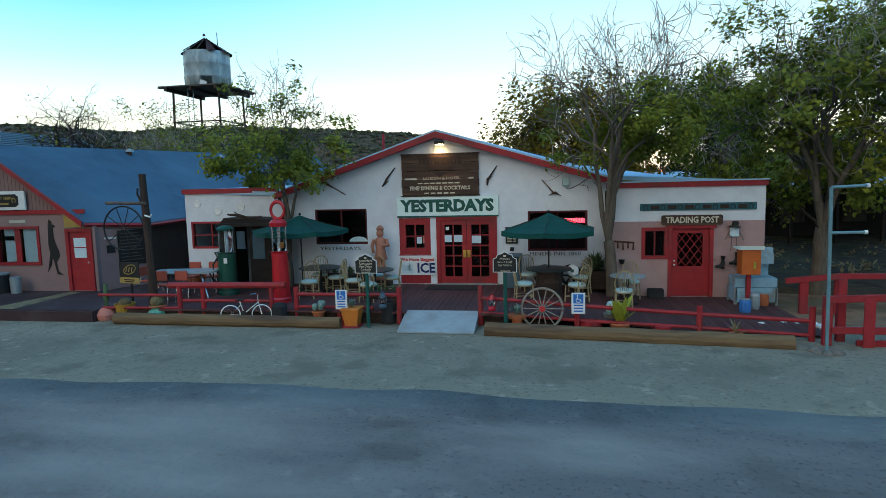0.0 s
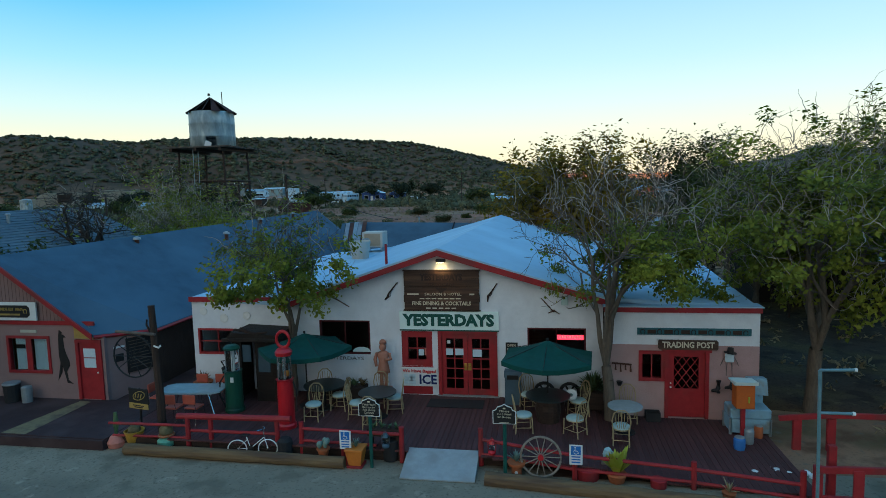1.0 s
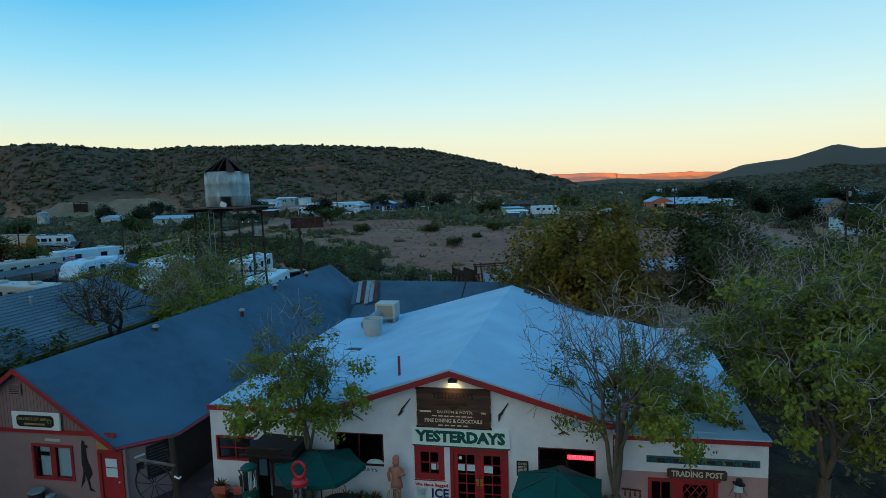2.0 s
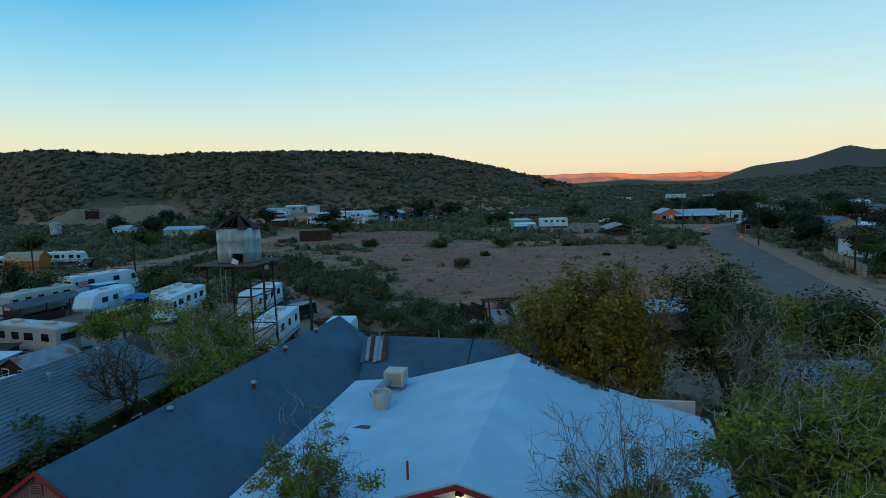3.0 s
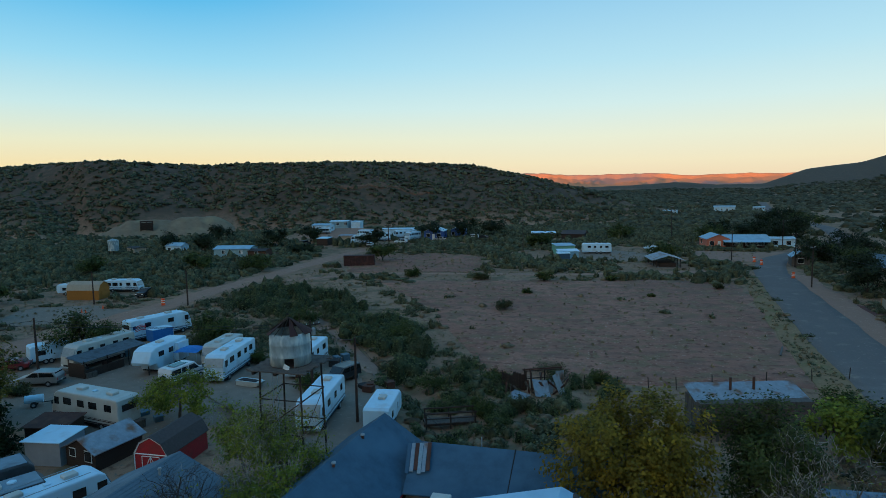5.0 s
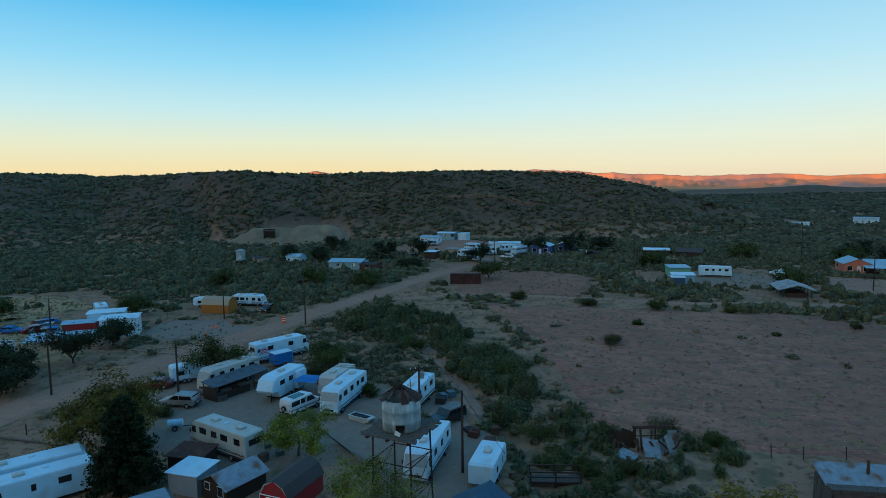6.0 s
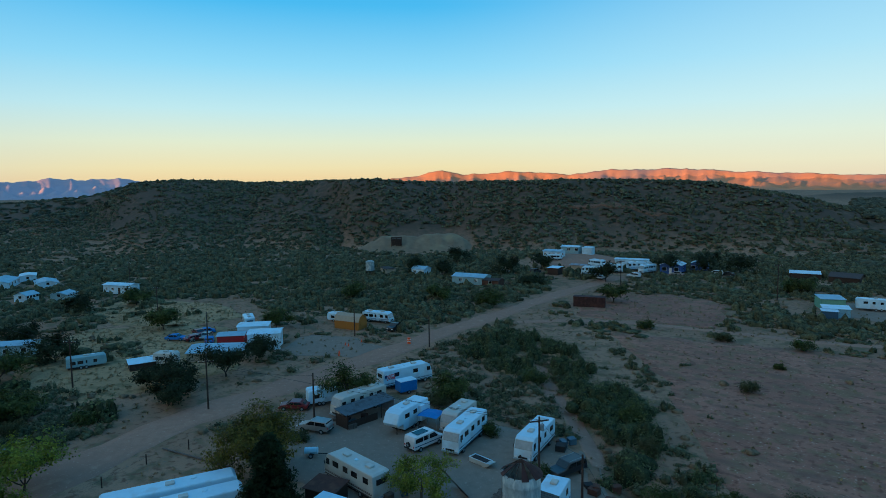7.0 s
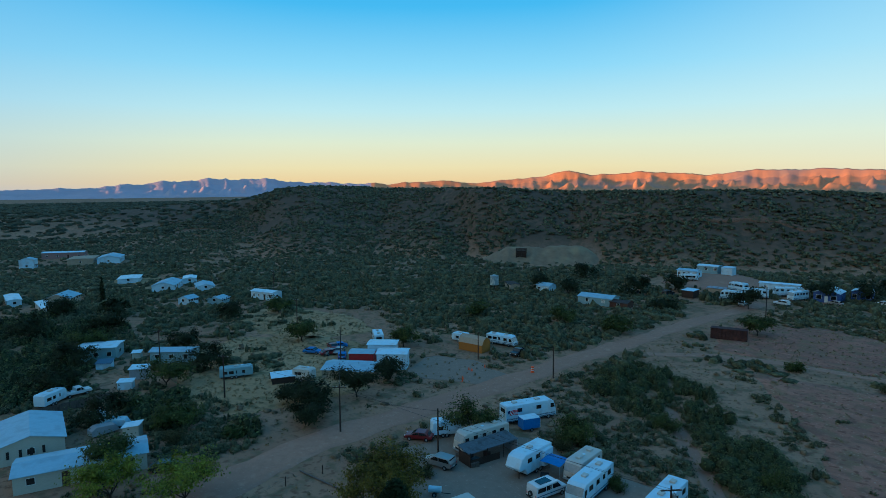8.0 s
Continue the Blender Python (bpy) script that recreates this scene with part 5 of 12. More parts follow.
for x in (9.55, 10.35, 12.6):
    part("gate_post", box(B(), x - 0.1, x + 0.1, -2.2, -2.1, -0.4, 0.5, 0.01), M_red, gate)

# kerb logs
for a, b, r in (((-7.85, -4.42, -0.18), (-1.7, -4.5, -0.2), 0.15), ((1.85, -4.9, -0.2), (8.05, -5.55, -0.24), 0.17)):
    o = thing("kerb_log", "long weathered timber log laid along the edge of the walk", "log", group="kerb logs")
    n = 14
    rng = random.Random(int(a[0] * 10))
    pts = [Vector(a).lerp(Vector(b), k / n) + Vector((0, rng.uniform(-0.012, 0.012), rng.uniform(-0.01, 0.01))) for k in range(n + 1)]
    part("log_body", path_tube(B(), pts, [r * rng.uniform(0.94, 1.05) for _ in pts], 12), M_log, o)

rp = thing("entrance_ramp", "pale grey painted ramp up to the boardwalk", "ramp")
part("ramp_board", prism(B(), [(-4.95, -0.31), (-4.95, -0.28), (-3.9, 0.005), (-3.9, -0.31)], "x", -0.2, 1.6), M_ramp, rp)
mt = thing("door_mat", "dark rubber mat before the saloon door", "mat", 0.55, -0.75, 0.012)
part("mat_body", box(B(), -0.85, 0.85, -0.35, 0.35, 0, 0.015, 0.005), M_dark, mt)

# ---------- furniture ----------


def rattan_chair_model():
    o = thing("rattan_chair", "cane garden chair with a rounded back and a pale teal cushion", "chair", group="cane chairs on the boardwalk")
    for sx in (-1, 1):
        part("leg", path_tube(B(), [(0.21 * sx, -0.22, 0), (0.2 * sx, -0.2, 0.44)], 0.018, 6), M_rattan, o)
        part("leg", path_tube(B(), [(0.2 * sx, 0.24, 0), (0.19 * sx, 0.2, 0.44)], 0.018, 6), M_rattan, o)
    bm = B()
    path_tube(bm, [(0.2 * math.cos(a) * 1.05, -0.0 + 0.22 * math.sin(a), 0.42) for a in [2 * math.pi * k / 16 for k in range(16)]], 0.02, 6, close=True)
    part("seat_rim", bm, M_rattan, o)
    bm = lathe(B(), [(0.1, 0.42), (0.22, 0.42), (0.235, 0.46), (0.2, 0.50), (0.05, 0.505)], 16)
    part("cushion", bm, M_cushion, o, "pale teal cushion", smooth=True)
    arch = [(-0.2, 0.2, 0.42), (-0.23, 0.24, 0.68), (-0.19, 0.27, 0.88), (-0.08, 0.29, 0.98), (0.08, 0.29, 0.98), (0.19, 0.27, 0.88), (0.23, 0.24, 0.68), (0.2, 0.2, 0.42)]
    part("back_hoop", path_tube(B(), arch, 0.017, 6), M_rattan, o)
    for x in (-0.14, -0.07, 0, 0.07, 0.14):
        part("back_rod", path_tube(B(), [(x * 0.5, 0.2, 0.44), (x, 0.255, 0.7), (x * 1.15, 0.28, 0.93 - abs(x) * 0.35)], 0.009, 5), M_rattan, o)
    part("stretcher", path_tube(B(), [(-0.2, -0.2, 0.16), (0.2, -0.2, 0.16), (0.19, 0.22, 0.16), (-0.19, 0.22, 0.16)], 0.011, 5, close=True), M_rattan, o)
    return o


rc = rattan_chair_model()
CHAIRS = [(-3.35, -2.35, 0), (-2.85, -1.5, -95), (-2.12, -2.1, 95), (-1.15, -1.55, -80), (-1.5, -2.75, 180), (-1.75, -1.1, 0), (-3.55, -1.0, 10),
          (2.65, -2.55, 100), (4.0, -2.6, -130), (4.15, -1.25, -60), (2.75, -0.95, 20), (5.15, -2.75, 175), (5.55, -1.1, 0)]
rc.matrix_basis = pose(CHAIRS[0][0], CHAIRS[0][1], deck_z(CHAIRS[0][0]), 0, 0, CHAIRS[0][2])
for x, y, a in CHAIRS[1:]:
    copy_thing(rc, pose(x, y, deck_z(x), 0, 0, a))


def round_table(x, y, r, top_mat, label, h=0.74, skirt=None):
    o = thing("round_table", label, "table", x, y, deck_z(x))
    part("tabletop", lathe(B(), [(r * 0.9, h - 0.035), (r, h - 0.03), (r, h), (r * 0.3, h + 0.002)], 24), top_mat, o)
    if skirt:
        part("barrel_base", lathe(B(), [(r * 0.5, 0), (r * 0.58, h * 0.5), (r * 0.5, h - 0.035)], 16), skirt, o)
    else:
        part("pedestal", lathe(B(), [(0.05, 0.03), (0.04, h - 0.035)], 10), M_black, o)
        part("foot_plate", lathe(B(), [(0.28, 0), (0.26, 0.03), (0.06, 0.05)], 14), M_black, o)
    return o


round_table(-3.35, -1.45, 0.62, M_table_dark, "dark round table under the green umbrella")
round_table(-1.55, -1.95, 0.55, M_table_dark, "dark green round table by the entrance")
round_table(3.3, -1.75, 0.62, M_table_dark, "dark round table on a barrel base", skirt=M_wood_dark)
round_table(5.35, -1.95, 0.46, M_table_glass, "pale round table by the tree")


def umbrella(x, y, r, rot, label, tip=2.25, rim=1.78):
    o = thing("patio_umbrella", label, "umbrella", x, y, deck_z(x), rot)
    part("pole", tube(B(), (0, 0, 0), (0, 0, tip), 0.022, seg=8), M_black, o)
    can = thing("canopy", "dark green canvas canopy", "")
    can.parent = o
    n = 6
    for k in range(n):
        a0, a1 = 2 * math.pi * k / n, 2 * math.pi * (k + 1) / n
        bm = B()
        rows = []
        for j in range(5):
            f = j / 4
            zz = tip - (tip - rim) * f - 0.05 * math.sin(math.pi * f)
            rows.append([bm.verts.new((r * f * (math.cos(a0) * (1 - s) + math.cos(a1) * s), r * f * (math.sin(a0) * (1 - s) + math.sin(a1) * s), zz - 0.05 * f * math.sin(math.pi * s))) for s in (0, 0.33, 0.67, 1)])
        for p, q in zip(rows, rows[1:]):
            for i in range(3):
                if p is rows[0]:
                    bm.faces.new((p[0], q[i], q[i + 1])) if False else bm.faces.new((p[i], q[i], q[i + 1]))
                else:
                    bm.faces.new((p[i], q[i], q[i + 1], p[i + 1]))
        last = rows[-1]
        low = [bm.verts.new((v.co.x, v.co.y, v.co.z - 0.13)) for v in last]
        for i in range(3):
            bm.faces.new((last[i], low[i], low[i + 1], last[i + 1]))
        part("gore", bm, M_umbrella, can, smooth=False)
        part("rib", tube(B(), (0, 0, tip - 0.04), (r * math.cos(a0), r * math.sin(a0), rim - 0.02), 0.01, seg=5), M_black, o)
    part("finial", ball(B(), (0, 0, tip + 0.03), 0.04), M_black, o)
    part("base", lathe(B(), [(0.25, 0), (0.25, 0.05), (0.06, 0.1)], 14), M_dark, o)
    return o


umbrella(-3.95, -1.35, 1.42, 10, "dark green patio umbrella over a table beside the pumps", 2.28, 1.86)
umbrella(3.3, -1.6, 1.38, 25, "dark green patio umbrella over a table", 2.25, 1.80)

# formica table with coral chairs
ft = thing("diner_table", "long pale laminate table with chrome legs", "table", -7.2, -2.2, 0.0, 6)
o8 = [(-0.95, -0.3), (-0.75, -0.45), (0.75, -0.45), (0.95, -0.3), (0.95, 0.3), (0.75, 0.45), (-0.75, 0.45), (-0.95, 0.3)]
part("tabletop", prism(B(), o8, "z", 0.71, 0.75), M_table_glass, ft)
for sx in (-1, 1):
    for sy in (-1, 1):
        part("leg", tube(B(), (0.8 * sx, 0.38 * sy, 0), (0.55 * sx, 0.25 * sy, 0.71), 0.02, seg=8), M_chrome, ft)


def diner_chair_model():
    o = thing("diner_chair", "chrome tube chair with coral vinyl seat and back", "chair", group="chairs round the laminate table")
    part("seat", box(B(), -0.2, 0.2, -0.2, 0.2, 0.43, 0.49, 0.025, 2), M_chair_red, o)
    bm = box(B(), -0.2, 0.2, 0.2, 0.25, 0.6, 0.88, 0.03, 2)
    part("backrest", bm, M_chair_red, o)
    for sx in (-1, 1):
        part("leg", path_tube(B(), [(0.2 * sx, -0.24, 0), (0.18 * sx, -0.18, 0.43)], 0.012, 6), M_chrome, o)
        part("leg", path_tube(B(), [(0.2 * sx, 0.28, 0), (0.18 * sx, 0.2, 0.43), (0.17 * sx, 0.23, 0.62)], 0.012, 6), M_chrome, o)
    return o


dc = diner_chair_model()
DCH = [(-7.35, -2.95, 180), (-6.75, -2.9, 178), (-7.5, -1.45, 0), (-6.85, -1.4, 5), (-8.35, -2.2, 90)]
dc.matrix_basis = pose(DCH[0][0], DCH[0][1], 0, 0, 0, DCH[0][2])
for x, y, a in DCH[1:]:
    copy_thing(dc, pose(x, y, 0, 0, 0, a))

# old petrol pumps
gp = thing("visible_petrol_pump", "old green visible-glass petrol pump", "petrol pump", -6.05, -1.9, 0.0)
part("body", lathe(B(), [(0.30, 0), (0.30, 0.08), (0.265, 0.12), (0.25, 1.22), (0.28, 1.25), (0.1, 1.26)], 20), M_pump_green, gp, smooth=False)
part("glass_cylinder", lathe(B(), [(0.2, 1.26), (0.21, 1.9), (0.05, 1.9)], 20), M_glass, gp, "clouded glass cylinder", smooth=True)
part("cap", lathe(B(), [(0.24, 1.9), (0.25, 1.95), (0.16, 2.02), (0.04, 2.04)], 20), M_pump_green, gp)
for k in range(6):
    a = 2 * math.pi * k / 6
    part("guard_rod", tube(B(), (0.22 * math.cos(a), 0.22 * math.sin(a), 1.25), (0.22 * math.cos(a), 0.22 * math.sin(a), 1.91), 0.012, seg=5), M_metal, gp)
part("gauge_tube", tube(B(), (0.02, 0, 1.26), (0.02, 0, 1.88), 0.05, seg=8), M_plate, gp)
part("plate", box(B(), 0.05, 0.15, -0.275, -0.255, 0.95, 1.1), M_plate, gp, "small white plate")
part("hose", path_tube(B(), [(-0.24, -0.1, 1.1), (-0.36, -0.15, 0.9), (-0.38, -0.15, 0.5), (-0.3, -0.12, 0.35)], 0.025, 6), M_dark, gp)
rpmp = thing("visible_petrol_pump", "old red visible-glass petrol pump with a ring top", "petrol pump", -3.9, -2.95, 0.0)
part("body", lathe(B(), [(0.27, 0), (0.27, 0.08), (0.23, 0.12), (0.22, 1.12), (0.25, 1.16), (0.1, 1.17)], 20), M_red_gloss, rpmp, smooth=False)
part("glass_cylinder", lathe(B(), [(0.19, 1.17), (0.19, 1.72), (0.05, 1.72)], 20), M_glass, rpmp, smooth=True)
part("cap", lathe(B(), [(0.23, 1.72), (0.24, 1.8), (0.17, 1.87), (0.05, 1.9)], 20), M_red_gloss, rpmp)
part("ring_top", path_tube(B(), [(0.19 * math.cos(a), 0, 2.08 + 0.19 * math.sin(a)) for a in [2 * math.pi * k / 20 for k in range(20)]], 0.042, 8, close=True), M_red_gloss, rpmp, smooth=True)
for k in range(6):
    a = 2 * math.pi * k / 6
    part("guard_rod", tube(B(), (0.2 * math.cos(a), 0.2 * math.sin(a), 1.17), (0.2 * math.cos(a), 0.2 * math.sin(a), 1.73), 0.013, seg=5), M_chrome, rpmp)
part("gauge_tube", tube(B(), (0, 0, 1.18), (0, 0, 1.7), 0.045, seg=8), M_chrome, rpmp)
part("amber_float", lathe(B(), [(0.06, 1.24), (0.06, 1.36), (0.02, 1.37)], 10, (0.08, -0.05, 0)), M_orange_pot, rpmp)
part("nozzle", path_tube(B(), [(0.24, -0.02, 1.1), (0.34, -0.05, 0.9), (0.33, -0.05, 0.4)], 0.022, 6), M_dark, rpmp)
rpmp.matrix_basis = pose(-3.9, -2.95, 0.0) @ Matrix.Diagonal((1, 1, 1.2, 1))

# signs along the fence
for x, y, zt, lab in ((-1.03, -4.45, 1.45, "black arched restaurant sign with a cream rim on a green post"), (2.3, -4.75, 1.52, "black arched inn sign with a cream rim on a green post")):
    o = thing("post_sign", lab, "sign", x, y, -0.33)
    zt += 0.33
    part("post", tube(B(), (0, 0.03, 0), (0, 0.03, zt - 0.1), 0.045, seg=10), M_sign_green, o)
    def plaque(s, ya, yb):
        w, h = 0.27 * s, 0.42 * s
        z0 = zt - 0.23 - h / 2
        pts = [(-w, z0), (w, z0), (w, z0 + h * 0.72), (w * 0.72, z0 + h * 0.80), (w * 0.62, z0 + h * 0.95), (w * 0.3, z0 + h * 1.02), (0, z0 + h * 1.12), (-w * 0.3, z0 + h * 1.02), (-w * 0.62, z0 + h * 0.95), (-w * 0.72, z0 + h * 0.80), (-w, z0 + h * 0.72)]
        return prism(B(), pts, "y", ya, yb)
    part("plaque_edge", plaque(1.0, -0.03, -0.005), M_sign_white, o, "white rim")
    face = part("plaque", plaque(0.93, -0.036, -0.03), M_black, o, "black lettered face")
    for k, (text, wide) in enumerate((("Yesterday's", 0.34), ("Restaurant", 0.32), ("Fine Dining", 0.3), ("Cocktails", 0.25)) if x < 0 else (("Miners", 0.22), ("Inn / Hotel", 0.32), ("Inn Rooms", 0.3))):
        lettering("line_letters", text, 0, -0.038, zt - 0.135 - 0.07 * k, 0.055, M_cream, face, width=wide, depth=0.004)
    part("small_print", box(B(), -0.11, 0.11, -0.041, -0.036, zt - 0.415, zt - 0.4), M_cream, face)
    part("crest", box(B(), -0.03, 0.03, -0.041, -0.036, zt - 0.085, zt - 0.05), M_cream, face)
for x, y, z in ((-1.69, -4.42, 0.36), (3.92, -4.64, 0.36)):
    o = thing("parking_sign", "white and blue disabled parking sign on the fence", "sign", x, y, z)
    part("sign_plate", box(B(), -0.15, 0.15, -0.02, 0.0, -0.24, 0.24, 0.008), M_sign_white, o)
    part("blue_square", box(B(), -0.11, 0.11, -0.026, -0.02, 0.0, 0.21, 0.004), M_access, o, "blue symbol panel")
    bm = B()
    path_tube(bm, [(0.05 * math.cos(a), -0.03, 0.075 + 0.05 * math.sin(a)) for a in [math.radians(100 + 25 * k) for k in range(10)]], 0.008, 5)
    path_tube(bm, [(-0.02, -0.03, 0.165), (-0.02, -0.03, 0.1), (0.035, -0.03, 0.1), (0.06, -0.03, 0.04)], 0.01, 5)
    ball(bm, (-0.02, -0.03, 0.185), 0.016, 1, 6, 4)
    part("symbol", bm, M_sign_white, o)
    bm = B()
    for k in range(3):
        box(bm, -0.1, 0.1, -0.024, -0.02, -0.06 - 0.065 * k, -0.03 - 0.065 * k)
    part("small_print", bm, M_access, o)
    part("sign_post", tube(B(), (0, 0.025, -0.68), (0, 0.025, 0.22), 0.025, seg=6), M_red, o)

aaa = thing("approval_sign", "black and yellow approval sign on a thin post", "sign", -8.0, -3.55, -0.02, -12)
part("sign_plate", box(B(), -0.36, 0.36, -0.03, 0.0, 0.62, 1.2, 0.006), M_black, aaa)
part("yellow_band", box(B(), -0.36, 0.36, -0.036, -0.03, 0.62, 0.78), M_yellow, aaa)
part("oval_mark", path_tube(B(), [(0.03 + 0.22 * math.cos(a), -0.034, 1.0 + 0.12 * math.sin(a) + 0.1 * math.cos(a) * 0.5) for a in [2 * math.pi * k / 20 for k in range(20)]], 0.012, 5, close=True), M_yellow, aaa)
bm = B()
for k in range(3):
    prism(bm, [(-0.13 + 0.1 * k, 0.93), (-0.1 + 0.1 * k, 0.93), (-0.06 + 0.1 * k, 1.06), (-0.09 + 0.1 * k, 1.06)], "y", -0.036, -0.03)
part("chevron", bm, M_yellow, aaa)
bm = B()
box(bm, -0.2, 0.2, -0.04, -0.036, 0.70, 0.73)
box(bm, -0.16, 0.16, -0.04, -0.036, 0.65, 0.68)
part("small_print", bm, M_black, aaa)
part("post", tube(B(), (0, 0.02, 0), (0, 0.02, 1.2), 0.03, seg=8), M_black, aaa)

# tall timber post with a cross arm and a wagon hoop
tpst = thing("timber_post", "tall rough timber post with a pale cross arm", "post", -7.36, -3.6, -0.33)
part("shaft", path_tube(B(), [(0.05, 0, 0), (0.06, 0, 1.3), (0.02, 0, 2.7), (-0.03, 0.02, 3.88)], [0.12, 0.11, 0.1, 0.09], 9), M_post, tpst)
part("cross_arm", tube(B(), (-1.2, 0.05, 3.13), (0.1, -0.1, 3.1), 0.045, seg=8), M_twig, tpst, "pale grey cross arm")
part("lamp_bracket", path_tube(B(), [(0.05, -0.1, 2.78), (0.22, -0.14, 2.74), (0.28, -0.14, 2.8)], 0.025, 6), M_plate, tpst)
part("spur", path_tube(B(), [(-0.08, 0, 3.1), (-0.16, -0.05, 3.35), (-0.14, -0.05, 3.5)], 0.03, 6), M_post, tpst)

wh = thing("wagon_hoop", "thin dark iron hoop with spokes hanging beside the post", "wagon wheel", -8.08, -3.55, 2.1)
part("rim", path_tube(B(), [(0.6 * math.cos(a), 0, 0.6 * math.sin(a)) for a in [2 * math.pi * k / 28 for k in range(28)]], 0.022, 6, close=True), M_black, wh)
for k in range(10):
    a = math.pi * 2 * k / 10
    part("spoke", tube(B(), (0.05 * math.cos(a), 0, 0.05 * math.sin(a)), (0.6 * math.cos(a), 0, 0.6 * math.sin(a)), 0.012, seg=5), M_black, wh)
part("hanger", tube(B(), (0, 0, 0.6), (0, 0.0, 0.72), 0.01, seg=5), M_black, wh)

M_wheel = surf("grey_spoke_wood", (0.30, 0.25, 0.20), (0.18, 0.145, 0.115), scale=9, rough=0.85, bump=0.2)
# wagon wheel leaning on the fence
ww = thing("leaning_wagon_relic", "weathered wooden wagon wheel with a red hub leaning on the fence", "wagon wheel", 3.05, -4.55, 0.28)
part("rim", path_tube(B(), [(0.58 * math.cos(a), 0.0, 0.58 * math.sin(a)) for a in [2 * math.pi * k / 32 for k in range(32)]], 0.035, 8, close=True), M_wheel, ww)
for k in range(14):
    a = math.pi * 2 * k / 14
    part("spoke", tube(B(), (0.07 * math.cos(a), 0, 0.07 * math.sin(a)), (0.57 * math.cos(a), 0, 0.57 * math.sin(a)), 0.02, 0.015, 6), M_wheel, ww)
part("hub", tube(B(), (0, -0.12, 0), (0, 0.08, 0), 0.085, 0.085, 12), M_red_gloss, ww)
ww.matrix_basis = pose(3.12, -4.5, 0.2, -8, 0, 0) @ Matrix.Scale(0.8, 4)

# bicycle
bk = thing("bicycle", "small white bicycle leaning on the hitching rail", "bicycle", -4.7, -4.15, -0.3)
for x in (-0.42, 0.42):
    wheel = part("wheel", path_tube(B(), [(x + 0.26 * math.cos(a), 0, 0.28 + 0.26 * math.sin(a)) for a in [2 * math.pi * k / 24 for k in range(24)]], 0.016, 6, close=True), M_plate, bk)
    bm = B()
    for k in range(10):
        a = 2 * math.pi * k / 10
        tube(bm, (x, 0, 0.28), (x + 0.25 * math.cos(a), 0, 0.28 + 0.25 * math.sin(a)), 0.003, seg=3)
    part("spokes", bm, M_chrome, wheel)
part("frame", path_tube(B(), [(0.42, 0, 0.28), (0.33, 0, 0.62), (-0.05, 0, 0.3), (-0.16, 0, 0.62)], 0.017, 6), M_plate, bk)
part("chain_stay", path_tube(B(), [(-0.05, 0, 0.3), (-0.42, 0, 0.28), (-0.14, 0, 0.55)], 0.012, 6), M_plate, bk)
part("handlebar", path_tube(B(), [(0.2, -0.2, 0.86), (0.3, -0.12, 0.86), (0.31, 0, 0.78), (0.3, 0.12, 0.86), (0.2, 0.2, 0.86)], 0.012, 6), M_chrome, bk)
part("stem", tube(B(), (0.33, 0, 0.6), (0.31, 0, 0.8), 0.014), M_chrome, bk)
part("saddle", box(B(), -0.28, -0.06, -0.06, 0.06, 0.66, 0.71, 0.025, 2), M_black, bk)
part("seat_post", tube(B(), (-0.16, 0, 0.6), (-0.17, 0, 0.68), 0.012), M_chrome, bk)
part("crank", lathe(B(), [(0.02, -0.02), (0.08, -0.01), (0.08, 0.01), (0.02, 0.02)], 12, (0, 0, 0)), M_black, bk).matrix_basis = pose(-0.05, -0.02, 0.3, 90, 0, 0)
bk.matrix_basis = pose(-4.27, -4.3, -0.32, -6, 0, 9) @ Matrix.Diagonal((0.95, 1, 0.9, 1))

# ---------- pots and plants ----------


def pot(x, y, z, profile, mat, label, name="plant_pot", seg=18):
    o = thing(name, label, "plant pot", x, y, z)
    part("pot", lathe(B(), profile, seg), mat, o)
    return o


def spiky(parent, n, length, base_z, mat, spread=0.9, width=0.03, seed=1, name="leaves"):
    """Stiff blades out of one point."""
    rng = random.Random(seed)
    verts, faces = [], []
    for _ in range(n):
        a, e = rng.uniform(0, 2 * math.pi), rng.uniform(0.25, spread)
        ln = length * rng.uniform(0.7, 1.1)
        d = Vector((math.cos(a) * math.sin(e), math.sin(a) * math.sin(e), math.cos(e)))
        s = d.cross(Vector((0, 0, 1))).normalized() * width
        p0 = Vector((0, 0, base_z))
        p1 = p0 + d * ln * 0.5 + Vector((0, 0, 0.01))
        p2 = p0 + d * ln - Vector((0, 0, ln * 0.12 * e))
        i = len(verts)
        verts += [p0 - s * 0.6, p0 + s * 0.6, p1 + s, p1 - s, p2]
        faces += [(i, i + 1, i + 2, i + 3), (i + 3, i + 2, i + 4)]
    return raw_part(name, [tuple(v) for v in verts], faces, mat, parent)


p = pot(-8.45, -4.0, -0.33, [(0.13, 0), (0.22, 0.02), (0.25, 0.16), (0.16, 0.30), (0.1, 0.33), (0.09, 0.34)], M_pink_pot, "round salmon pot with a tall cactus")
part("cactus", path_tube(B(), [(0, 0, 0.3), (0.02, 0, 0.6), (0.03, 0, 0.98)], [0.06, 0.075, 0.045], 9), M_cactus, p)
p = pot(-8.0, -3.85, -0.3, [(0.17, 0), (0.26, 0.36), (0.27, 0.40), (0.24, 0.40), (0.22, 0.33)], M_yellow_pot, "wide yellow glazed pot with a barrel cactus")
part("cactus", ball(B(), (0, 0, 0.42), 0.17, 0.8), M_barrel_cactus, p, smooth=True)
p = pot(-6.95, -3.95, -0.3, [(0.15, 0), (0.24, 0.1), (0.25, 0.22), (0.15, 0.30), (0.2, 0.36), (0.21, 0.38), (0.17, 0.38)], M_mint_pot, "mint green glazed urn with a round cactus")
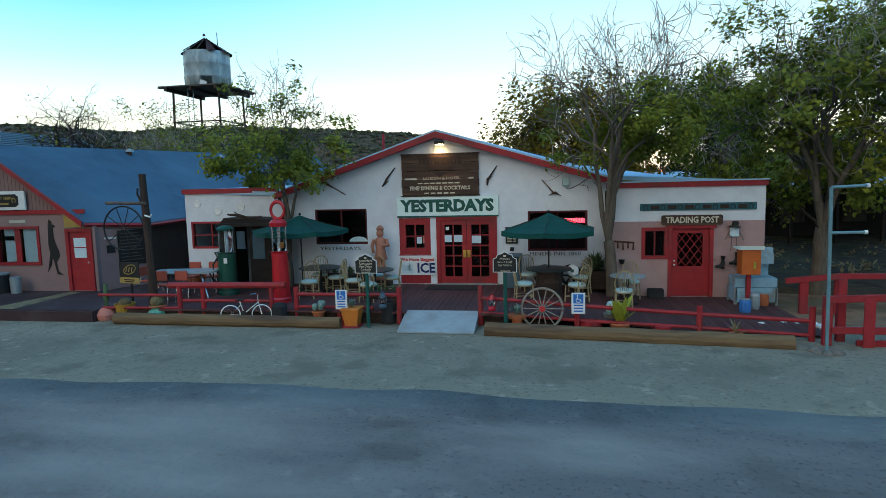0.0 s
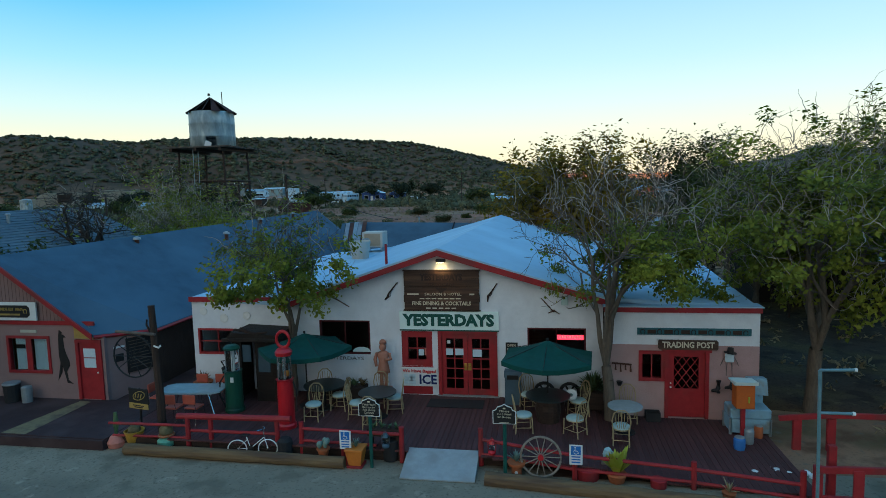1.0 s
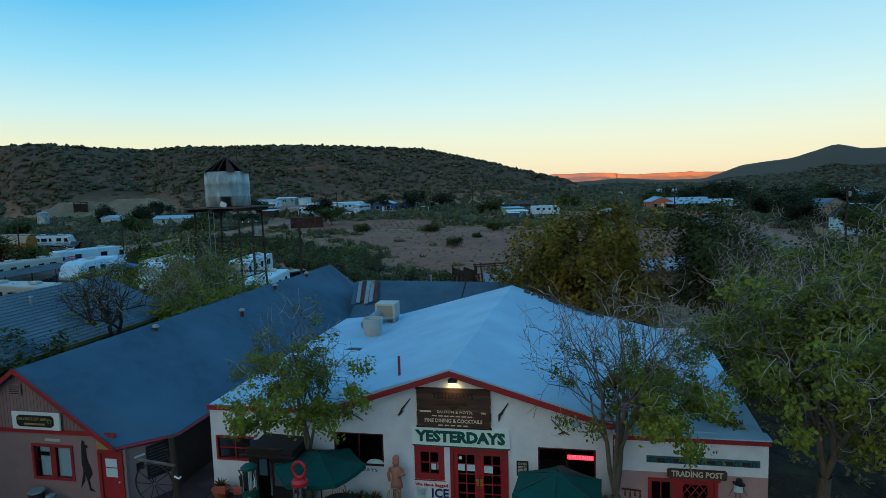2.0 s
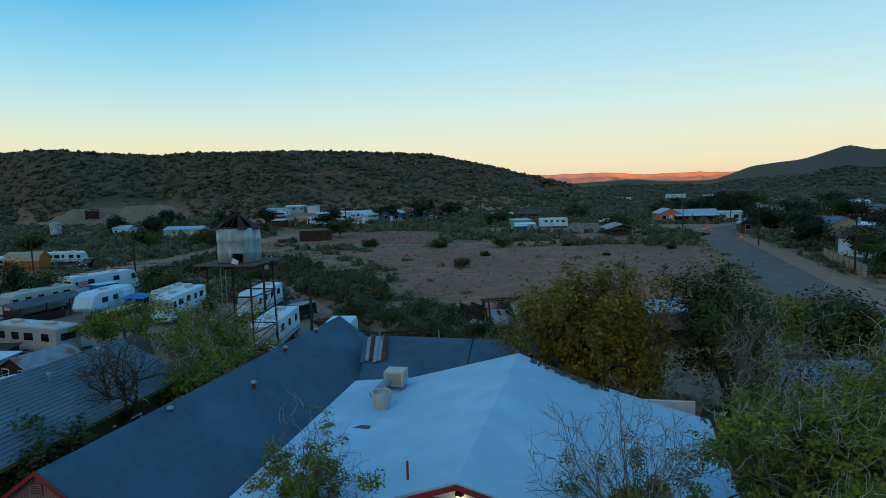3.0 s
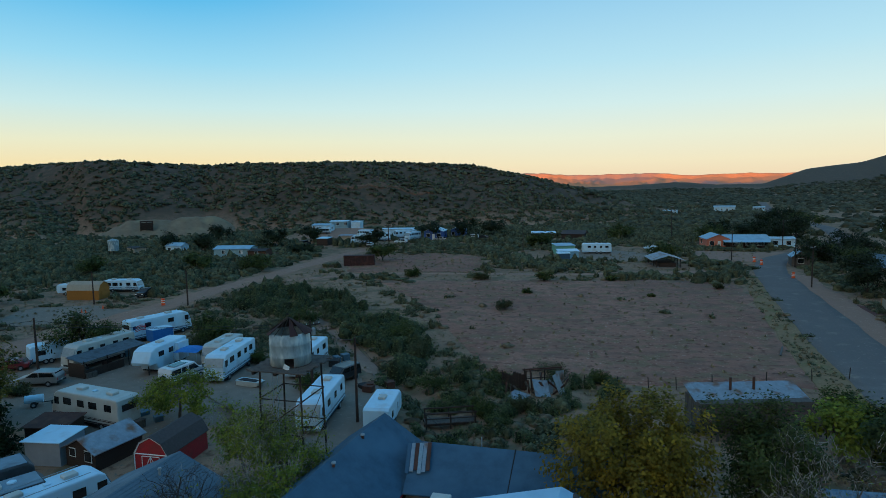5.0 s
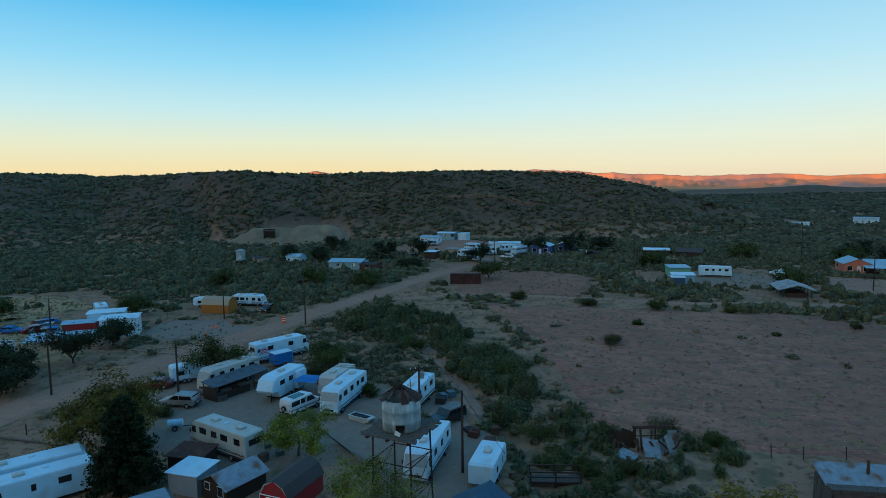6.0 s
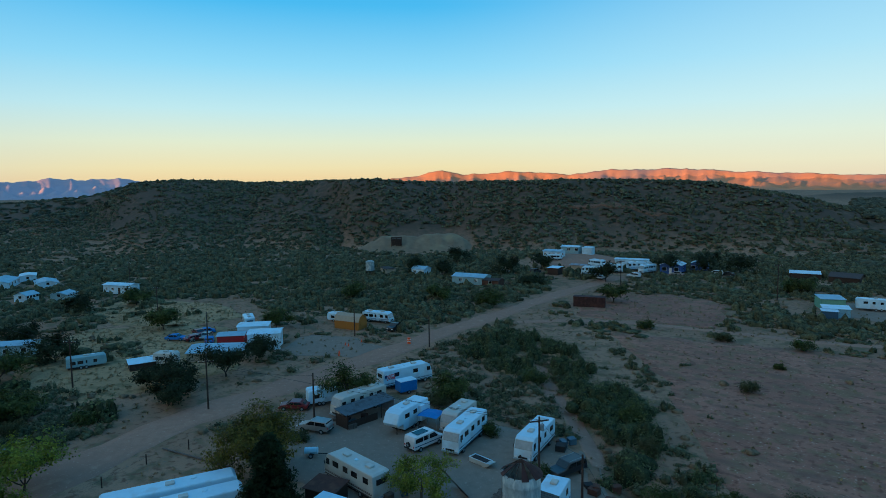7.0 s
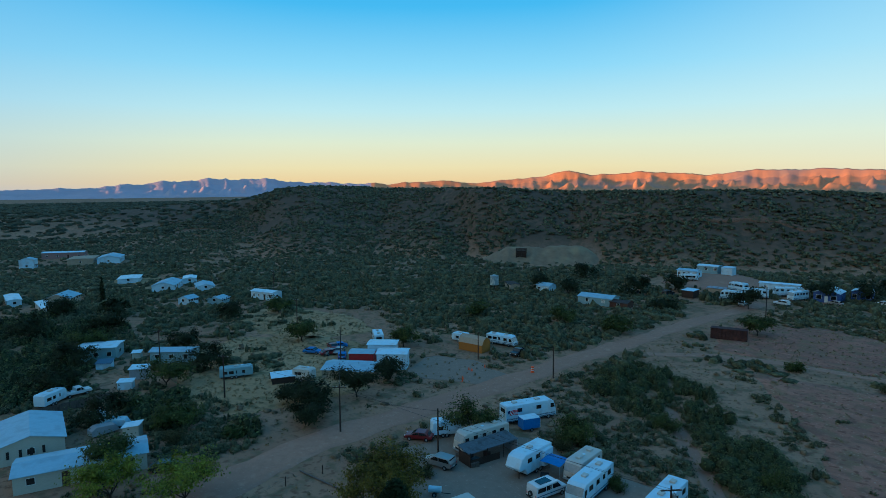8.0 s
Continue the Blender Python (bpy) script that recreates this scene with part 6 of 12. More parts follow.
part("cactus", ball(B(), (0, 0, 0.48), 0.19, 0.9), M_barrel_cactus, p, smooth=True)
part("band", lathe(B(), [(0.2, 0.33), (0.225, 0.36), (0.2, 0.385)], 18), M_terracotta, p)
p = pot(-2.35, -4.25, -0.2, [(0.1, 0), (0.15, 0.2), (0.17, 0.2), (0.17, 0.24), (0.13, 0.24)], M_terracotta, "terracotta pot with a pale prickly cactus")
bm = B()
rng = random.Random(4)
for k in range(9):
    ball(bm, (rng.uniform(-0.12, 0.12), rng.uniform(-0.08, 0.08), 0.3 + rng.uniform(0, 0.14)), 0.065, 1.3, 7, 5)
part("cactus", bm, M_succulent, p, smooth=True)
p = thing("square_planter", "square orange glazed planter with a small dark shrub", "plant pot", -1.45, -4.35, -0.33)
bm = B()
v0 = [(-0.15, -0.15), (0.15, -0.15), (0.15, 0.15), (-0.15, 0.15)]
lo_, hi_ = [bm.verts.new((x, y, 0.06)) for x, y in v0], [bm.verts.new((x * 1.45, y * 1.45, 0.46)) for x, y in v0]
for k in range(4):
    bm.faces.new((lo_[k], lo_[(k + 1) % 4], hi_[(k + 1) % 4], hi_[k]))
bm.faces.new(lo_[::-1])
bm.faces.new(hi_)
part("pot", bm, M_orange_pot, p)
part("rim", box(B(), -0.235, 0.235, -0.235, 0.235, 0.44, 0.49, 0.01), M_orange_pot, p)
part("tray", box(B(), -0.2, 0.2, -0.2, 0.2, 0, 0.06, 0.01), M_red, p)
spiky(p, 40, 0.26, 0.48, M_succulent, 0.9, 0.015, 7, "shrub")
p = pot(2.55, -4.5, -0.3, [(0.12, 0), (0.12, 0.26), (0.2, 0.28), (0.22, 0.36), (0.19, 0.36)], M_terracotta, "terracotta pot with a grey agave")
part("number_spot", lathe(B(), [(0.04, 0), (0.04, 0.004), (0.02, 0.005)], 10), M_plate, p).matrix_basis = pose(0, -0.12, 0.14, 90, 0, 0)
spiky(p, 34, 0.3, 0.36, M_succulent, 1.2, 0.022, 8)
p = pot(4.85, -4.45, -0.36, [(0.16, 0), (0.22, 0.2), (0.24, 0.22), (0.22, 0.26), (0.18, 0.24)], M_terracotta, "low terracotta pot with a broad yellow-green plant")
spiky(p, 30, 0.72, 0.22, M_yellow_leaf, 0.8, 0.1, 9)
p = pot(7.15, -4.95, -0.38, [(0.1, 0), (0.14, 0.18), (0.15, 0.2), (0.11, 0.2)], M_terracotta, "small terracotta pot with a dry succulent")
spiky(p, 18, 0.34, 0.2, M_rattan, 1.4, 0.02, 10)
p = pot(-3.45, -4.1, -0.3, [(0.16, 0), (0.2, 0.15), (0.19, 0.42), (0.12, 0.5), (0.1, 0.5)], M_dark, "dark rounded churn by the fence", "churn")
p = pot(5.75, -4.6, -0.38, [(0.17, 0), (0.18, 0.24), (0.16, 0.25)], M_red, "dark red tub by the fence", "tub")
p = pot(4.2, -4.35, -0.34, [(0.26, 0), (0.28, 0.26), (0.24, 0.27)], M_red, "dark red wooden tub by the fence", "tub")
p = pot(-0.65, -3.95, -0.3, [(0.2, 0), (0.21, 0.5), (0.18, 0.52)], M_dark, "dark barrel behind the fence end", "barrel")
p = thing("trough", "dark timber flower trough with sparse green plants", "planter", -0.8, -3.9, -0.02)
part("trough_box", box(B(), -0.45, 0.4, -0.12, 0.12, 0.32, 0.5, 0.01), M_wood_dark, p)
part("trough_leg", box(box(B(), -0.4, -0.34, -0.1, 0.1, 0, 0.32), 0.3, 0.36, -0.1, 0.1, 0, 0.32), M_wood_dark, p)
for k in range(4):
    s = spiky(p, 12, 0.2, 0.5, M_cactus, 1.0, 0.025, 20 + k)
    s.location.x = -0.3 + 0.2 * k
for x, y, z, m, lab in ((1.95, -4.25, 0.1, M_red_gloss, "red oil lantern hung on the fence"), (-0.72, -4.2, 0.12, M_bin, "blue-grey oil lantern hung on the trough")):
    o = thing("lantern", lab, "lantern", x, y, z)
    part("base", lathe(B(), [(0.09, 0), (0.1, 0.05), (0.05, 0.1)], 12), m, o)
    part("globe", lathe(B(), [(0.05, 0.1), (0.075, 0.18), (0.05, 0.26)], 12), M_glass, o)
    part("hood", lathe(B(), [(0.08, 0.26), (0.05, 0.32), (0.04, 0.36)], 12), m, o)
    part("bail", path_tube(B(), [(-0.09, 0, 0.06), (-0.1, 0, 0.28), (0, 0, 0.42), (0.1, 0, 0.28), (0.09, 0, 0.06)], 0.008, 5), m, o)

# planter with fern by the window, bins, ornaments
p = thing("raised_planter", "dark timber planter with a bushy green fern", "planter", 4.62, -0.55, 0.0)
part("planter_box", box(B(), -0.45, 0.35, -0.3, 0.3, 0, 0.5, 0.015), M_wood_dark, p)
spiky(p, 150, 0.62, 0.48, M_cactus, 1.25, 0.03, 31, "fern")
spiky(p, 80, 0.5, 0.55, M_leaf_green, 1.4, 0.04, 32, "fern")
o = thing("rubbish_bin", "slate blue plastic rubbish bin by the door", "bin", 2.27, -0.45, 0.0)
part("body", box(B(), -0.24, 0.24, -0.24, 0.24, 0, 0.86, 0.03, 2), M_bin, o)
part("lid", prism(B(), [(-0.26, 0.86), (0.26, 0.86), (0.26, 0.98), (-0.2, 1.0)], "x", -0.26, 0.26), M_bin, o)
part("flap", box(B(), -0.17, 0.17, -0.262, -0.25, 0.8, 0.93), M_black, o)
for x in (3.2, 3.95):
    o = thing("iron_wheel", "dark cast iron wheel leaning on the wall", "wheel", x, -0.35, 0.33)
    part("rim", path_tube(B(), [(0.28 * math.cos(a), 0, 0.28 * math.sin(a)) for a in [2 * math.pi * k / 22 for k in range(22)]], 0.05, 8, close=True), M_black, o)
    for k in range(6):
        a = math.pi * k / 3
        part("spoke", tube(B(), (0, 0, 0), (0.27 * math.cos(a), 0, 0.27 * math.sin(a)), 0.03, seg=6), M_black, o)
    part("hub", tube(B(), (0, -0.06, 0), (0, 0.06, 0), 0.08, seg=10), M_black, o)
o = thing("painted_plate", "white plate painted with a flower propped on a chair", "plate", 3.95, -1.35, 0.62)
pl = lathe(B(), [(0.06, 0), (0.15, 0.0), (0.17, 0.025), (0.1, 0.012), (0.02, 0.011)], 18)
bmesh.ops.rotate(pl, verts=pl.verts, matrix=Matrix.Rotation(radians(75), 3, "X"))
part("plate_body", pl, M_plate, o, smooth=True)
part("flower", ball(B(), (0, -0.02, 0.0), 0.05, 1.0, 8, 5), M_succulent, o)
o = thing("stone_rabbit", "small pale garden ornament with a stone pedestal", "ornament", 4.7, -4.05, -0.1)
part("ornament_body", path_tube(B(), [(0, 0, 0.12), (0, 0, 0.26), (-0.02, -0.02, 0.38)], [0.11, 0.13, 0.075], 9), M_cushion, o)
part("pedestal", box(B(), -0.17, 0.17, -0.12, 0.12, -0.12, 0.12, 0.02), M_rock, o)

# carved figure by the window: one plain mesh
bm = B()
path_tube(bm, [(-0.07, 0, 0), (-0.075, 0, 0.3), (-0.06, 0, 0.62)], [0.06, 0.065, 0.08], 8)
path_tube(bm, [(0.07, 0, 0), (0.075, 0, 0.3), (0.06, 0, 0.62)], [0.06, 0.065, 0.08], 8)
path_tube(bm, [(0, 0, 0.5), (0, 0, 0.66), (0, 0, 0.85), (0, 0, 1.12), (0, 0, 1.2)], [0.21, 0.18, 0.145, 0.19, 0.08], 10)
path_tube(bm, [(-0.19, 0, 1.12), (-0.27, 0.0, 0.92), (-0.2, -0.1, 0.72)], [0.06, 0.055, 0.045], 7)
path_tube(bm, [(0.19, 0, 1.12), (0.26, -0.06, 0.95), (0.1, -0.18, 0.95)], [0.06, 0.055, 0.045], 7)
ball(bm, (0, -0.01, 1.32), 0.115, 1.2)
path_tube(bm, [(0, 0, 1.42), (0.0, 0.02, 1.5), (0, 0.03, 1.56)], [0.12, 0.11, 0.05], 8)
box(bm, -0.22, 0.22, -0.2, 0.2, -0.12, 0.0)
statue = part("wooden_statue", bm, M_skin, None, smooth=True)
statue.matrix_basis = pose(-1.78, -0.4, 0.33, 0, 0, 0) @ Matrix.Diagonal((1.0, 1.0, 0.99, 1))
tagged(statue, "carved and painted wooden figure standing by the window", "statue")
o = thing("statue_stand", "low dark timber stand under the carved figure", "stand", -1.78, -0.4, 0.0)
part("stand_box", box(B(), -0.3, 0.3, -0.25, 0.25, 0, 0.185, 0.01), M_wood_dark, o)
p = thing("flower_box", "dark timber box with low plants under the window", "planter", -2.9, -0.5, 0.0)
part("planter_box", box(B(), -0.8, 0.55, -0.25, 0.25, 0, 0.4, 0.015), M_wood_dark, p)
for k in range(5):
    s = spiky(p, 26, 0.3, 0.4, M_cactus if k % 2 else M_scrub_dry, 1.2, 0.025, 40 + k, "plant")
    s.location.x = -0.6 + 0.26 * k

# corner plants by the wing
p = pot(-8.0, -0.4, -0.0, [(0.2, 0), (0.3, 0.3), (0.32, 0.35), (0.26, 0.35)], M_terracotta, "terracotta pot with reddish dry plants")
spiky(p, 60, 0.4, 0.35, M_scrub_dry, 1.1, 0.03, 51)
p = thing("hand_pump", "black cast iron water pump by the wall", "pump", -7.15, -0.45, 0.0)
part("pump_body", lathe(B(), [(0.12, 0), (0.1, 0.3), (0.09, 0.7), (0.12, 0.85), (0.05, 0.9)], 12), M_black, p)
part("lever", path_tube(B(), [(0, 0, 0.85), (-0.1, -0.05, 1.08), (0.12, -0.1, 1.12), (0.22, -0.12, 0.95)], 0.022, 6), M_black, p)
part("spout", path_tube(B(), [(0.08, -0.02, 0.68), (0.22, -0.1, 0.7), (0.25, -0.12, 0.6)], 0.035, 7), M_black, p)
o = thing("folded_flag", "dark blue and white cloth banner hung by the doorway", "banner", -6.72, -0.3, 1.5)
part("cloth", prism(B(), [(-0.16, 0.55), (0.2, 0.62), (0.26, 0.05), (-0.02, -0.05)], "y", -0.01, 0.01), M_navy, o)
part("white_patch", prism(B(), [(0.02, 0.3), (0.2, 0.42), (0.22, 0.06), (0.0, -0.02)], "y", -0.016, -0.0105), M_sign_white, o)

# ---------- beside the trading post ----------
cart = thing("washing_machine", "old pale blue enamel wash stand with a hooded tub", "wash stand", 8.62, -1.3, -0.26)
part("tub", box(B(), -0.5, 0.52, -0.32, 0.32, 0.45, 0.72, 0.03), M_blue_sink, cart)
part("hood", prism(B(), [(-0.2, 1.08), (0.22, 1.08), (0.26, 1.46), (-0.08, 1.5)], "x", 0.02, 0.46), M_blue_sink, cart)
part("apron", box(B(), -0.5, 0.5, -0.33, 0.33, 0.08, 0.45), M_blue_sink, cart)
part("back_panel", box(B(), 0.0, 0.48, 0.26, 0.31, 0.72, 1.3), M_blue_sink, cart)
part("pipe_coil", path_tube(B(), [(0.1 + 0.16 * math.cos(a), -0.1, 1.02 + 0.16 * math.sin(a)) for a in [2 * math.pi * k / 14 for k in range(12)]], 0.02, 6), M_metal, cart)
for sx in (-1, 1):
    for sy in (-1, 1):
        part("leg", box(B(), 0.5 * sx - 0.03, 0.5 * sx + 0.03, 0.3 * sy - 0.03, 0.3 * sy + 0.03, 0, 0.45), M_metal, cart)
ob_ = thing("birdhouse_box", "orange painted box with a pale roof on a red post", "mail box", 8.38, -1.75, -0.26)
part("box_body", box(B(), -0.23, 0.23, -0.2, 0.2, 0.85, 1.5, 0.01), M_orange_box, ob_)
part("box_roof", prism(B(), [(-0.26, 1.5), (0.26, 1.5), (0.3, 1.54), (-0.3, 1.6)], "x", -0.3, 0.28), M_sign_mint, ob_, "pale mint roof board")
part("cactus_picture", path_tube(B(), [(0.08, -0.205, 1.02), (0.08, -0.205, 1.18)], 0.025, 5), M_yellow_leaf, ob_)
part("post", box(B(), -0.05, 0.05, -0.05, 0.05, 0, 0.95), M_red, ob_)
for x, y, h, r, m, lab in ((8.07, -2.55, 0.34, 0.14, M_tarp_blue, "blue bucket"), (8.42, -2.15, 0.42, 0.12, M_metal, "galvanised milk can"), (8.78, -1.75, 0.34, 0.11, M_terracotta, "earthen crock")):
    o = thing("pail", lab + " standing beside the wash stand", "pail", x, y, -0.27)
    part("pail_body", lathe(B(), [(r * 0.85, 0), (r, h * 0.3), (r, h * 0.85), (r * 0.8, h), (r * 0.7, h)], 14), m, o)
    part("pail_rim", lathe(B(), [(r * 0.8, h - 0.01), (r * 0.86, h + 0.01), (r * 0.8, h + 0.02)], 14), M_metal, o)
rng = random.Random(8)
bm = B()
for k in range(14):
    ball(bm, (8.3 + rng.uniform(-0.4, 1.0), -3.6 + rng.uniform(-0.25, 0.2), -0.3), rng.uniform(0.06, 0.12), 0.7, 7, 5)
tagged(part("edging_stones", bm, M_plate, None), "pale stones edging the boardwalk corner", "stones", kind="stuff")
o = thing("milk_crate", "dark plastic crate on the boardwalk", "crate", 6.25, -0.85, -0.23)
bm = B()
box(bm, -0.2, 0.2, -0.14, -0.12, 0, 0.26)
box(bm, -0.2, 0.2, 0.12, 0.14, 0, 0.26)
box(bm, -0.2, -0.18, -0.12, 0.12, 0, 0.26)
box(bm, 0.18, 0.2, -0.12, 0.12, 0, 0.26)
part("crate_wall", bm, M_dark, o)
part("crate_base", box(B(), -0.18, 0.18, -0.12, 0.12, 0, 0.02), M_dark, o)
o = thing("wall_puppet", "blue and white scarecrow ornament with a black hat", "wall ornament", 8.35, TY, 1.55)
part("hat", lathe(B(), [(0.17, 0), (0.17, 0.02), (0.09, 0.03), (0.08, 0.15), (0.02, 0.16)], 12), M_black, o).matrix_basis = pose(0, -0.1, 0.18, 0, 6, 0)
part("cloth_body", box(B(), -0.12, 0.12, -0.1, -0.02, -0.1, 0.16, 0.03), M_paper, o)
for sx in (-1, 1):
    part("string_arm", path_tube(B(), [(0.1 * sx, -0.05, 0.1), (0.2 * sx, -0.06, -0.1), (0.24 * sx, -0.06, -0.2)], 0.01, 5), M_twig, o)
    part("string_leg", path_tube(B(), [(0.06 * sx, -0.05, -0.1), (0.08 * sx, -0.05, -0.5)], 0.01, 5), M_twig, o)
for x, z in ((8.02, 0.62), (8.38, 0.72)):
    o = thing("cowboy_boot", "black boot hung on the pink wall", "boot", x, TY - 0.02, z)
    part("boot_body", path_tube(B(), [(0.05, -0.06, 0.3), (0.04, -0.06, 0.08), (0.0, -0.07, 0.02), (-0.15, -0.08, 0.0)], [0.07, 0.065, 0.06, 0.035], 8), M_black, o)
    part("boot_heel", box(B(), 0.0, 0.08, -0.12, -0.02, -0.06, -0.01), M_black, o)
o = thing("wall_hooks", "dark iron hooks with hanging tools on the pink wall", "hooks", 5.45, TY, 1.25)
part("hook_rail", path_tube(B(), [(-0.3, -0.04, 0.1), (0.25, -0.04, 0.06)], 0.025, 6), M_rust, o)
for k in range(4):
    part("hook", path_tube(B(), [(-0.2 + 0.14 * k, -0.05, 0.08), (-0.2 + 0.14 * k, -0.06, -0.1 - 0.05 * (k % 2))], [0.012, 0.03], 5), M_rust, o)
o = thing("wall_planter", "small dark hanging planter on the tree", "planter", 5.35, -0.7, 0.72)
part("planter_cup", lathe(B(), [(0.05, 0), (0.09, 0.12), (0.07, 0.12)], 10), M_black, o)

M_teal_pipe = surf("teal_pipe_paint", (0.17, 0.30, 0.33), (0.12, 0.225, 0.25), scale=6, rough=0.5, metal=0.2, bump=0.05)
pf = thing("pipe_frame", "teal painted pipe frame standing in a stone footing", "pipe frame", 8.53, -5.85, -0.38)
part("upright", path_tube(B(), [(0.04, 0.1, 0), (0.0, 0.05, 1.6), (-0.05, 0.0, 3.23)], 0.033, 10), M_teal_pipe, pf)
part("arm", tube(B(), (-0.05, 0.0, 3.23), (0.56, 0.0, 3.25), 0.03, seg=10), M_teal_pipe, pf)
part("arm", tube(B(), (-0.02, 0.03, 2.37), (0.58, 0.0, 2.38), 0.03, seg=10), M_teal_pipe, pf)
for z in (3.25, 2.38):
    part("end_cap", tube(B(), (0.55, 0.0, z), (0.6, 0.0, z), 0.04, seg=10), M_plate, pf)
rng = random.Random(9)
for k in range(7):
    a = 2 * math.pi * k / 7
    bm = ball(B(), (0.2 * math.cos(a), 0.16 * math.sin(a), 0.05), rng.uniform(0.1, 0.15), 0.75, 7, 5)
    part("footing_stone", bm, M_rock, pf)

# deck planks of the boardwalk
deck = thing("boardwalk", "dark red-brown plank boardwalk along the shop fronts", "boardwalk", kind="structure")
deck["kind"] = "structure"
part("joists", box(box(B(), -8.55, 3.4, -4.0, -0.05, -0.33, -0.05), 3.4, 9.0, -4.4, -0.7, -0.42, -0.3), M_wood_dark, deck)
PW = 0.142
rng = random.Random(11)
meshes = {}
x = -8.55
while x < 9.05:
    y1 = 0.0 if x < 4.9 else TY
    y0 = deck_front(x) + 0.12
    if -0.2 <= x < 1.6:
        y0 = -3.92
    key = (round(y0, 1), round(y1, 1))
    if key not in meshes:
        bm = box(B(), 0.004, PW - 0.004, key[0], key[1] - 0.005, -0.045, 0.0, 0.004)
        bmesh.ops.recalc_face_normals(bm, faces=bm.faces)
        me = bpy.data.meshes.new("plank")
        bm.to_mesh(me)
        bm.free()
        me.materials.append(M_plank)
        meshes[key] = me
    ob = new("plank", meshes[key])
    ob.location = (x, 0, deck_z(x + PW / 2) + rng.uniform(-0.003, 0.003))
    ob.parent = deck
    x += PW

# ---------- the pink building with the long grey roof ----------
pink = thing("pink_building", "pink stucco building with red trim and a long grey roof", "building")
A0, A1 = Vector((-14.55, -1.62, 4.70)), Vector((-12.3, 21.4, 5.22))
E0, E1 = Vector((-10.95, -1.62, 2.18)), Vector((-8.75, 19.6, 2.62))
W0, W1 = Vector((-18.3, -1.62, 2.0)), Vector((-16.0, 23.0, 2.4))
EB = Vector((-9.78, -0.05, 2.06))
part("roof_slope", slab(B(), [A0, EB, E1, A1], 0.1), M_roof_blue, pink, "plain blue-grey roll roofing")
part("roof_corner", slab(B(), [A0, E0, EB], 0.1), M_roof_blue, pink)
part("roof_slope", slab(B(), [W0, A0, A1, W1], 0.1), M_roof_blue, pink)
bm = B()
slab(bm, [A1, E1, (-9.6, 22.6, 2.6)], 0.1)
part("roof_hip", bm, M_roof_blue, pink)
bm = B()
wall_with_holes(bm, -18.0, -10.72, -0.35, 2.5, -1.45, -1.25, [(-14.3, -12.72, 0.85, 2.05), (-11.72, -10.85, 0.0, 1.95)], top=(lambda x: max(2.06, min(2.45, 4.5 - 0.7 * (x + 14.55))), [-11.62, -11.1]))
part("front_wall", bm, M_stucco_pink, pink)
part("gable_wall", prism(B(), [(-17.8, 2.45), (-11.65, 2.45), (-14.55, 4.52)], "y", -1.44, -1.26), M_board_pink, pink, "pink boarded gable")
bm = B()
for k in range(48):
    x = -17.6 + 0.135 * k
    top = 4.6 - abs(x + 14.55) * 0.69
    if top > 2.65:
        box(bm, x, x + 0.012, -1.446, -1.44, 2.55, top)
part("board_joints", bm, M_joint_pink, pink)
# side wall in the dark post colour: shade of eave and alley painted in
part("side_wall", box(B(), -10.2, -10.0, 0.1, 19.0, -0.35, 2.05), M_post, pink, "side wall, alley shade put into its dark brown colour")
part("corner_wall", prism(B(), [(-10.72, -1.3), (-10.0, 0.1), (-10.2, 0.16), (-10.9, -1.25)], "z", -0.35, 2.05), M_stucco_pink, pink)
bm = B()
for a, b in ((A0, E0), (A0, W0)):
    d = b - a
    prism(bm, [(a.x, a.z - 0.14), (b.x, b.z - 0.14), (b.x, b.z + 0.03), (a.x, a.z + 0.03)], "y", -1.72, -1.66)
part("verge_board", bm, M_red, pink)
bm = B()
path_tube(bm, [E0 + Vector((0.02, 0, -0.08)), EB + Vector((0.02, -0.02, -0.08)), E1 + Vector((0.02, 0, -0.08))], 0.06, 4)
part("eave_board", bm, M_red, pink)
part("beam", box(B(), -18.0, -11.0, -1.5, -1.45, 2.45, 2.58), M_red, pink)
part("yellow_lintel", prism(B(), [(-11.75, 2.02), (-10.95, 2.02), (-10.95, 2.2), (-11.2, 2.42), (-11.75, 2.42)], "y", -1.49, -1.452), M_yellow, pink, "yellow lintel panel")
part("gable_vent", box(B(), -15.0, -14.5, -1.5, -1.45, 3.75, 4.15, 0.01), M_board_pink, pink)
bm = B()
for k in range(5):
    box(bm, -14.95, -14.55, -1.51, -1.5, 3.8 + 0.065 * k, 3.82 + 0.065 * k)
part("vent_slats", bm, M_dark, pink)
w = sash(pink, -14.32, -12.7, 0.82, 2.07, -1.4, 2, 1, M_red, rim=0.09, bar=0.2, label="red framed double window with pale blinds", pane_mat=M_glass)
bm = B()
part("blind", box(bm, -14.1, -13.6, -1.34, -1.33, 0.9, 1.98), M_paper, pink, "pale closed blind")
part("blind", box(B(), -13.4, -12.8, -1.34, -1.33, 0.9, 1.98), M_paper, pink, "pale closed blind")
part("open_notice", box(B(), -14.05, -13.7, -1.395, -1.39, 1.62, 1.76), M_black, pink)
pd = thing("red_door", "red door with a small window", "")
pd.parent = pink
part("door_surround", box(box(box(B(), -11.75, -11.64, -1.5, -1.3, 0, 1.98), -10.93, -10.82, -1.5, -1.3, 0, 1.98), -11.64, -10.93, -1.5, -1.3, 1.88, 1.98), M_red, pd)
part("door_leaf", box(B(), -11.64, -10.93, -1.44, -1.38, 0.0, 1.88), M_red, pd)
part("door_pane", box(B(), -11.5, -11.07, -1.45, -1.44, 1.05, 1.68), M_paper, pd, "pale curtained pane")
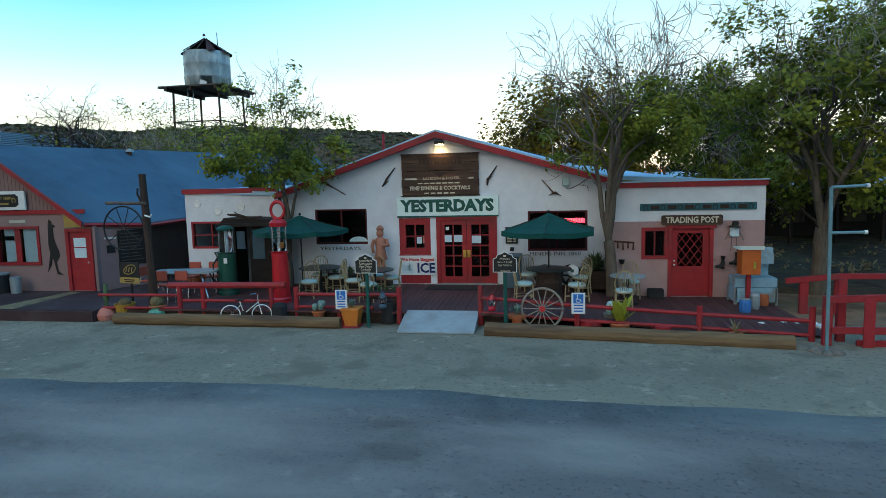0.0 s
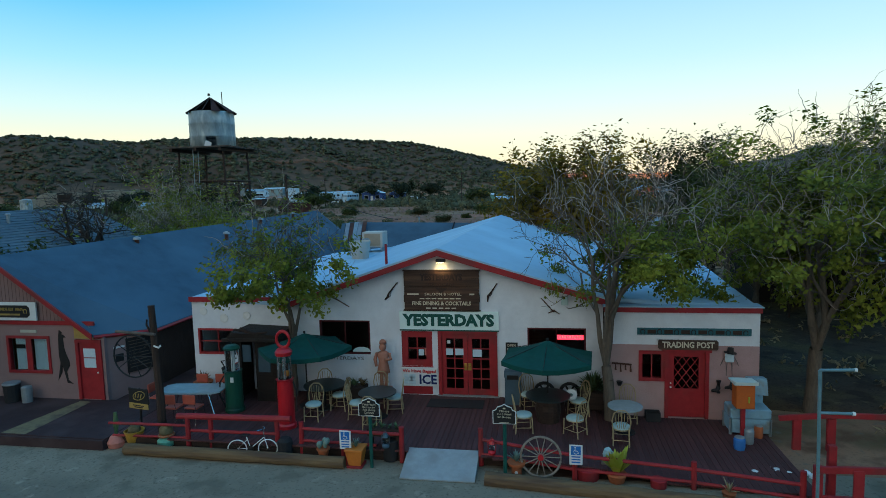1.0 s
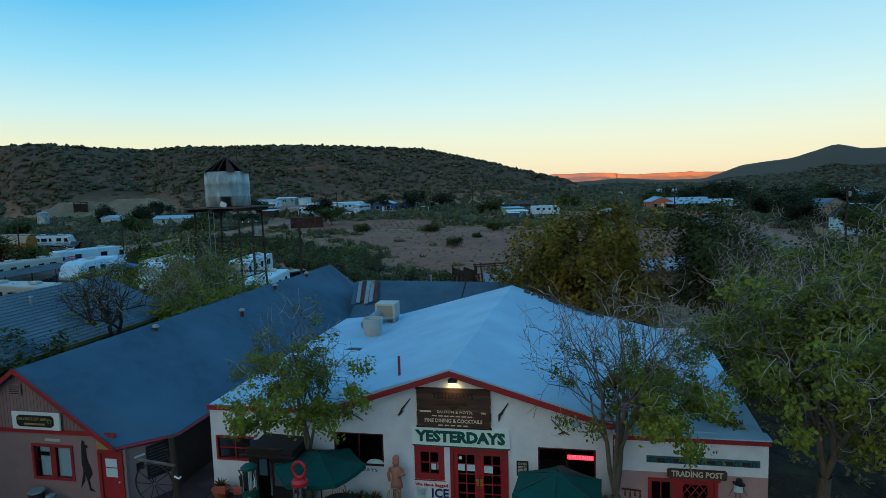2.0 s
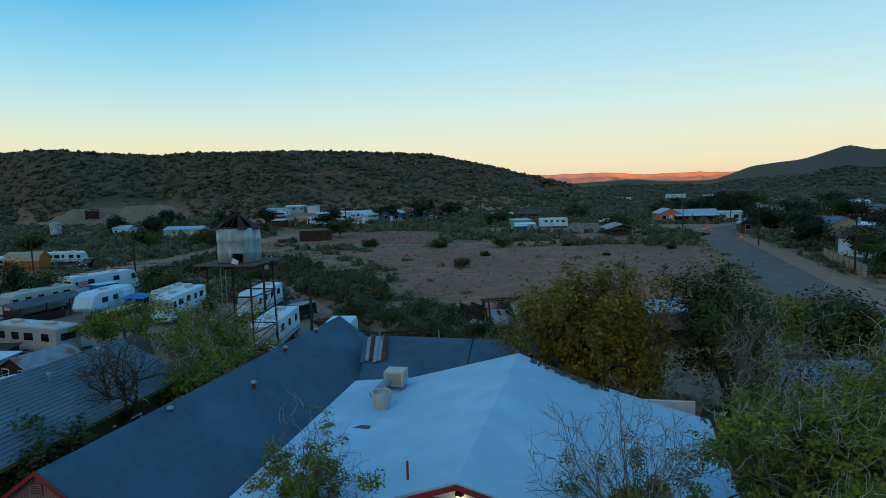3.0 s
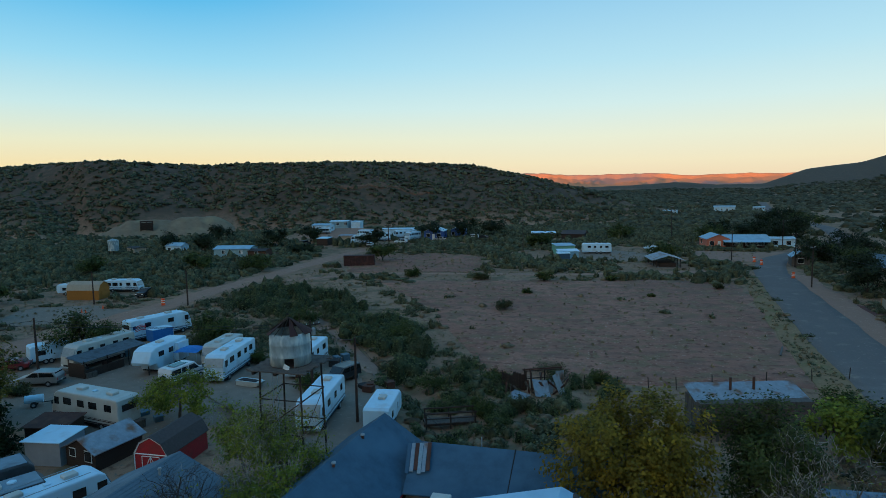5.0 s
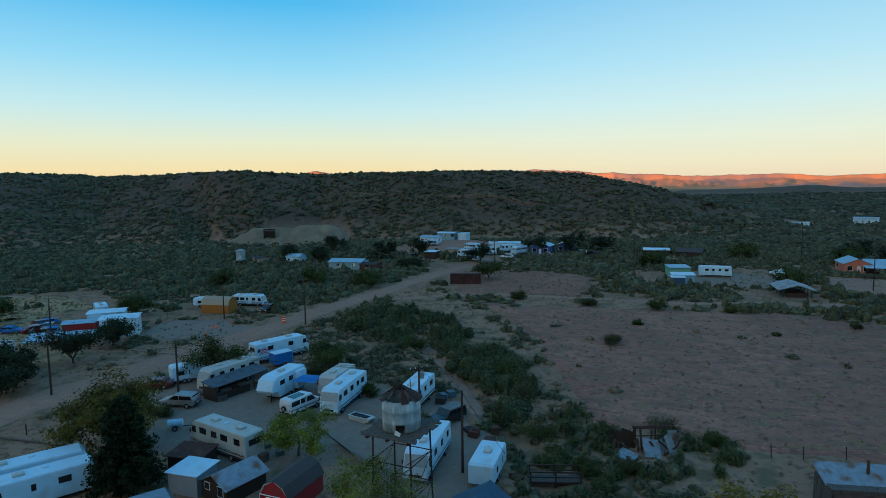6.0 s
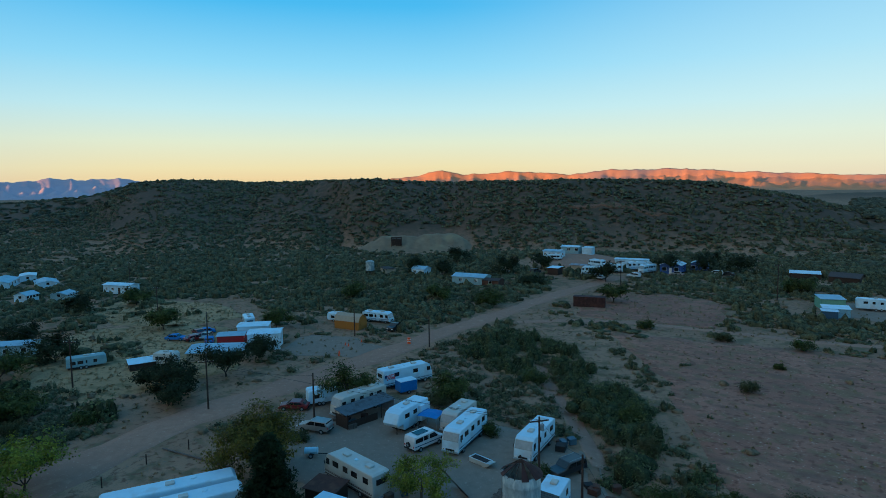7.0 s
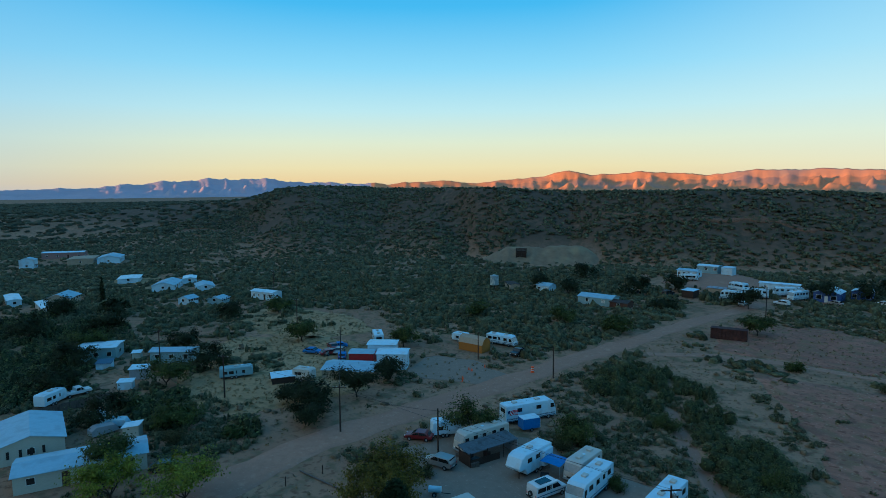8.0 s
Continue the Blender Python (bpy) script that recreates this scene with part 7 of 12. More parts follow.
part("pane_bar", box(B(), -11.5, -11.07, -1.455, -1.451, 1.36, 1.39), M_red, pd)
part("door_knob", ball(B(), (-11.0, -1.48, 0.9), 0.03), M_plate, pd)
s = thing("oval_name_sign", "white framed sign with a black plaque and yellow lettering", "sign")
part("board", box(B(), -14.9, -13.02, -1.56, -1.5, 2.6, 3.2, 0.008), M_sign_white, s)
part("plaque", prism(B(), [(-14.7, 2.78), (-14.6, 2.7), (-13.35, 2.7), (-13.25, 2.78), (-13.25, 3.02), (-13.35, 3.1), (-14.6, 3.1), (-14.7, 3.02)], "y", -1.575, -1.56), M_black, s)
lettering("letters", "CHLORIDE EST 1860's", -14.06, -1.582, 2.97, 0.1, M_yellow, s, width=1.22)
bm = B()
box(bm, -14.4, -13.6, -1.58, -1.575, 2.77, 2.83)
path_tube(bm, [(-13.4 + 0.06 * math.cos(a), -1.58, 2.9 + 0.08 * math.sin(a)) for a in [math.radians(-60 + 30 * j) for j in range(11)]], 0.012, 5)
part("small_print", bm, M_yellow, s)
o = thing("window_notice", "small pale notice strip above the window", "sign")
part("notice_plate", box(B(), -13.75, -13.15, -1.48, -1.455, 2.18, 2.27), M_cream_wall, o)
bm = B()
prof = [(-12.32, 2.28), (-12.22, 2.2), (-12.26, 2.14), (-12.16, 2.1), (-12.1, 2.04), (-12.2, 2.02), (-12.19, 1.7), (-12.14, 1.5), (-12.04, 1.25), (-12.03, 1.1), (-12.16, 0.9), (-12.12, 0.62), (-11.96, 0.5), (-12.16, 0.52), (-12.24, 0.9), (-12.3, 1.1), (-12.34, 0.85), (-12.5, 0.6), (-12.44, 0.85), (-12.36, 1.2), (-12.4, 1.45), (-12.38, 1.8), (-12.36, 2.1)]
prism(bm, prof, "y", -1.47, -1.452)
tagged(part("metal_silhouette", bm, M_black, None), "black sheet metal animal silhouette on the pink wall", "wall ornament")
o = thing("menu_blackboard", "dark menu board on the side wall", "sign")
CORNER_BOARDS = [o]
part("board", box(B(), -10.72, -10.68, -0.75, 0.15, 0.7, 1.85, 0.005), M_black, o)
bm = B()
for k in range(9):
    box(bm, -10.678, -10.674, -0.68, 0.05 - 0.08 * (k % 3), 0.85 + 0.11 * k, 0.88 + 0.11 * k)
part("small_print", bm, M_grey_wood, o)
o = thing("wall_notice", "small dark notice beside the door", "sign")
part("notice_plate", box(B(), -10.72, -10.69, -1.1, -0.85, 1.15, 1.4), M_black, o)
part("notice_strip", box(B(), -10.72, -10.69, -1.15, -0.8, 1.6, 1.66), M_plate, o)
for ob in CORNER_BOARDS + [o]:
    ob.matrix_basis = Matrix.Translation((-10.70, -1.32, 0)) @ Matrix.Rotation(radians(-27.2), 4, "Z") @ Matrix.Translation((10.70, 1.32, 0))
o = thing("metal_bin", "dark metal bin by the pink wall", "bin", -13.9, -1.85, -0.02)
part("bin_body", lathe(B(), [(0.22, 0), (0.25, 0.6), (0.23, 0.62)], 14), M_dark, o)
part("bin_rim", lathe(B(), [(0.25, 0.58), (0.27, 0.61), (0.25, 0.64)], 14), M_metal, o)
o = thing("ash_can", "grey metal ash can beside the bin", "bin", -13.35, -1.85, -0.02)
part("can_body", lathe(B(), [(0.15, 0), (0.16, 0.5), (0.13, 0.52)], 14), M_metal, o)
for x, y, z, h in ((-13.64, 4.4, 4.3, 0.42), (-11.9, 8.5, 4.3, 0.3), (-12.6, 13.5, 4.8, 0.22), (-12.4, 17.5, 4.9, 0.25)):
    o = thing("roof_vent", "small metal vent on the grey roof", "roof vent", x, y, z)
    part("vent_pipe", tube(B(), (0, 0, 0), (0, 0, h), 0.09, seg=10), M_rust, o)
    part("vent_cap", lathe(B(), [(0.16, h), (0.14, h + 0.08), (0.03, h + 0.14)], 10), M_metal, o)
for x, y, z in ((-11.6, 5.2, 3.4), (-12.6, 16.0, 4.75)):
    o = thing("roof_patch", "pale patch plate on the grey roof", "roof patch", x, y, z)
    part("patch_plate", slab(B(), [(-0.35, -0.2, 0.05), (0.35, -0.2, -0.3), (0.35, 0.25, -0.29), (-0.35, 0.25, 0.06)], 0.04), M_metal, o)

# annex at the back
annex = thing("rear_annex", "grey roofed annex behind the saloon", "building")
R0, R1 = Vector((-9.2, 18.9, 4.5)), Vector((3.6, 19.6, 4.2))
part("roof_slope", slab(B(), [R0, R1, R1 + Vector((0, -3.6, -1.75)), R0 + Vector((0.3, -3.6, -1.85))], 0.1), M_roof_blue, annex)
part("roof_slope", slab(B(), [R1, R0, R0 + Vector((0, 3.6, -1.8)), R1 + Vector((0, 3.6, -1.75))], 0.1), M_roof_blue, annex)
part("roof_seam", tube(B(), (-2.4, 19.3, 4.36), (-2.5, 15.8, 2.6), 0.05, seg=5), M_dark, annex)
part("wall", box(B(), -9.0, 3.4, 16.2, 22.4, -0.35, 2.6), M_tan_wall, annex)
part("gable_infill", prism(B(), [(16.0, 2.5), (22.8, 2.5), (19.5, 4.1)], "x", 3.2, 3.4), M_tan_wall, annex)
for k, m_ in enumerate((M_roof_blue, M_tin, M_rust, M_metal, M_tin, M_rust)):
    xa = -9.55 + 0.27 * k
    za = 4.44 + 0.02 * k
    part("flashing_sheet", slab(B(), [(xa, 18.5 + 0.04 * k, za), (xa + 0.25, 18.52 + 0.04 * k, za + 0.02), (xa + 0.66, 16.5 + 0.1 * (k % 3), za - 1.05 + 0.06 * (k % 3)), (xa + 0.41, 16.5 + 0.1 * (k % 3), za - 1.07 + 0.06 * (k % 3))], 0.025), m_, annex, "rust streaked metal flashing")
o = thing("vent_pipe", "thin grey pipe on the annex roof", "pipe", -4.8, 19.9, 4.0)
part("pipe", tube(B(), (0, 0, 0), (0, 0, 0.7), 0.05), M_metal, o)

# the mustard building with the shingle roof
mus = thing("mustard_building", "mustard sided building with a grey shingle gable roof", "building")
MX, MR, ME, MY = -21.5, 6.0, 4.05, 11.0
part("roof_slope", slab(B(), [(MX, -9, MR), (MX + 4.2, -9, ME), (MX + 4.2, MY, ME), (MX, MY, MR)], 0.12), M_roof_grey, mus)
part("roof_slope", slab(B(), [(MX - 4.2, -9, ME), (MX, -9, MR), (MX, MY, MR), (MX - 4.2, MY, ME)], 0.12), M_roof_grey, mus)
rng = random.Random(3)
for k in range(19):
    f = (k + 0.5) / 19.0
    x, z = MX + 4.2 * f, MR + (ME - MR) * f
    part("shingle_course", box(B(), -0.02, 0.02, -9.0, MY - 0.03, 0.0, 0.022), M_roof_grey, mus).matrix_basis = pose(x, 0, z, 0, 24.9, 0)
bm = B()
holes = [(-7.0, -5.6, 1.9, 3.0), (-2.2, -0.9, 1.9, 3.0), (2.6, 3.9, 1.9, 3.0), (6.4, 7.6, 1.9, 3.0)]
wall_with_holes(bm, -8.5, MY - 0.4, -0.35, 3.9, 0, 0.2, holes)
sw = part("side_wall", bm, M_mustard, mus)
sw.matrix_basis = pose(MX + 3.7, 0, 0, 0, 0, 90)
for ya in (MY - 0.6, -8.6):
    part("end_wall", prism(B(), [(MX - 3.7, -0.35), (MX + 3.5, -0.35), (MX + 3.5, 4.15), (MX, 5.8), (MX - 3.7, 4.15)], "y", ya, ya + 0.2), M_mustard, mus)
part("side_wall", box(B(), MX - 3.9, MX - 3.7, -8.4, MY - 0.4, -0.35, 4.1), M_mustard, mus)
for a, b, za, zb in holes:
    bm = B()
    box(bm, MX + 3.69, MX + 3.74, a - 0.08, a, za - 0.08, zb + 0.08)
    box(bm, MX + 3.69, MX + 3.74, b, b + 0.08, za - 0.08, zb + 0.08)
    box(bm, MX + 3.69, MX + 3.74, a, b, zb, zb + 0.08)
    box(bm, MX + 3.69, MX + 3.74, a, b, za - 0.08, za)
    wf = part("window_frame", bm, M_sign_white, mus)
    part("pane", box(B(), MX + 3.6, MX + 3.62, a, b, za, zb), M_glass_dark, wf)
part("fascia", box(B(), MX + 4.18, MX + 4.26, -9, MY, ME - 0.16, ME), M_mustard, mus)
for x, y in ((-20.4, 5.0), (-19.6, 1.5), (-20.9, 8.6)):
    o = thing("roof_vent", "small metal vent on the shingle roof", "roof vent", x, y, MR - (x - MX) * 0.464 - 0.05)
    part("vent_pipe", tube(B(), (0, 0, 0), (0, 0, 0.4), 0.07, seg=8), M_metal, o)
    part("vent_cap", lathe(B(), [(0.12, 0.4), (0.1, 0.46), (0.02, 0.5)], 8), M_metal, o)

# ---------- old water tower ----------
wt = thing("water_tower", "old galvanised water tank on a timber tower, broken rusty roof", "water tower", -18.15, 18.55, 0.0)
bm = B()
NSEG = 28
HOLE = (22, 24)
prof_t = [(1.62, 9.78), (1.63, 10.4), (1.65, 10.46), (1.62, 10.52), (1.62, 11.2), (1.65, 11.26), (1.62, 11.32), (1.6, 12.02)]
rings = [[bm.verts.new((r * math.cos(2 * math.pi * k / NSEG), r * math.sin(2 * math.pi * k / NSEG), z)) for k in range(NSEG)] for r, z in prof_t]
for j, (p, q) in enumerate(zip(rings, rings[1:])):
    for k in range(NSEG):
        if j == 0 and HOLE[0] <= k < HOLE[1]:
            continue
        bm.faces.new((p[k], p[(k + 1) % NSEG], q[(k + 1) % NSEG], q[k]))
tank_shell = part("tank", bm, M_tank, wt, "streaked galvanised steel tank", smooth=True)
sol = tank_shell.modifiers.new("thickness", "SOLIDIFY")
sol.thickness = 0.04
part("tank_floor", lathe(B(), [(1.6, 9.76), (1.6, 9.8), (0.1, 9.8)], NSEG), M_rust, wt)
part("hanging_hatch", prism(B(), [(0.35, 9.82), (0.85, 9.70), (0.95, 9.97), (0.5, 10.14)], "y", -1.85, -1.81), M_sign_white, wt, "pale loose hatch plate")
rng = random.Random(6)
for k in range(18):
    a0, a1 = 2 * math.pi * k / 18, 2 * math.pi * (k + 1) / 18
    if k in (10, 12, 13, 14, 16):
        part("rafter", tube(B(), (1.78 * math.cos(a0), 1.78 * math.sin(a0), 12.0), (0.1 * math.cos(a0), 0.1 * math.sin(a0), 12.98), 0.03, seg=5), M_wood_dark, wt)
        continue
    bm = B()
    zt = 12.96
    p0 = [(1.82 * math.cos(a0), 1.82 * math.sin(a0), 11.98), (1.82 * math.cos(a1), 1.82 * math.sin(a1), 11.98), (0.08 * math.cos(a1), 0.08 * math.sin(a1), zt), (0.08 * math.cos(a0), 0.08 * math.sin(a0), zt)]
    slab(bm, p0, 0.02)
    part("roof_sheet", bm, M_rust_dark, wt)
part("vane_rod", tube(B(), (0.75, 0.3, 12.3), (0.75, 0.3, 13.35), 0.03, seg=5), M_wood_dark, wt)
part("finial", path_tube(B(), [(-0.1, 0, 12.75), (-0.1, 0, 13.1)], 0.012, 4), M_black, wt)
part("vane", prism(B(), [(-0.22, 13.1), (0.02, 13.14), (-0.08, 13.28), (-0.2, 13.25)], "y", -0.01, 0.01), M_black, wt)
bm = B()
for k in range(15):
    y = -2.55 + 0.345 * k
    b0 = 2.5 + rng.uniform(-0.25, 0.25)
    bx = part("platform_plank", box(B(), -2.5 + rng.uniform(-0.3, 0.2), b0, y, y + 0.31, 9.66, 9.74), M_grey_wood, wt)
bm.free()
for x in (-1.9, 0, 1.9):
    part("beam", box(B(), x - 0.1, x + 0.1, -2.5, 2.5, 9.45, 9.66), M_wood_dark, wt)
for sx in (-1, 1):
    for sy in (-1, 1):
        part("tower_leg", path_tube(B(), [(1.95 * sx, 1.95 * sy, -0.3), (1.75 * sx, 1.75 * sy, 9.45)], 0.085, 6), M_wood_dark, wt)
for z in (2.6, 5.2, 7.6):
    for (x0, y0), (x1, y1) in (((-1.85, -1.85), (1.85, -1.85)), ((1.85, -1.85), (1.85, 1.85)), ((1.85, 1.85), (-1.85, 1.85)), ((-1.85, 1.85), (-1.85, -1.85))):
        part("girt", tube(B(), (x0, y0, z), (x1, y1, z), 0.045, seg=5), M_wood_dark, wt)
for s in (-1, 1):
    for z0, z1 in ((0.1, 2.6), (2.6, 5.2), (5.2, 7.6)):
        part("brace", tube(B(), (-1.88, 1.9 * s, z0), (1.88, 1.9 * s, z1), 0.03, seg=4), M_rust, wt)
        part("brace", tube(B(), (1.9 * s, -1.88, z0), (1.9 * s, 1.88, z1), 0.03, seg=4), M_rust, wt)
part("ladder", tube(tube(B(), (-0.4, -2.3, 0), (-0.4, -2.1, 9.6), 0.03, seg=4), (0.0, -2.3, 0), (0.0, -2.1, 9.6), 0.03, seg=4), M_metal, wt)

wt.matrix_basis = pose(-18.05, 18.4, -0.25) @ Matrix.Diagonal((0.87, 0.87, 1, 1))
# ---------- small sheds behind the buildings ----------


def gambrel(name, label, x, y, rz, w, length, h, wall, roof, trim=None, door=None):
    """A shed with a gambrel roof; its door end faces -y before turning."""
    z = ground_z(x, y)
    o = thing(name, label, "shed", x, y, z, rz)
    prof = [(-w / 2, 0), (w / 2, 0), (w / 2, h * 0.55), (w * 0.33, h * 0.83), (0, h), (-w * 0.33, h * 0.83), (-w / 2, h * 0.55)]
    part("wall_shell", prism(B(), prof, "y", -length / 2, length / 2), wall, o)
    rp_ = [(w / 2 + 0.1, h * 0.53), (w * 0.34, h * 0.85), (0, h + 0.04), (-w * 0.34, h * 0.85), (-w / 2 - 0.1, h * 0.53)]
    for (xa, za), (xb, zb) in zip(rp_, rp_[1:]):
        part("roof_slope", slab(B(), [(xb, -length / 2 - 0.12, zb), (xa, -length / 2 - 0.12, za), (xa, length / 2 + 0.12, za), (xb, length / 2 + 0.12, zb)], -0.05), roof, o)
    if trim:
        for (xa, za), (xb, zb) in zip(prof[2:], prof[3:]):
            part("trim", tube(B(), (xa, -length / 2 - 0.04, za), (xb, -length / 2 - 0.04, zb), 0.06, seg=4), trim, o)
        part("trim", tube(B(), (-w / 2, -length / 2 - 0.03, h * 0.55), (w / 2, -length / 2 - 0.03, h * 0.55), 0.05, seg=4), trim, o)
        for s in (-1, 1):
            part("trim", tube(B(), (s * w / 2, -length / 2 - 0.03, 0), (s * w / 2, -length / 2 - 0.03, h * 0.55), 0.05, seg=4), trim, o)
    d = part("door", box(B(), -w * 0.26, w * 0.26, -length / 2 - 0.06, -length / 2 - 0.005, 0.02, h * 0.5), door or wall, o)
    if trim:
        bm = B()
        x0, x1, z0, z1 = -w * 0.26, w * 0.26, 0.05, h * 0.5
        yy = -length / 2 - 0.075
        for p, q in (((x0, z0), (x0, z1)), ((x1, z0), (x1, z1)), ((0, z0), (0, z1)), ((x0, z1), (x1, z1)), ((x0, z0), (0, z1)), ((x1, z0), (0, z1))):
            tube(bm, (p[0], yy, p[1]), (q[0], yy, q[1]), 0.035, seg=4)
        part("door_trim", bm, trim, d)
    return o


def lean_shed(name, label, x, y, rz, w, d, h0, h1, wall, roof, category="shed", openings=()):
    """A box with a single-pitch roof, lower towards -y."""
    z = ground_z(x, y)
    o = thing(name, label, category, x, y, z, rz)
    part("wall_shell", prism(B(), [(-d / 2, 0), (d / 2, 0), (d / 2, h1), (-d / 2, h0)], "x", -w / 2, w / 2), wall, o)
    part("roof", slab(B(), [(-w / 2 - 0.2, -d / 2 - 0.25, h0), (w / 2 + 0.2, -d / 2 - 0.25, h0), (w / 2 + 0.2, d / 2 + 0.2, h1 + 0.06), (-w / 2 - 0.2, d / 2 + 0.2, h1 + 0.06)], -0.06), roof, o)
    for a, b, za, zb in openings:
        part("window", box(B(), a, b, -d / 2 - 0.03, -d / 2 - 0.004, za, zb), M_glass_dark, o)
    return o


def gable_shed(name, label, x, y, rz, w, length, h, rise, wall, roof, category="shed", windows=(), door=None, over=0.25):
    """A house or shed; its ridge runs along y before turning. windows: (side, along, width, z0, z1), sides l r f b."""
    z = ground_z(x, y)
    o = thing(name, label, category, x, y, z, rz)
    part("wall_shell", prism(B(), [(-w / 2, -0.3), (w / 2, -0.3), (w / 2, h), (0, h + rise), (-w / 2, h)], "y", -length / 2, length / 2), wall, o)
    k = rise / (w / 2)
    for s in (-1, 1):
        q = [(0, -length / 2 - over, h + rise + 0.02), (s * (w / 2 + over), -length / 2 - over, h - k * over + 0.02), (s * (w / 2 + over), length / 2 + over, h - k * over + 0.02), (0, length / 2 + over, h + rise + 0.02)]
        part("roof_slope", slab(B(), q if s < 0 else q[::-1], -0.07), roof, o)
    for side, at, ww_, za, zb in windows:
        s = 1 if side in "rb" else -1
        if side in "lr":
            fr_ = part("window_frame", box(B(), s * w / 2 - 0.02, s * w / 2 + 0.03, at - ww_ / 2 - 0.07, at + ww_ / 2 + 0.07, za - 0.07, zb + 0.07), M_sign_white, o)
            part("pane", box(B(), s * w / 2 - 0.02, s * w / 2 + 0.045, at - ww_ / 2, at + ww_ / 2, za, zb), M_glass_dark, fr_)
        else:
            fr_ = part("window_frame", box(B(), at - ww_ / 2 - 0.07, at + ww_ / 2 + 0.07, s * length / 2 - 0.02, s * length / 2 + 0.03, za - 0.07, zb + 0.07), M_sign_white, o)
            part("pane", box(B(), at - ww_ / 2, at + ww_ / 2, s * length / 2 - 0.045 if s < 0 else s * length / 2, s * length / 2 + (0.0 if s < 0 else 0.045), za, zb), M_glass_dark, fr_)
    if door:
        side, at, m = door
        s = 1 if side in "rb" else -1
        if side in "lr":
            part("door", box(B(), s * w / 2 - 0.02, s * w / 2 + 0.04, at - 0.45, at + 0.45, 0, 2.0), m, o)
        else:
            part("door", box(B(), at - 0.45, at + 0.45, s * length / 2 - 0.04, s * length / 2 + 0.04, 0, 2.0), m, o)
    return o


M_barn_roof = surf("dark_shingle", (0.085, 0.07, 0.065), (0.06, 0.05, 0.047), scale=5, rough=0.95, bump=0.3)
gambrel("red_barn_shed", "red barn shed with white trim and a dark gambrel roof", -30.4, 20.7, 3, 2.9, 5.0, 3.0, M_red, M_barn_roof, M_sign_white, M_red)
gable_shed("tin_roof_shed", "dark timber shed with a bluish tin roof", -36.4, 20.0, -8, 3.4, 4.3, 1.5, 0.9, M_wood_dark, M_tin, windows=(("f", -0.9, 0.6, 0.9, 1.5), ("f", 0.9, 0.7, 0.7, 1.5)))
lean_shed("flat_roof_shed", "grey box shed with a pale flat roof", -40.3, 18.9, 8, 3.1, 2.8, 2.0, 2.05, M_rv_grey, M_rv_white)
lean_shed("rusty_shed", "low shed with a rusty red tin roof", -43.6, 21.8, 12, 3.6, 2.6, 1.6, 1.8, M_wood_dark, M_rust)

# wooden footbridge over the wash
fb = thing("footbridge", "dark timber footbridge with rails over the dry wash", "footbridge", -10.6, 33.4, 0.0, 22)
for k in range(17):
    part("plank", box(B(), -2.4 + 0.28 * k, -2.14 + 0.28 * k, -0.7, 0.7, 0.1, 0.16), M_grey_wood, fb)
for s in (-1, 1):
    part("rail", box(B(), -2.4, 2.4, s * 0.72 - 0.05, s * 0.72 + 0.05, 1.0, 1.12), M_wood_dark, fb)
    part("rail", box(B(), -2.4, 2.4, s * 0.72 - 0.04, s * 0.72 + 0.04, 0.55, 0.63), M_wood_dark, fb)
    for k in range(3):
        part("post", box(B(), -2.3 + 2.25 * k - 0.06, -2.3 + 2.25 * k + 0.06, s * 0.72 - 0.06, s * 0.72 + 0.06, -0.4, 1.1), M_wood_dark, fb)
    part("stringer", box(B(), -2.5, 2.5, s * 0.6 - 0.06, s * 0.6 + 0.06, -0.1, 0.1), M_wood_dark, fb)

# rusty shack of tin and boards
sh = thing("tin_shack", "ramshackle shack of weathered boards with rusty tin roofs", "shack", 15.6, 37.4, ground_z(15.6, 37.4), 16)
part("wall_shell", box(B(), -4.9, 4.9, -0.6, 2.6, 0, 2.6), M_grey_wood, sh)
rng = random.Random(14)
for k in range(13):
    x = -5.0 + 0.77 * k
    part("roof_sheet", slab(B(), [(x, 0.2, 2.55 + rng.uniform(-0.03, 0.03)), (x + 0.79, 0.2, 2.56), (x + 0.79, 3.0, 3.3), (x, 3.0, 3.3 + rng.uniform(-0.03, 0.03))], 0.03), M_tin, sh)
for k in range(12):
    x = -4.9 + 0.8 * k
    if k in (5,):
        continue
    dz = -0.25 if k > 5 else 0
    part("porch_sheet", slab(B(), [(x, -2.6, 1.75 + dz + rng.uniform(-0.1, 0.08)), (x + 0.82, -2.6, 1.75 + dz), (x + 0.82, 0.22, 2.5 + dz), (x, 0.22, 2.5 + dz)], 0.03), M_rust, sh)
for k in range(22):
    x = -4.85 + 0.45 * k
    if rng.random() < 0.75:
        h = rng.uniform(0.9, 1.7)
        part("board", box(B(), x, x + rng.uniform(0.15, 0.35), -2.5, -2.45, rng.uniform(0, 0.3), h), M_grey_wood, sh)
for x in (-1.2, 0.9):
    part("stove_pipe", tube(B(), (x, 1.8, 2.7), (x, 1.8, 4.1), 0.12, seg=8), M_rust, sh)
for x in (-4.8, -2.4, 0, 2.4, 4.8):
    part("porch_post", tube(B(), (x, -2.5, 0), (x, -2.5, 1.8), 0.06, seg=5), M_wood_dark, sh)

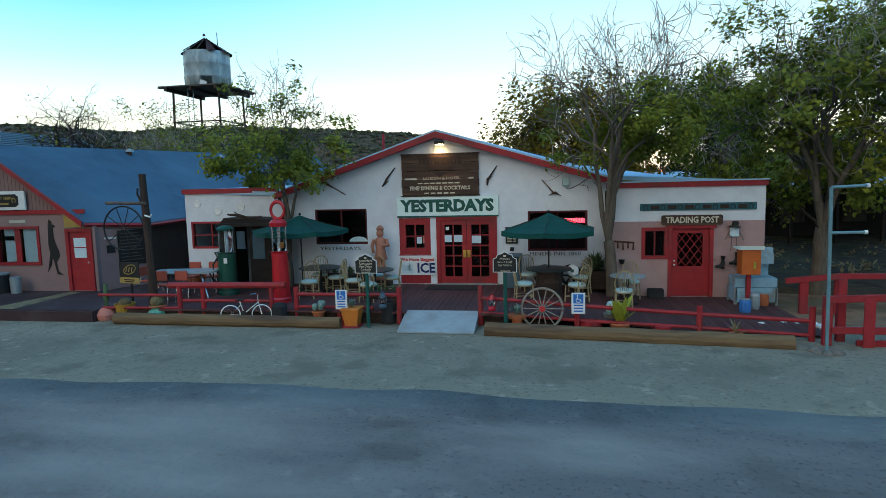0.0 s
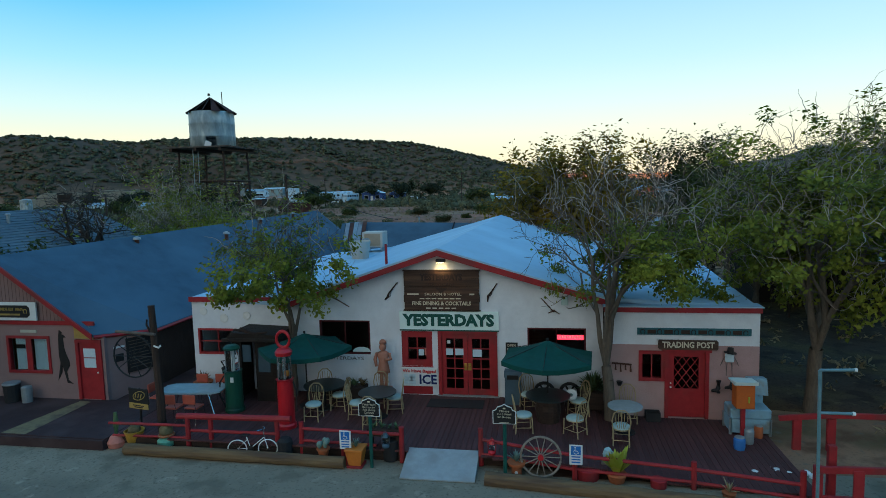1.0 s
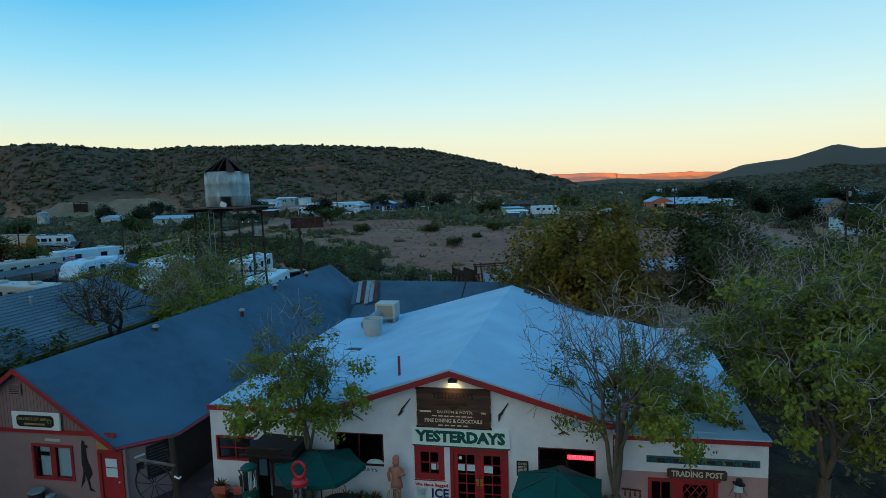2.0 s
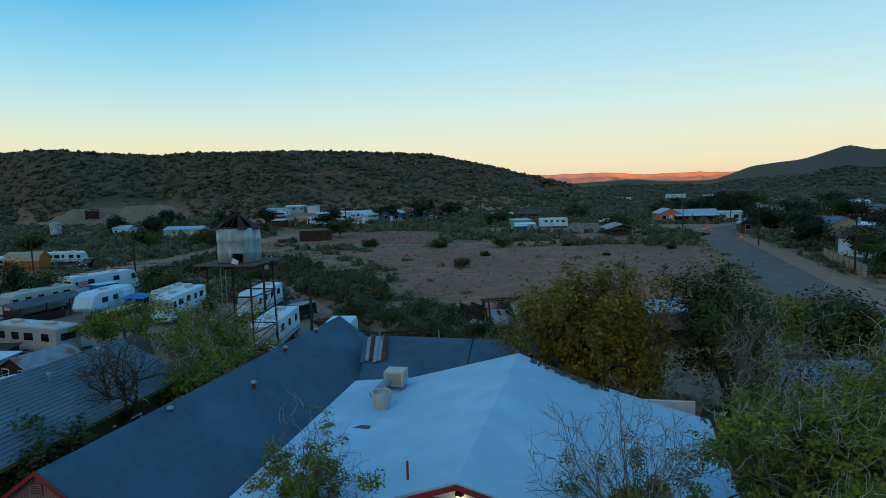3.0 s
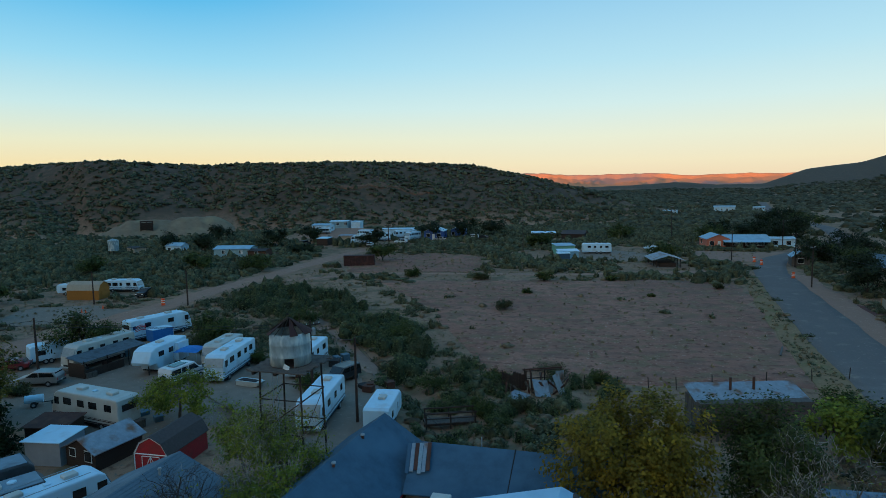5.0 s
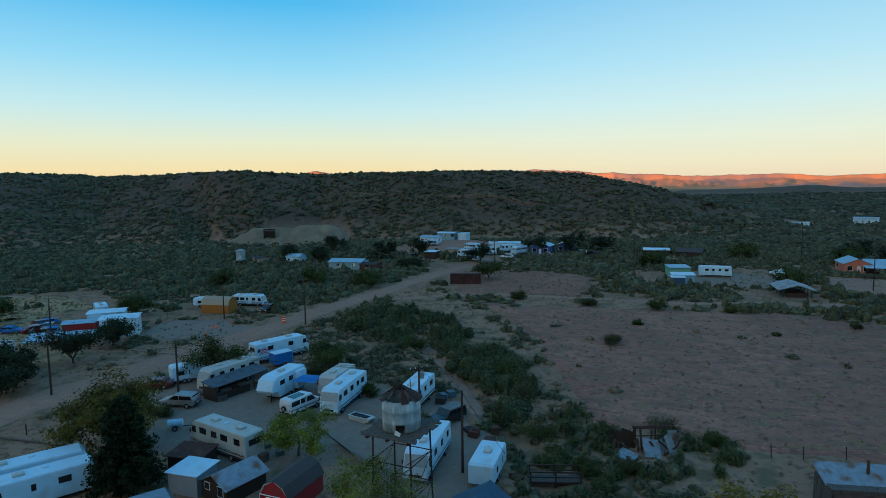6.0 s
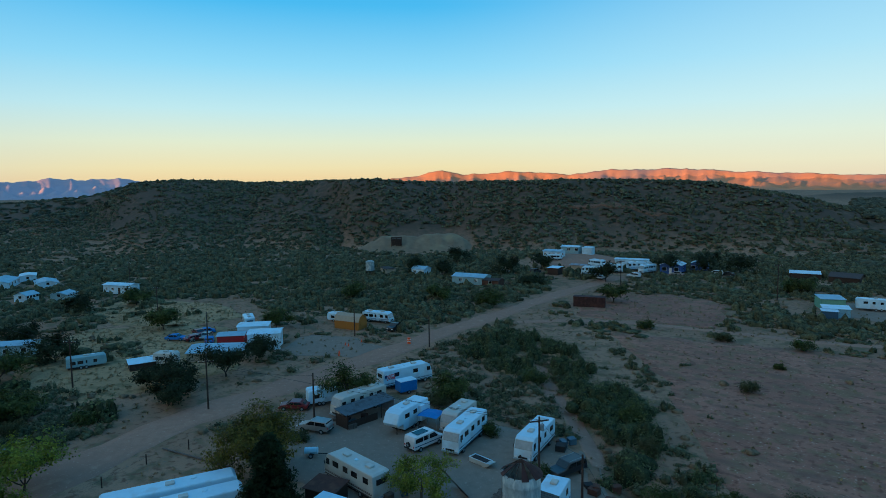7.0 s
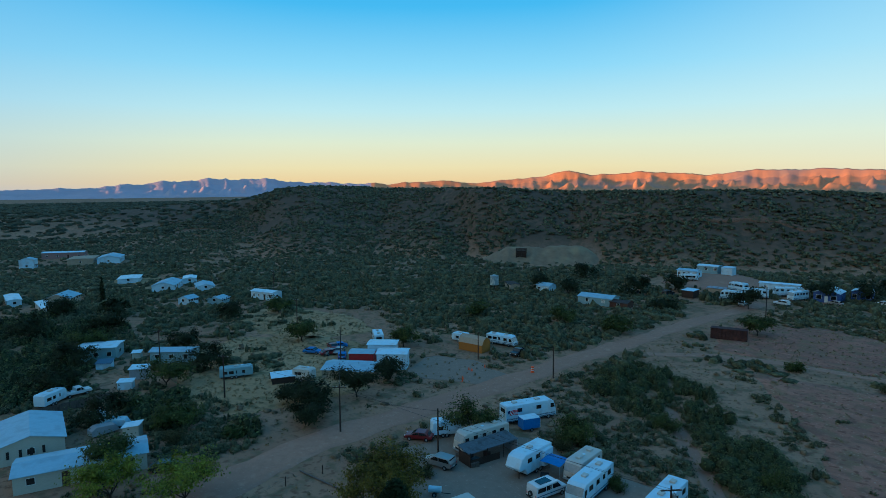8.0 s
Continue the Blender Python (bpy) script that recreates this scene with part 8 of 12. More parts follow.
# collapsed shed
jk = thing("collapsed_shed", "collapsed shed of leaning boards and loose tin sheets", "ruin", -3.6, 42.3, ground_z(-3.6, 42.3), 25)
for k in range(9):
    part("wall_board", box(B(), -3.4 + 0.3 * k, -3.12 + 0.3 * k, 1.4, 1.46, 0, 2.1 - 0.12 * ((k * 5) % 4)), M_wood_dark, jk)
part("standing_panel", box(B(), 2.3, 3.2, 0.9, 0.96, 0, 2.0), M_tin, jk, "pale corrugated panel still upright")
for z in (1.2, 2.0):
    part("girt", box(B(), -0.8, 3.0, 1.4, 1.48, z, z + 0.09), M_wood_dark, jk)
rng = random.Random(15)
for k in range(16):
    x = rng.uniform(-3.6, 3.2)
    ob = part("loose_board", box(B(), -0.1, 0.1, -0.03, 0.03, 0, rng.uniform(1.4, 2.8)), M_grey_wood if k % 2 else M_rust, jk)
    ob.matrix_basis = pose(x, rng.uniform(-0.6, 1.3), 0, rng.uniform(-35, 35), rng.uniform(-50, 50), rng.uniform(0, 180))
for x, y, a, b, w_, l_ in ((0.2, -1.2, 40, 10, 1.7, 2.0), (2.4, -0.8, 72, -10, 1.0, 2.2), (-2.8, -1.4, 12, 8, 1.8, 1.6), (1.3, -0.3, 55, 40, 0.8, 1.5)):
    ob = part("tin_sheet", box(B(), -w_ / 2, w_ / 2, 0, l_, -0.012, 0.012), M_tin, jk)
    ob.matrix_basis = pose(x, y, 0.1, a, b, 15 * x)
for x in (-3.4, -1.0, 1.2, 3.0):
    part("post", tube(B(), (x, 1.3, 0), (x, 1.3, 2.4), 0.07, seg=6), M_wood_dark, jk)
part("top_beam", box(B(), -1.2, 3.1, 1.2, 1.35, 2.2, 2.35), M_rust, jk)

# ---------- trailers and cars ----------


def wheels(o, xs, half, r=0.38, wide=0.24):
    for x in xs:
        for s in (-1, 1):
            bm = tube(B(), (x, s * half - s * wide, r), (x, s * half, r), r, seg=14)
            w = part("wheel", bm, M_dark, o)
            part("hub_cap", tube(B(), (x, s * half - 0.02 * s, r), (x, s * half + 0.012 * s, r), r * 0.5, seg=10), M_metal, w)


def rounded_body(outline, half, bevel):
    """A side outline (x, z) swept across and eased along its edges."""
    bm = prism(B(), outline, "y", -half, half)
    bmesh.ops.recalc_face_normals(bm, faces=bm.faces)
    edges = [e for e in bm.edges if all(abs(abs(v.co.y) - half) < 1e-4 for v in e.verts) and abs(e.verts[0].co.y - e.verts[1].co.y) < 1e-4]
    bmesh.ops.bevel(bm, geom=edges, offset=bevel, segments=2, affect="EDGES", profile=0.5)
    return bm


def motorhome(label, x, y, heading, length=8.5, h=2.95, body=None, stripe=None, windows=4, name="motorhome", cab=True, seed=1, door=True, rack=False):
    """A boxy motorhome; its front looks along the heading (degrees from +x)."""
    body, stripe = body or M_rv_white, stripe or M_stripe
    o = thing(name, label, "motorhome", x, y, ground_z(x, y), heading)
    L, hw = length / 2, 1.2
    rng = random.Random(seed)
    out = [(-L, 0.55), (-L + 0.05, h - 0.15), (-L + 0.3, h), (L - 1.0, h), (L - 0.55, h - 0.25), (L - 0.12, h - 1.3), (L, 1.0), (L - 0.02, 0.5)]
    part("body", rounded_body(out, hw, 0.12), body, o)
    part("windshield", prism(B(), [(L - 0.5, h - 0.35), (L - 0.1, h - 1.28), (L - 0.06, h - 1.28), (L - 0.46, h - 0.33)], "y", -hw + 0.12, hw - 0.12), M_rv_windscreen, o)
    part("grille", box(B(), L - 0.02, L + 0.02, -0.6, 0.6, 0.62, 0.85), M_dark, o)
    for s in (-1, 1):
        part("headlight", box(B(), L - 0.02, L + 0.025, s * 0.9 - 0.14, s * 0.9 + 0.14, 0.66, 0.84, 0.01), M_plate, o)
    part("bumper", box(B(), L - 0.05, L + 0.12, -hw, hw, 0.4, 0.58, 0.03), M_metal, o)
    part("bumper", box(B(), -L - 0.12, -L + 0.04, -hw, hw, 0.42, 0.6, 0.03), M_metal, o)
    for s in (-1, 1):
        for k, (za, zb) in enumerate(((0.62, 0.74), (0.92, 1.0), (1.06, 1.1))):
            part("stripe", box(B(), -L + 0.15, L - 0.2, s * (hw + 0.004) - 0.006, s * (hw + 0.004) + 0.006, za, zb), stripe, o)
        span = (length - 2.0) / windows
        for k in range(windows):
            wx = -L + 0.5 + span * (k + 0.5) + rng.uniform(-0.15, 0.15)
            ww_ = rng.choice((0.9, 1.1, 0.7))
            part("window", box(B(), wx - ww_ / 2, wx + ww_ / 2, s * hw - 0.012, s * hw + 0.012, h - 1.2, h - 0.55, 0.01), M_glass_dark, o)
        part("cab_window", box(B(), L - 1.15, L - 0.5, s * hw - 0.012, s * hw + 0.014, h - 1.3, h - 0.6, 0.01), M_glass_dark, o)
        part("mirror", box(B(), L - 0.45, L - 0.35, s * (hw + 0.16) - 0.05, s * (hw + 0.16) + 0.05, h - 1.3, h - 0.95, 0.01), M_dark, o)
    if door:
        part("door", box(B(), 0.2, 0.9, -hw - 0.016, -hw + 0.01, 0.6, h - 0.45, 0.01), body, o)
    part("rear_window", box(B(), -L - 0.012, -L + 0.06, -0.7, 0.7, h - 1.2, h - 0.6, 0.01), M_glass_dark, o)
    for xx in (-L * 0.55, L * 0.35):
        part("roof_unit", box(B(), xx - 0.45, xx + 0.45, -0.35, 0.35, h - 0.01, h + 0.24, 0.05), M_rv_cream, o)
    part("roof_hatch", box(B(), -0.3, 0.1, -0.2, 0.2, h - 0.01, h + 0.09, 0.02), M_rv_white, o)
    part("chassis", box(B(), -L + 0.3, L - 0.3, -hw + 0.15, hw - 0.15, 0.28, 0.56), M_dark, o)
    if rack:
        for s in (-1, 1):
            part("roof_rail", tube(B(), (-L + 0.4, s * 0.95, h + 0.18), (L - 1.4, s * 0.95, h + 0.18), 0.025, seg=5), M_metal, o)
    wheels(o, (-L * 0.5, L * 0.68), hw)
    return o


def travel_trailer(label, x, y, heading, length=7.0, h=2.9, body=None, nose=True, windows=3, stripe=None, name="travel_trailer", lift=0.5, seed=1, slide=False):
    body = body or M_rv_white
    o = thing(name, label, "trailer", x, y, ground_z(x, y), heading)
    L, hw = length / 2, 1.2
    rng = random.Random(seed)
    if nose:
        out = [(-L, lift), (-L + 0.03, h - 0.1), (-L + 0.2, h), (L - 1.4, h), (L - 0.5, h - 0.35), (L + 0.1, 1.75), (L - 0.1, 1.4), (L - 1.3, 1.35), (L - 1.7, lift)]
    else:
        out = [(-L, lift), (-L + 0.05, h - 0.2), (-L + 0.3, h), (L - 0.4, h), (L - 0.05, h - 0.35), (L, lift + 0.5), (L - 0.2, lift)]
    part("body", rounded_body(out, hw, 0.14), body, o)
    for s in (-1, 1):
        span = (length - 1.8) / windows
        for k in range(windows):
            wx = -L + 0.5 + span * (k + 0.5)
            ww_ = rng.choice((0.6, 0.9, 1.0))
            part("window", box(B(), wx - ww_ / 2, wx + ww_ / 2, s * hw - 0.012, s * hw + 0.012, h - 1.25, h - 0.65, 0.01), M_glass_dark, o)
        if stripe:
            part("stripe", box(B(), -L + 0.1, L - 1.5, s * (hw + 0.004) - 0.006, s * (hw + 0.004) + 0.006, 1.15, 1.4), stripe, o)
    if slide:
        so = part("slide_out", box(B(), -L + 0.5, -L + 2.6, hw, hw + 0.55, 0.75, h - 0.35, 0.03), body, o)
        part("window", box(B(), -L + 0.9, -L + 1.9, hw + 0.55, hw + 0.565, 1.55, 2.1), M_glass_dark, so)
    part("door", box(B(), 0.1, 0.75, -hw - 0.014, -hw + 0.01, lift + 0.05, h - 0.45, 0.01), body, o)
    part("roof_unit", box(B(), -0.45, 0.45, -0.35, 0.35, h - 0.01, h + 0.22, 0.05), M_rv_cream, o)
    part("roof_vent", lathe(B(), [(0.3, h - 0.02), (0.27, h + 0.1), (0.05, h + 0.13)], 12, (L * 0.35, 0.3, 0)), M_rv_white, o)
    part("chassis", box(B(), -L + 0.3, L - 1.8, -hw + 0.15, hw - 0.15, 0.3, lift + 0.02), M_dark, o)
    part("hitch_jack", tube(B(), (L - 0.9, 0.4, 0), (L - 0.9, 0.4, 1.4), 0.06), M_dark, o)
    wheels(o, (-L * 0.28, -L * 0.02), hw, 0.36)
    return o


def car(label, x, y, heading, body, kind="sedan", length=4.6, name="car"):
    o = thing(name, label, "car" if kind != "pickup" else "pickup truck", x, y, ground_z(x, y), heading)
    L = length / 2
    hw = 0.9 if kind != "van" else 0.98
    if kind == "sedan":
        out = [(-L, 0.35), (-L, 0.85), (-L + 0.5, 0.95), (-L + 1.15, 1.38), (0.35, 1.42), (1.1, 0.98), (L - 0.3, 0.85), (L, 0.65), (L, 0.35)]
        glass = [(-L + 0.75, 0.98), (-L + 1.22, 1.33), (0.3, 1.36), (0.95, 0.99)]
    elif kind == "minivan":
        out = [(-L, 0.4), (-L, 1.1), (-L + 0.35, 1.68), (0.2, 1.74), (1.15, 1.15), (L - 0.2, 0.9), (L, 0.6), (L, 0.38)]
        glass = [(-L + 0.25, 1.12), (-L + 0.5, 1.58), (0.15, 1.64), (0.95, 1.14)]
    elif kind == "suv":
        out = [(-L, 0.5), (-L, 1.15), (-L + 0.2, 1.75), (0.35, 1.8), (0.95, 1.2), (L - 0.15, 1.1), (L, 0.85), (L, 0.5)]
        glass = [(-L + 0.2, 1.2), (-L + 0.35, 1.66), (0.3, 1.7), (0.8, 1.2)]
    elif kind == "van":
        out = [(-L, 0.45), (-L, 1.6), (-L + 0.15, 2.05), (L - 1.7, 2.1), (L - 0.95, 1.25), (L - 0.1, 1.1), (L, 0.8), (L, 0.42)]
        glass = [(-L + 0.2, 1.3), (-L + 0.25, 1.85), (L - 1.75, 1.9), (L - 1.15, 1.3)]
    else:
        out = [(-L, 0.55), (-L, 1.05), (-0.4, 1.05), (-0.35, 1.72), (0.75, 1.75), (1.3, 1.15), (L - 0.1, 1.05), (L, 0.8), (L, 0.5)]
        glass = [(-0.25, 1.12), (-0.22, 1.62), (0.68, 1.65), (1.1, 1.14)]
    part("body", rounded_body(out, hw, 0.1), body, o)
    for s in (-1, 1):
        part("side_glass", prism(B(), glass, "y", s * hw - 0.012, s * hw + 0.012), M_glass_dark, o)
        for p in (glass[0][0] * 0.45 + glass[3][0] * 0.55,):
            part("pillar", box(B(), p - 0.05, p + 0.05, s * hw - 0.016, s * hw + 0.016, glass[0][1] - 0.02, glass[1][1] + 0.05), body, o)
        part("headlight", box(B(), L - 0.06, L + 0.02, s * (hw - 0.25) - 0.15, s * (hw - 0.25) + 0.15, 0.66, 0.8, 0.01), M_plate, o)
        part("tail_light", box(B(), -L - 0.015, -L + 0.05, s * (hw - 0.16) - 0.08, s * (hw - 0.16) + 0.08, 0.75, 1.0, 0.01), M_red_gloss, o)
    (xa, za), (xb, zb) = (glass[3][0] + 0.12, glass[3][1] + 0.02), (glass[2][0] + 0.12, glass[2][1] + 0.02)
    part("windshield", prism(B(), [(xa, za), (xb, zb), (xb + 0.04, zb), (xa + 0.05, za)], "y", -hw + 0.14, hw - 0.14), M_glass_dark, o)
    part("rear_glass", prism(B(), [(-L - 0.012 + (glass[0][0] + L) * 0.55, glass[0][1]), (-L + (glass[1][0] + L) * 0.55 - 0.03, glass[1][1]), (-L + (glass[1][0] + L) * 0.55, glass[1][1]), (-L + 0.02 + (glass[0][0] + L) * 0.55, glass[0][1])], "y", -hw + 0.16, hw - 0.16), M_glass_dark, o)
    part("bumper", box(B(), L - 0.05, L + 0.08, -hw + 0.05, hw - 0.05, 0.4, 0.58, 0.03), M_dark, o)
    part("bumper", box(B(), -L - 0.08, -L + 0.05, -hw + 0.05, hw - 0.05, 0.4, 0.58, 0.03), M_dark, o)
    part("number_plate", box(B(), -L - 0.095, -L - 0.08, -0.2, 0.2, 0.62, 0.74), M_plate, o)
    if kind == "van":
        sp = part("spare_wheel", tube(B(), (-L - 0.2, 0.1, 1.0), (-L, 0.1, 1.0), 0.34, seg=16), M_dark, o)
        part("hub_cap", tube(B(), (-L - 0.21, 0.1, 1.0), (-L - 0.2, 0.1, 1.0), 0.17, seg=12), M_metal, sp)
        part("roof_panel", box(B(), -L + 0.9, L - 2.4, -0.6, 0.6, 2.1, 2.13), M_glass_dark, o, "dark solar panel on the roof")
        for s in (-1, 1):
            part("stripe", box(B(), -L + 0.1, L - 0.3, s * (hw + 0.003) - 0.004, s * (hw + 0.003) + 0.004, 0.8, 0.92), M_stripe_blue, o)
        for k in range(2):
            part("pillar", box(B(), -1.1 + 1.0 * k, -1.0 + 1.0 * k, -hw - 0.016, hw + 0.016, 1.28, 1.95), body, o)
    if kind == "suv":
        for s in (-1, 1):
            part("roof_rail", tube(B(), (-L + 0.4, s * 0.7, 1.88), (0.2, s * 0.7, 1.88), 0.02, seg=5), M_metal, o)
    wheels(o, (-L * 0.6, L * 0.62), hw + 0.02, 0.34, 0.2)
    return o


motorhome("cream motorhome with brown stripes parked across the lot", -43.0, 25.6, 172, 9.0, 3.1, M_rv_cream, M_stripe, 4, seed=1)
bus = motorhome("white motorhome with a waving flag painted on its side", -61.6, 55.4, 72, 9.6, 3.2, M_rv_white, M_stripe_blue, 2, seed=2)
bm = B()
for k in range(4):
    prism(bm, [(-4.2, 1.55 + 0.22 * k), (-3.3, 1.75 + 0.22 * k), (-2.6, 1.6 + 0.22 * k), (-2.6, 1.71 + 0.22 * k), (-3.3, 1.86 + 0.22 * k), (-4.2, 1.66 + 0.22 * k)], "y", -1.222, -1.212)
part("flag_stripe", bm, M_red_gloss, bus, "red painted waving stripes")
part("flag_field", prism(B(), [(-4.5, 1.9), (-4.1, 2.0), (-4.1, 2.5), (-4.5, 2.4)], "y", -1.222, -1.212), M_navy, bus, "dark blue painted flag corner")
travel_trailer("white fifth-wheel trailer with a slide-out", -49.3, 41.5, -85, 7.4, 3.3, M_rv_white, True, 3, seed=3, slide=True)
motorhome("white and cream motorhome with a wide windshield", -39.9, 42.2, -80, 9.0, 3.1, M_rv_white, M_stripe_blue, 4, seed=4)
motorhome("older cream camper behind the larger motorhome", -43.7, 46.0, -82, 6.6, 2.8, M_rv_cream, M_stripe, 3, seed=5, name="camper")
motorhome("white motorhome parked at the edge of the lot", -31.4, 45.2, -82, 8.4, 3.0, M_rv_white, M_stripe, 3, seed=6)
motorhome("white motorhome parked under the water tower", -22.7, 31.6, -80, 8.4, 2.9, M_rv_white, M_stripe_blue, 3, seed=7)
travel_trailer("plain white box trailer by the wash", -16.5, 31.6, 98, 5.6, 2.35, M_rv_white, False, 2, seed=8)
mh2 = motorhome("grey and white motorhome behind a dark awning", -59.2, 42.2, -97, 8.8, 3.1, M_rv_cream, M_rv_grey, 4, seed=9)
car("white passenger van with a spare wheel on the rear doors", -43.4, 38.1, 82, M_car_white, "van", 5.2, "van")
car("dark four-wheel-drive car with a roof rack", -25.4, 41.6, 252, M_car_black, "suv", 4.9)
car("silver minivan parked by the awning", -58.6, 33.2, 198, M_car_silver, "minivan", 4.8, "minivan")
car("dark red saloon car at the roadside", -67.4, 36.8, 215, M_car_red, "sedan", 4.4)
travel_trailer("rounded white trailer half hidden by a tree", -66.0, 41.0, 60, 4.6, 2.5, M_rv_white, False, 2, seed=10)
ct = thing("cargo_trailer", "small cargo trailer with a white roof and blue sides", "trailer", -58.6, 52.2, ground_z(-58.6, 52.2), 70)
part("body", box(B(), -1.5, 1.5, -0.95, 0.95, 0.45, 2.1, 0.04), M_tarp_blue, ct)
part("roof", box(B(), -1.52, 1.52, -0.97, 0.97, 2.1, 2.2, 0.04), M_rv_white, ct)
part("nose", box(B(), 1.5, 1.56, -0.9, 0.9, 0.5, 2.05), M_rv_white, ct)
wheels(ct, (0.0,), 0.97, 0.3)
bt = thing("small_boat", "small pale boat resting on the lot", "boat", -34.7, 38.2, ground_z(-34.7, 38.2), -10)
hull = [(-1.6, 0.05), (-1.65, 0.55), (1.3, 0.62), (1.75, 0.68), (1.3, 0.2), (0.8, 0.05)]
part("hull", prism(B(), hull, "y", -0.55, 0.55), M_rv_cream, bt)
part("cockpit", box(B(), -1.4, 1.0, -0.42, 0.42, 0.56, 0.625), M_dark, bt)
part("gunwale", path_tube(B(), [(-1.65, -0.55, 0.58), (1.2, -0.55, 0.65), (1.75, 0, 0.7), (1.2, 0.55, 0.65), (-1.65, 0.55, 0.58)], 0.04, 5, close=True), M_rv_white, bt)

# awnings
aw = thing("awning_shelter", "dark timber lean-to shelter with a grey roof beside a motorhome", "shelter", -56.1, 40.6, ground_z(-56.1, 40.6), -8)
part("roof", slab(B(), [(-1.4, -4.6, 2.3), (1.5, -4.6, 1.95), (1.5, 4.2, 2.15), (-1.4, 4.2, 2.5)], 0.06), M_awning, aw)
for x, y in ((1.5, -4.4), (1.5, -1.4), (1.5, 1.5), (1.5, 4.0), (-1.2, -4.4), (-1.2, 4.0)):
    part("post", tube(B(), (x, y, 0), (x, y, 2.1), 0.06, seg=6), M_wood_dark, aw)
part("side_screen", box(B(), -1.25, 1.5, -4.45, -4.38, 0, 1.7), M_wood_dark, aw)
part("side_screen", box(B(), 1.46, 1.52, -4.4, 0.8, 0, 1.0), M_wood_dark, aw)
part("end_board", box(B(), -1.3, 1.6, 3.9, 4.0, 0, 2.1), M_rv_grey, aw)
tpz = thing("tarp_canopy", "blue tarp canopy on poles between two trailers", "canopy", -46.1, 43.0, ground_z(-46.1, 43.0), 10)
bm = B()
qv = [[bm.verts.new((-1.5 + k * 1.0, -1.5 + j * 1.0, 2.2 + (0.35 if 0 < k < 3 and 0 < j < 3 else 0.0) - (0.08 if (k in (0, 3)) and (j in (0, 3)) else 0))) for j in range(4)] for k in range(4)]
for k in range(3):
    for j in range(3):
        bm.faces.new((qv[k][j], qv[k + 1][j], qv[k + 1][j + 1], qv[k][j + 1]))
part("tarp", bm, M_tarp_blue, tpz)
for x in (-1.45, 1.45):
    for y in (-1.45, 1.45):
        part("pole", tube(B(), (x, y, 0), (x, y, 2.14), 0.03, seg=6), M_metal, tpz)
rng = random.Random(21)
for k in range(26):
    x, y = rng.choice(((-46, 40), (-57, 38), (-30, 48), (-60, 47), (-38, 27), (-20, 40)))
    x, y = x + rng.uniform(-2.5, 2.5), y + rng.uniform(-2, 2)
    o = thing("yard_crate", "weathered crate of odds and ends in the trailer yard", "crate", x, y, ground_z(x, y) + 0.03, rng.uniform(0, 90), group="clutter in the trailer yard")
    w_, d_, h_ = rng.uniform(0.3, 0.7), rng.uniform(0.3, 0.6), rng.uniform(0.3, 0.8)
    m_ = rng.choice((M_grey_wood, M_rust, M_bin, M_rv_cream, M_dark))
    part("crate_body", box(B(), -w_, w_, -d_, d_, 0, h_, 0.03), m_, o)
    part("crate_lid", box(B(), -w_ - 0.03, w_ + 0.03, -d_ - 0.03, d_ + 0.03, h_, h_ + 0.06, 0.01), m_, o)
for x, y, hd, ln, lab, nm in ((-55.2, 11.0, 64, 13.0, "long white trailer home with roof vents", 1), (-51.6, 10.4, 66, 11.5, "white trailer home with a railed roof", 2), (-39.0, 10.0, 62, 9.0, "dark sided trailer with a pale roof", 3), (-34.6, 9.4, 62, 6.0, "grey roofed trailer beside the shingle building", 4)):
    t = travel_trailer(lab, x, y, hd, ln, 3.0, M_rv_white if nm < 3 else M_dark_side, False, 4, seed=20 + nm)
    if nm > 2:
        part("roof_skin", box(B(), -ln / 2 + 0.35, ln / 2 - 0.45, -1.1, 1.1, 2.995, 3.03, 0.01), M_pale_grey_roof, t, "pale grey rubber roof")
motorhome("white motorhome with roof rails beside the shingle roof", -31.9, 11.0, 70, 7.2, 2.9, M_rv_white, M_stripe_blue, 3, seed=31, rack=True)
pp = thing("propane_trailer", "small white tank trailer at the edge of the lot", "trailer", -52.8, 27.6, ground_z(-52.8, 27.6), 40)
part("tank", tube(B(), (-0.8, 0, 0.8), (0.8, 0, 0.8), 0.42, seg=14), M_rv_white, pp)
part("drawbar", tube(B(), (0.6, 0, 0.4), (2.0, 0, 0.35), 0.05), M_dark, pp)
wheels(pp, (0.0,), 0.6, 0.3)

# ---------- poles and wires ----------


def power_pole(x, y, h, label="weathered timber power pole", arms=True, can=False, lean=0.0, rz=0.0):
    o = thing("power_pole", label, "power pole", x, y, ground_z(x, y) - 0.2, rz)
    part("pole", tube(B(), (0, 0, 0), (lean, 0, h), 0.15, 0.1, 8), M_post, o)
    if arms:
        part("cross_arm", box(B(), lean - 1.1, lean + 1.1, -0.06, 0.06, h - 0.55, h - 0.42), M_post, o)
        for k in (-1, -0.4, 0.4, 1):
            part("insulator", tube(B(), (lean + k, 0, h - 0.42), (lean + k, 0, h - 0.28), 0.04, seg=6), M_plate, o)
    if can:
        part("transformer", lathe(B(), [(0.2, h - 1.6), (0.22, h - 1.55), (0.22, h - 0.9), (0.1, h - 0.8)], 10, (0.35, 0, 0)), M_metal, o)
    return o


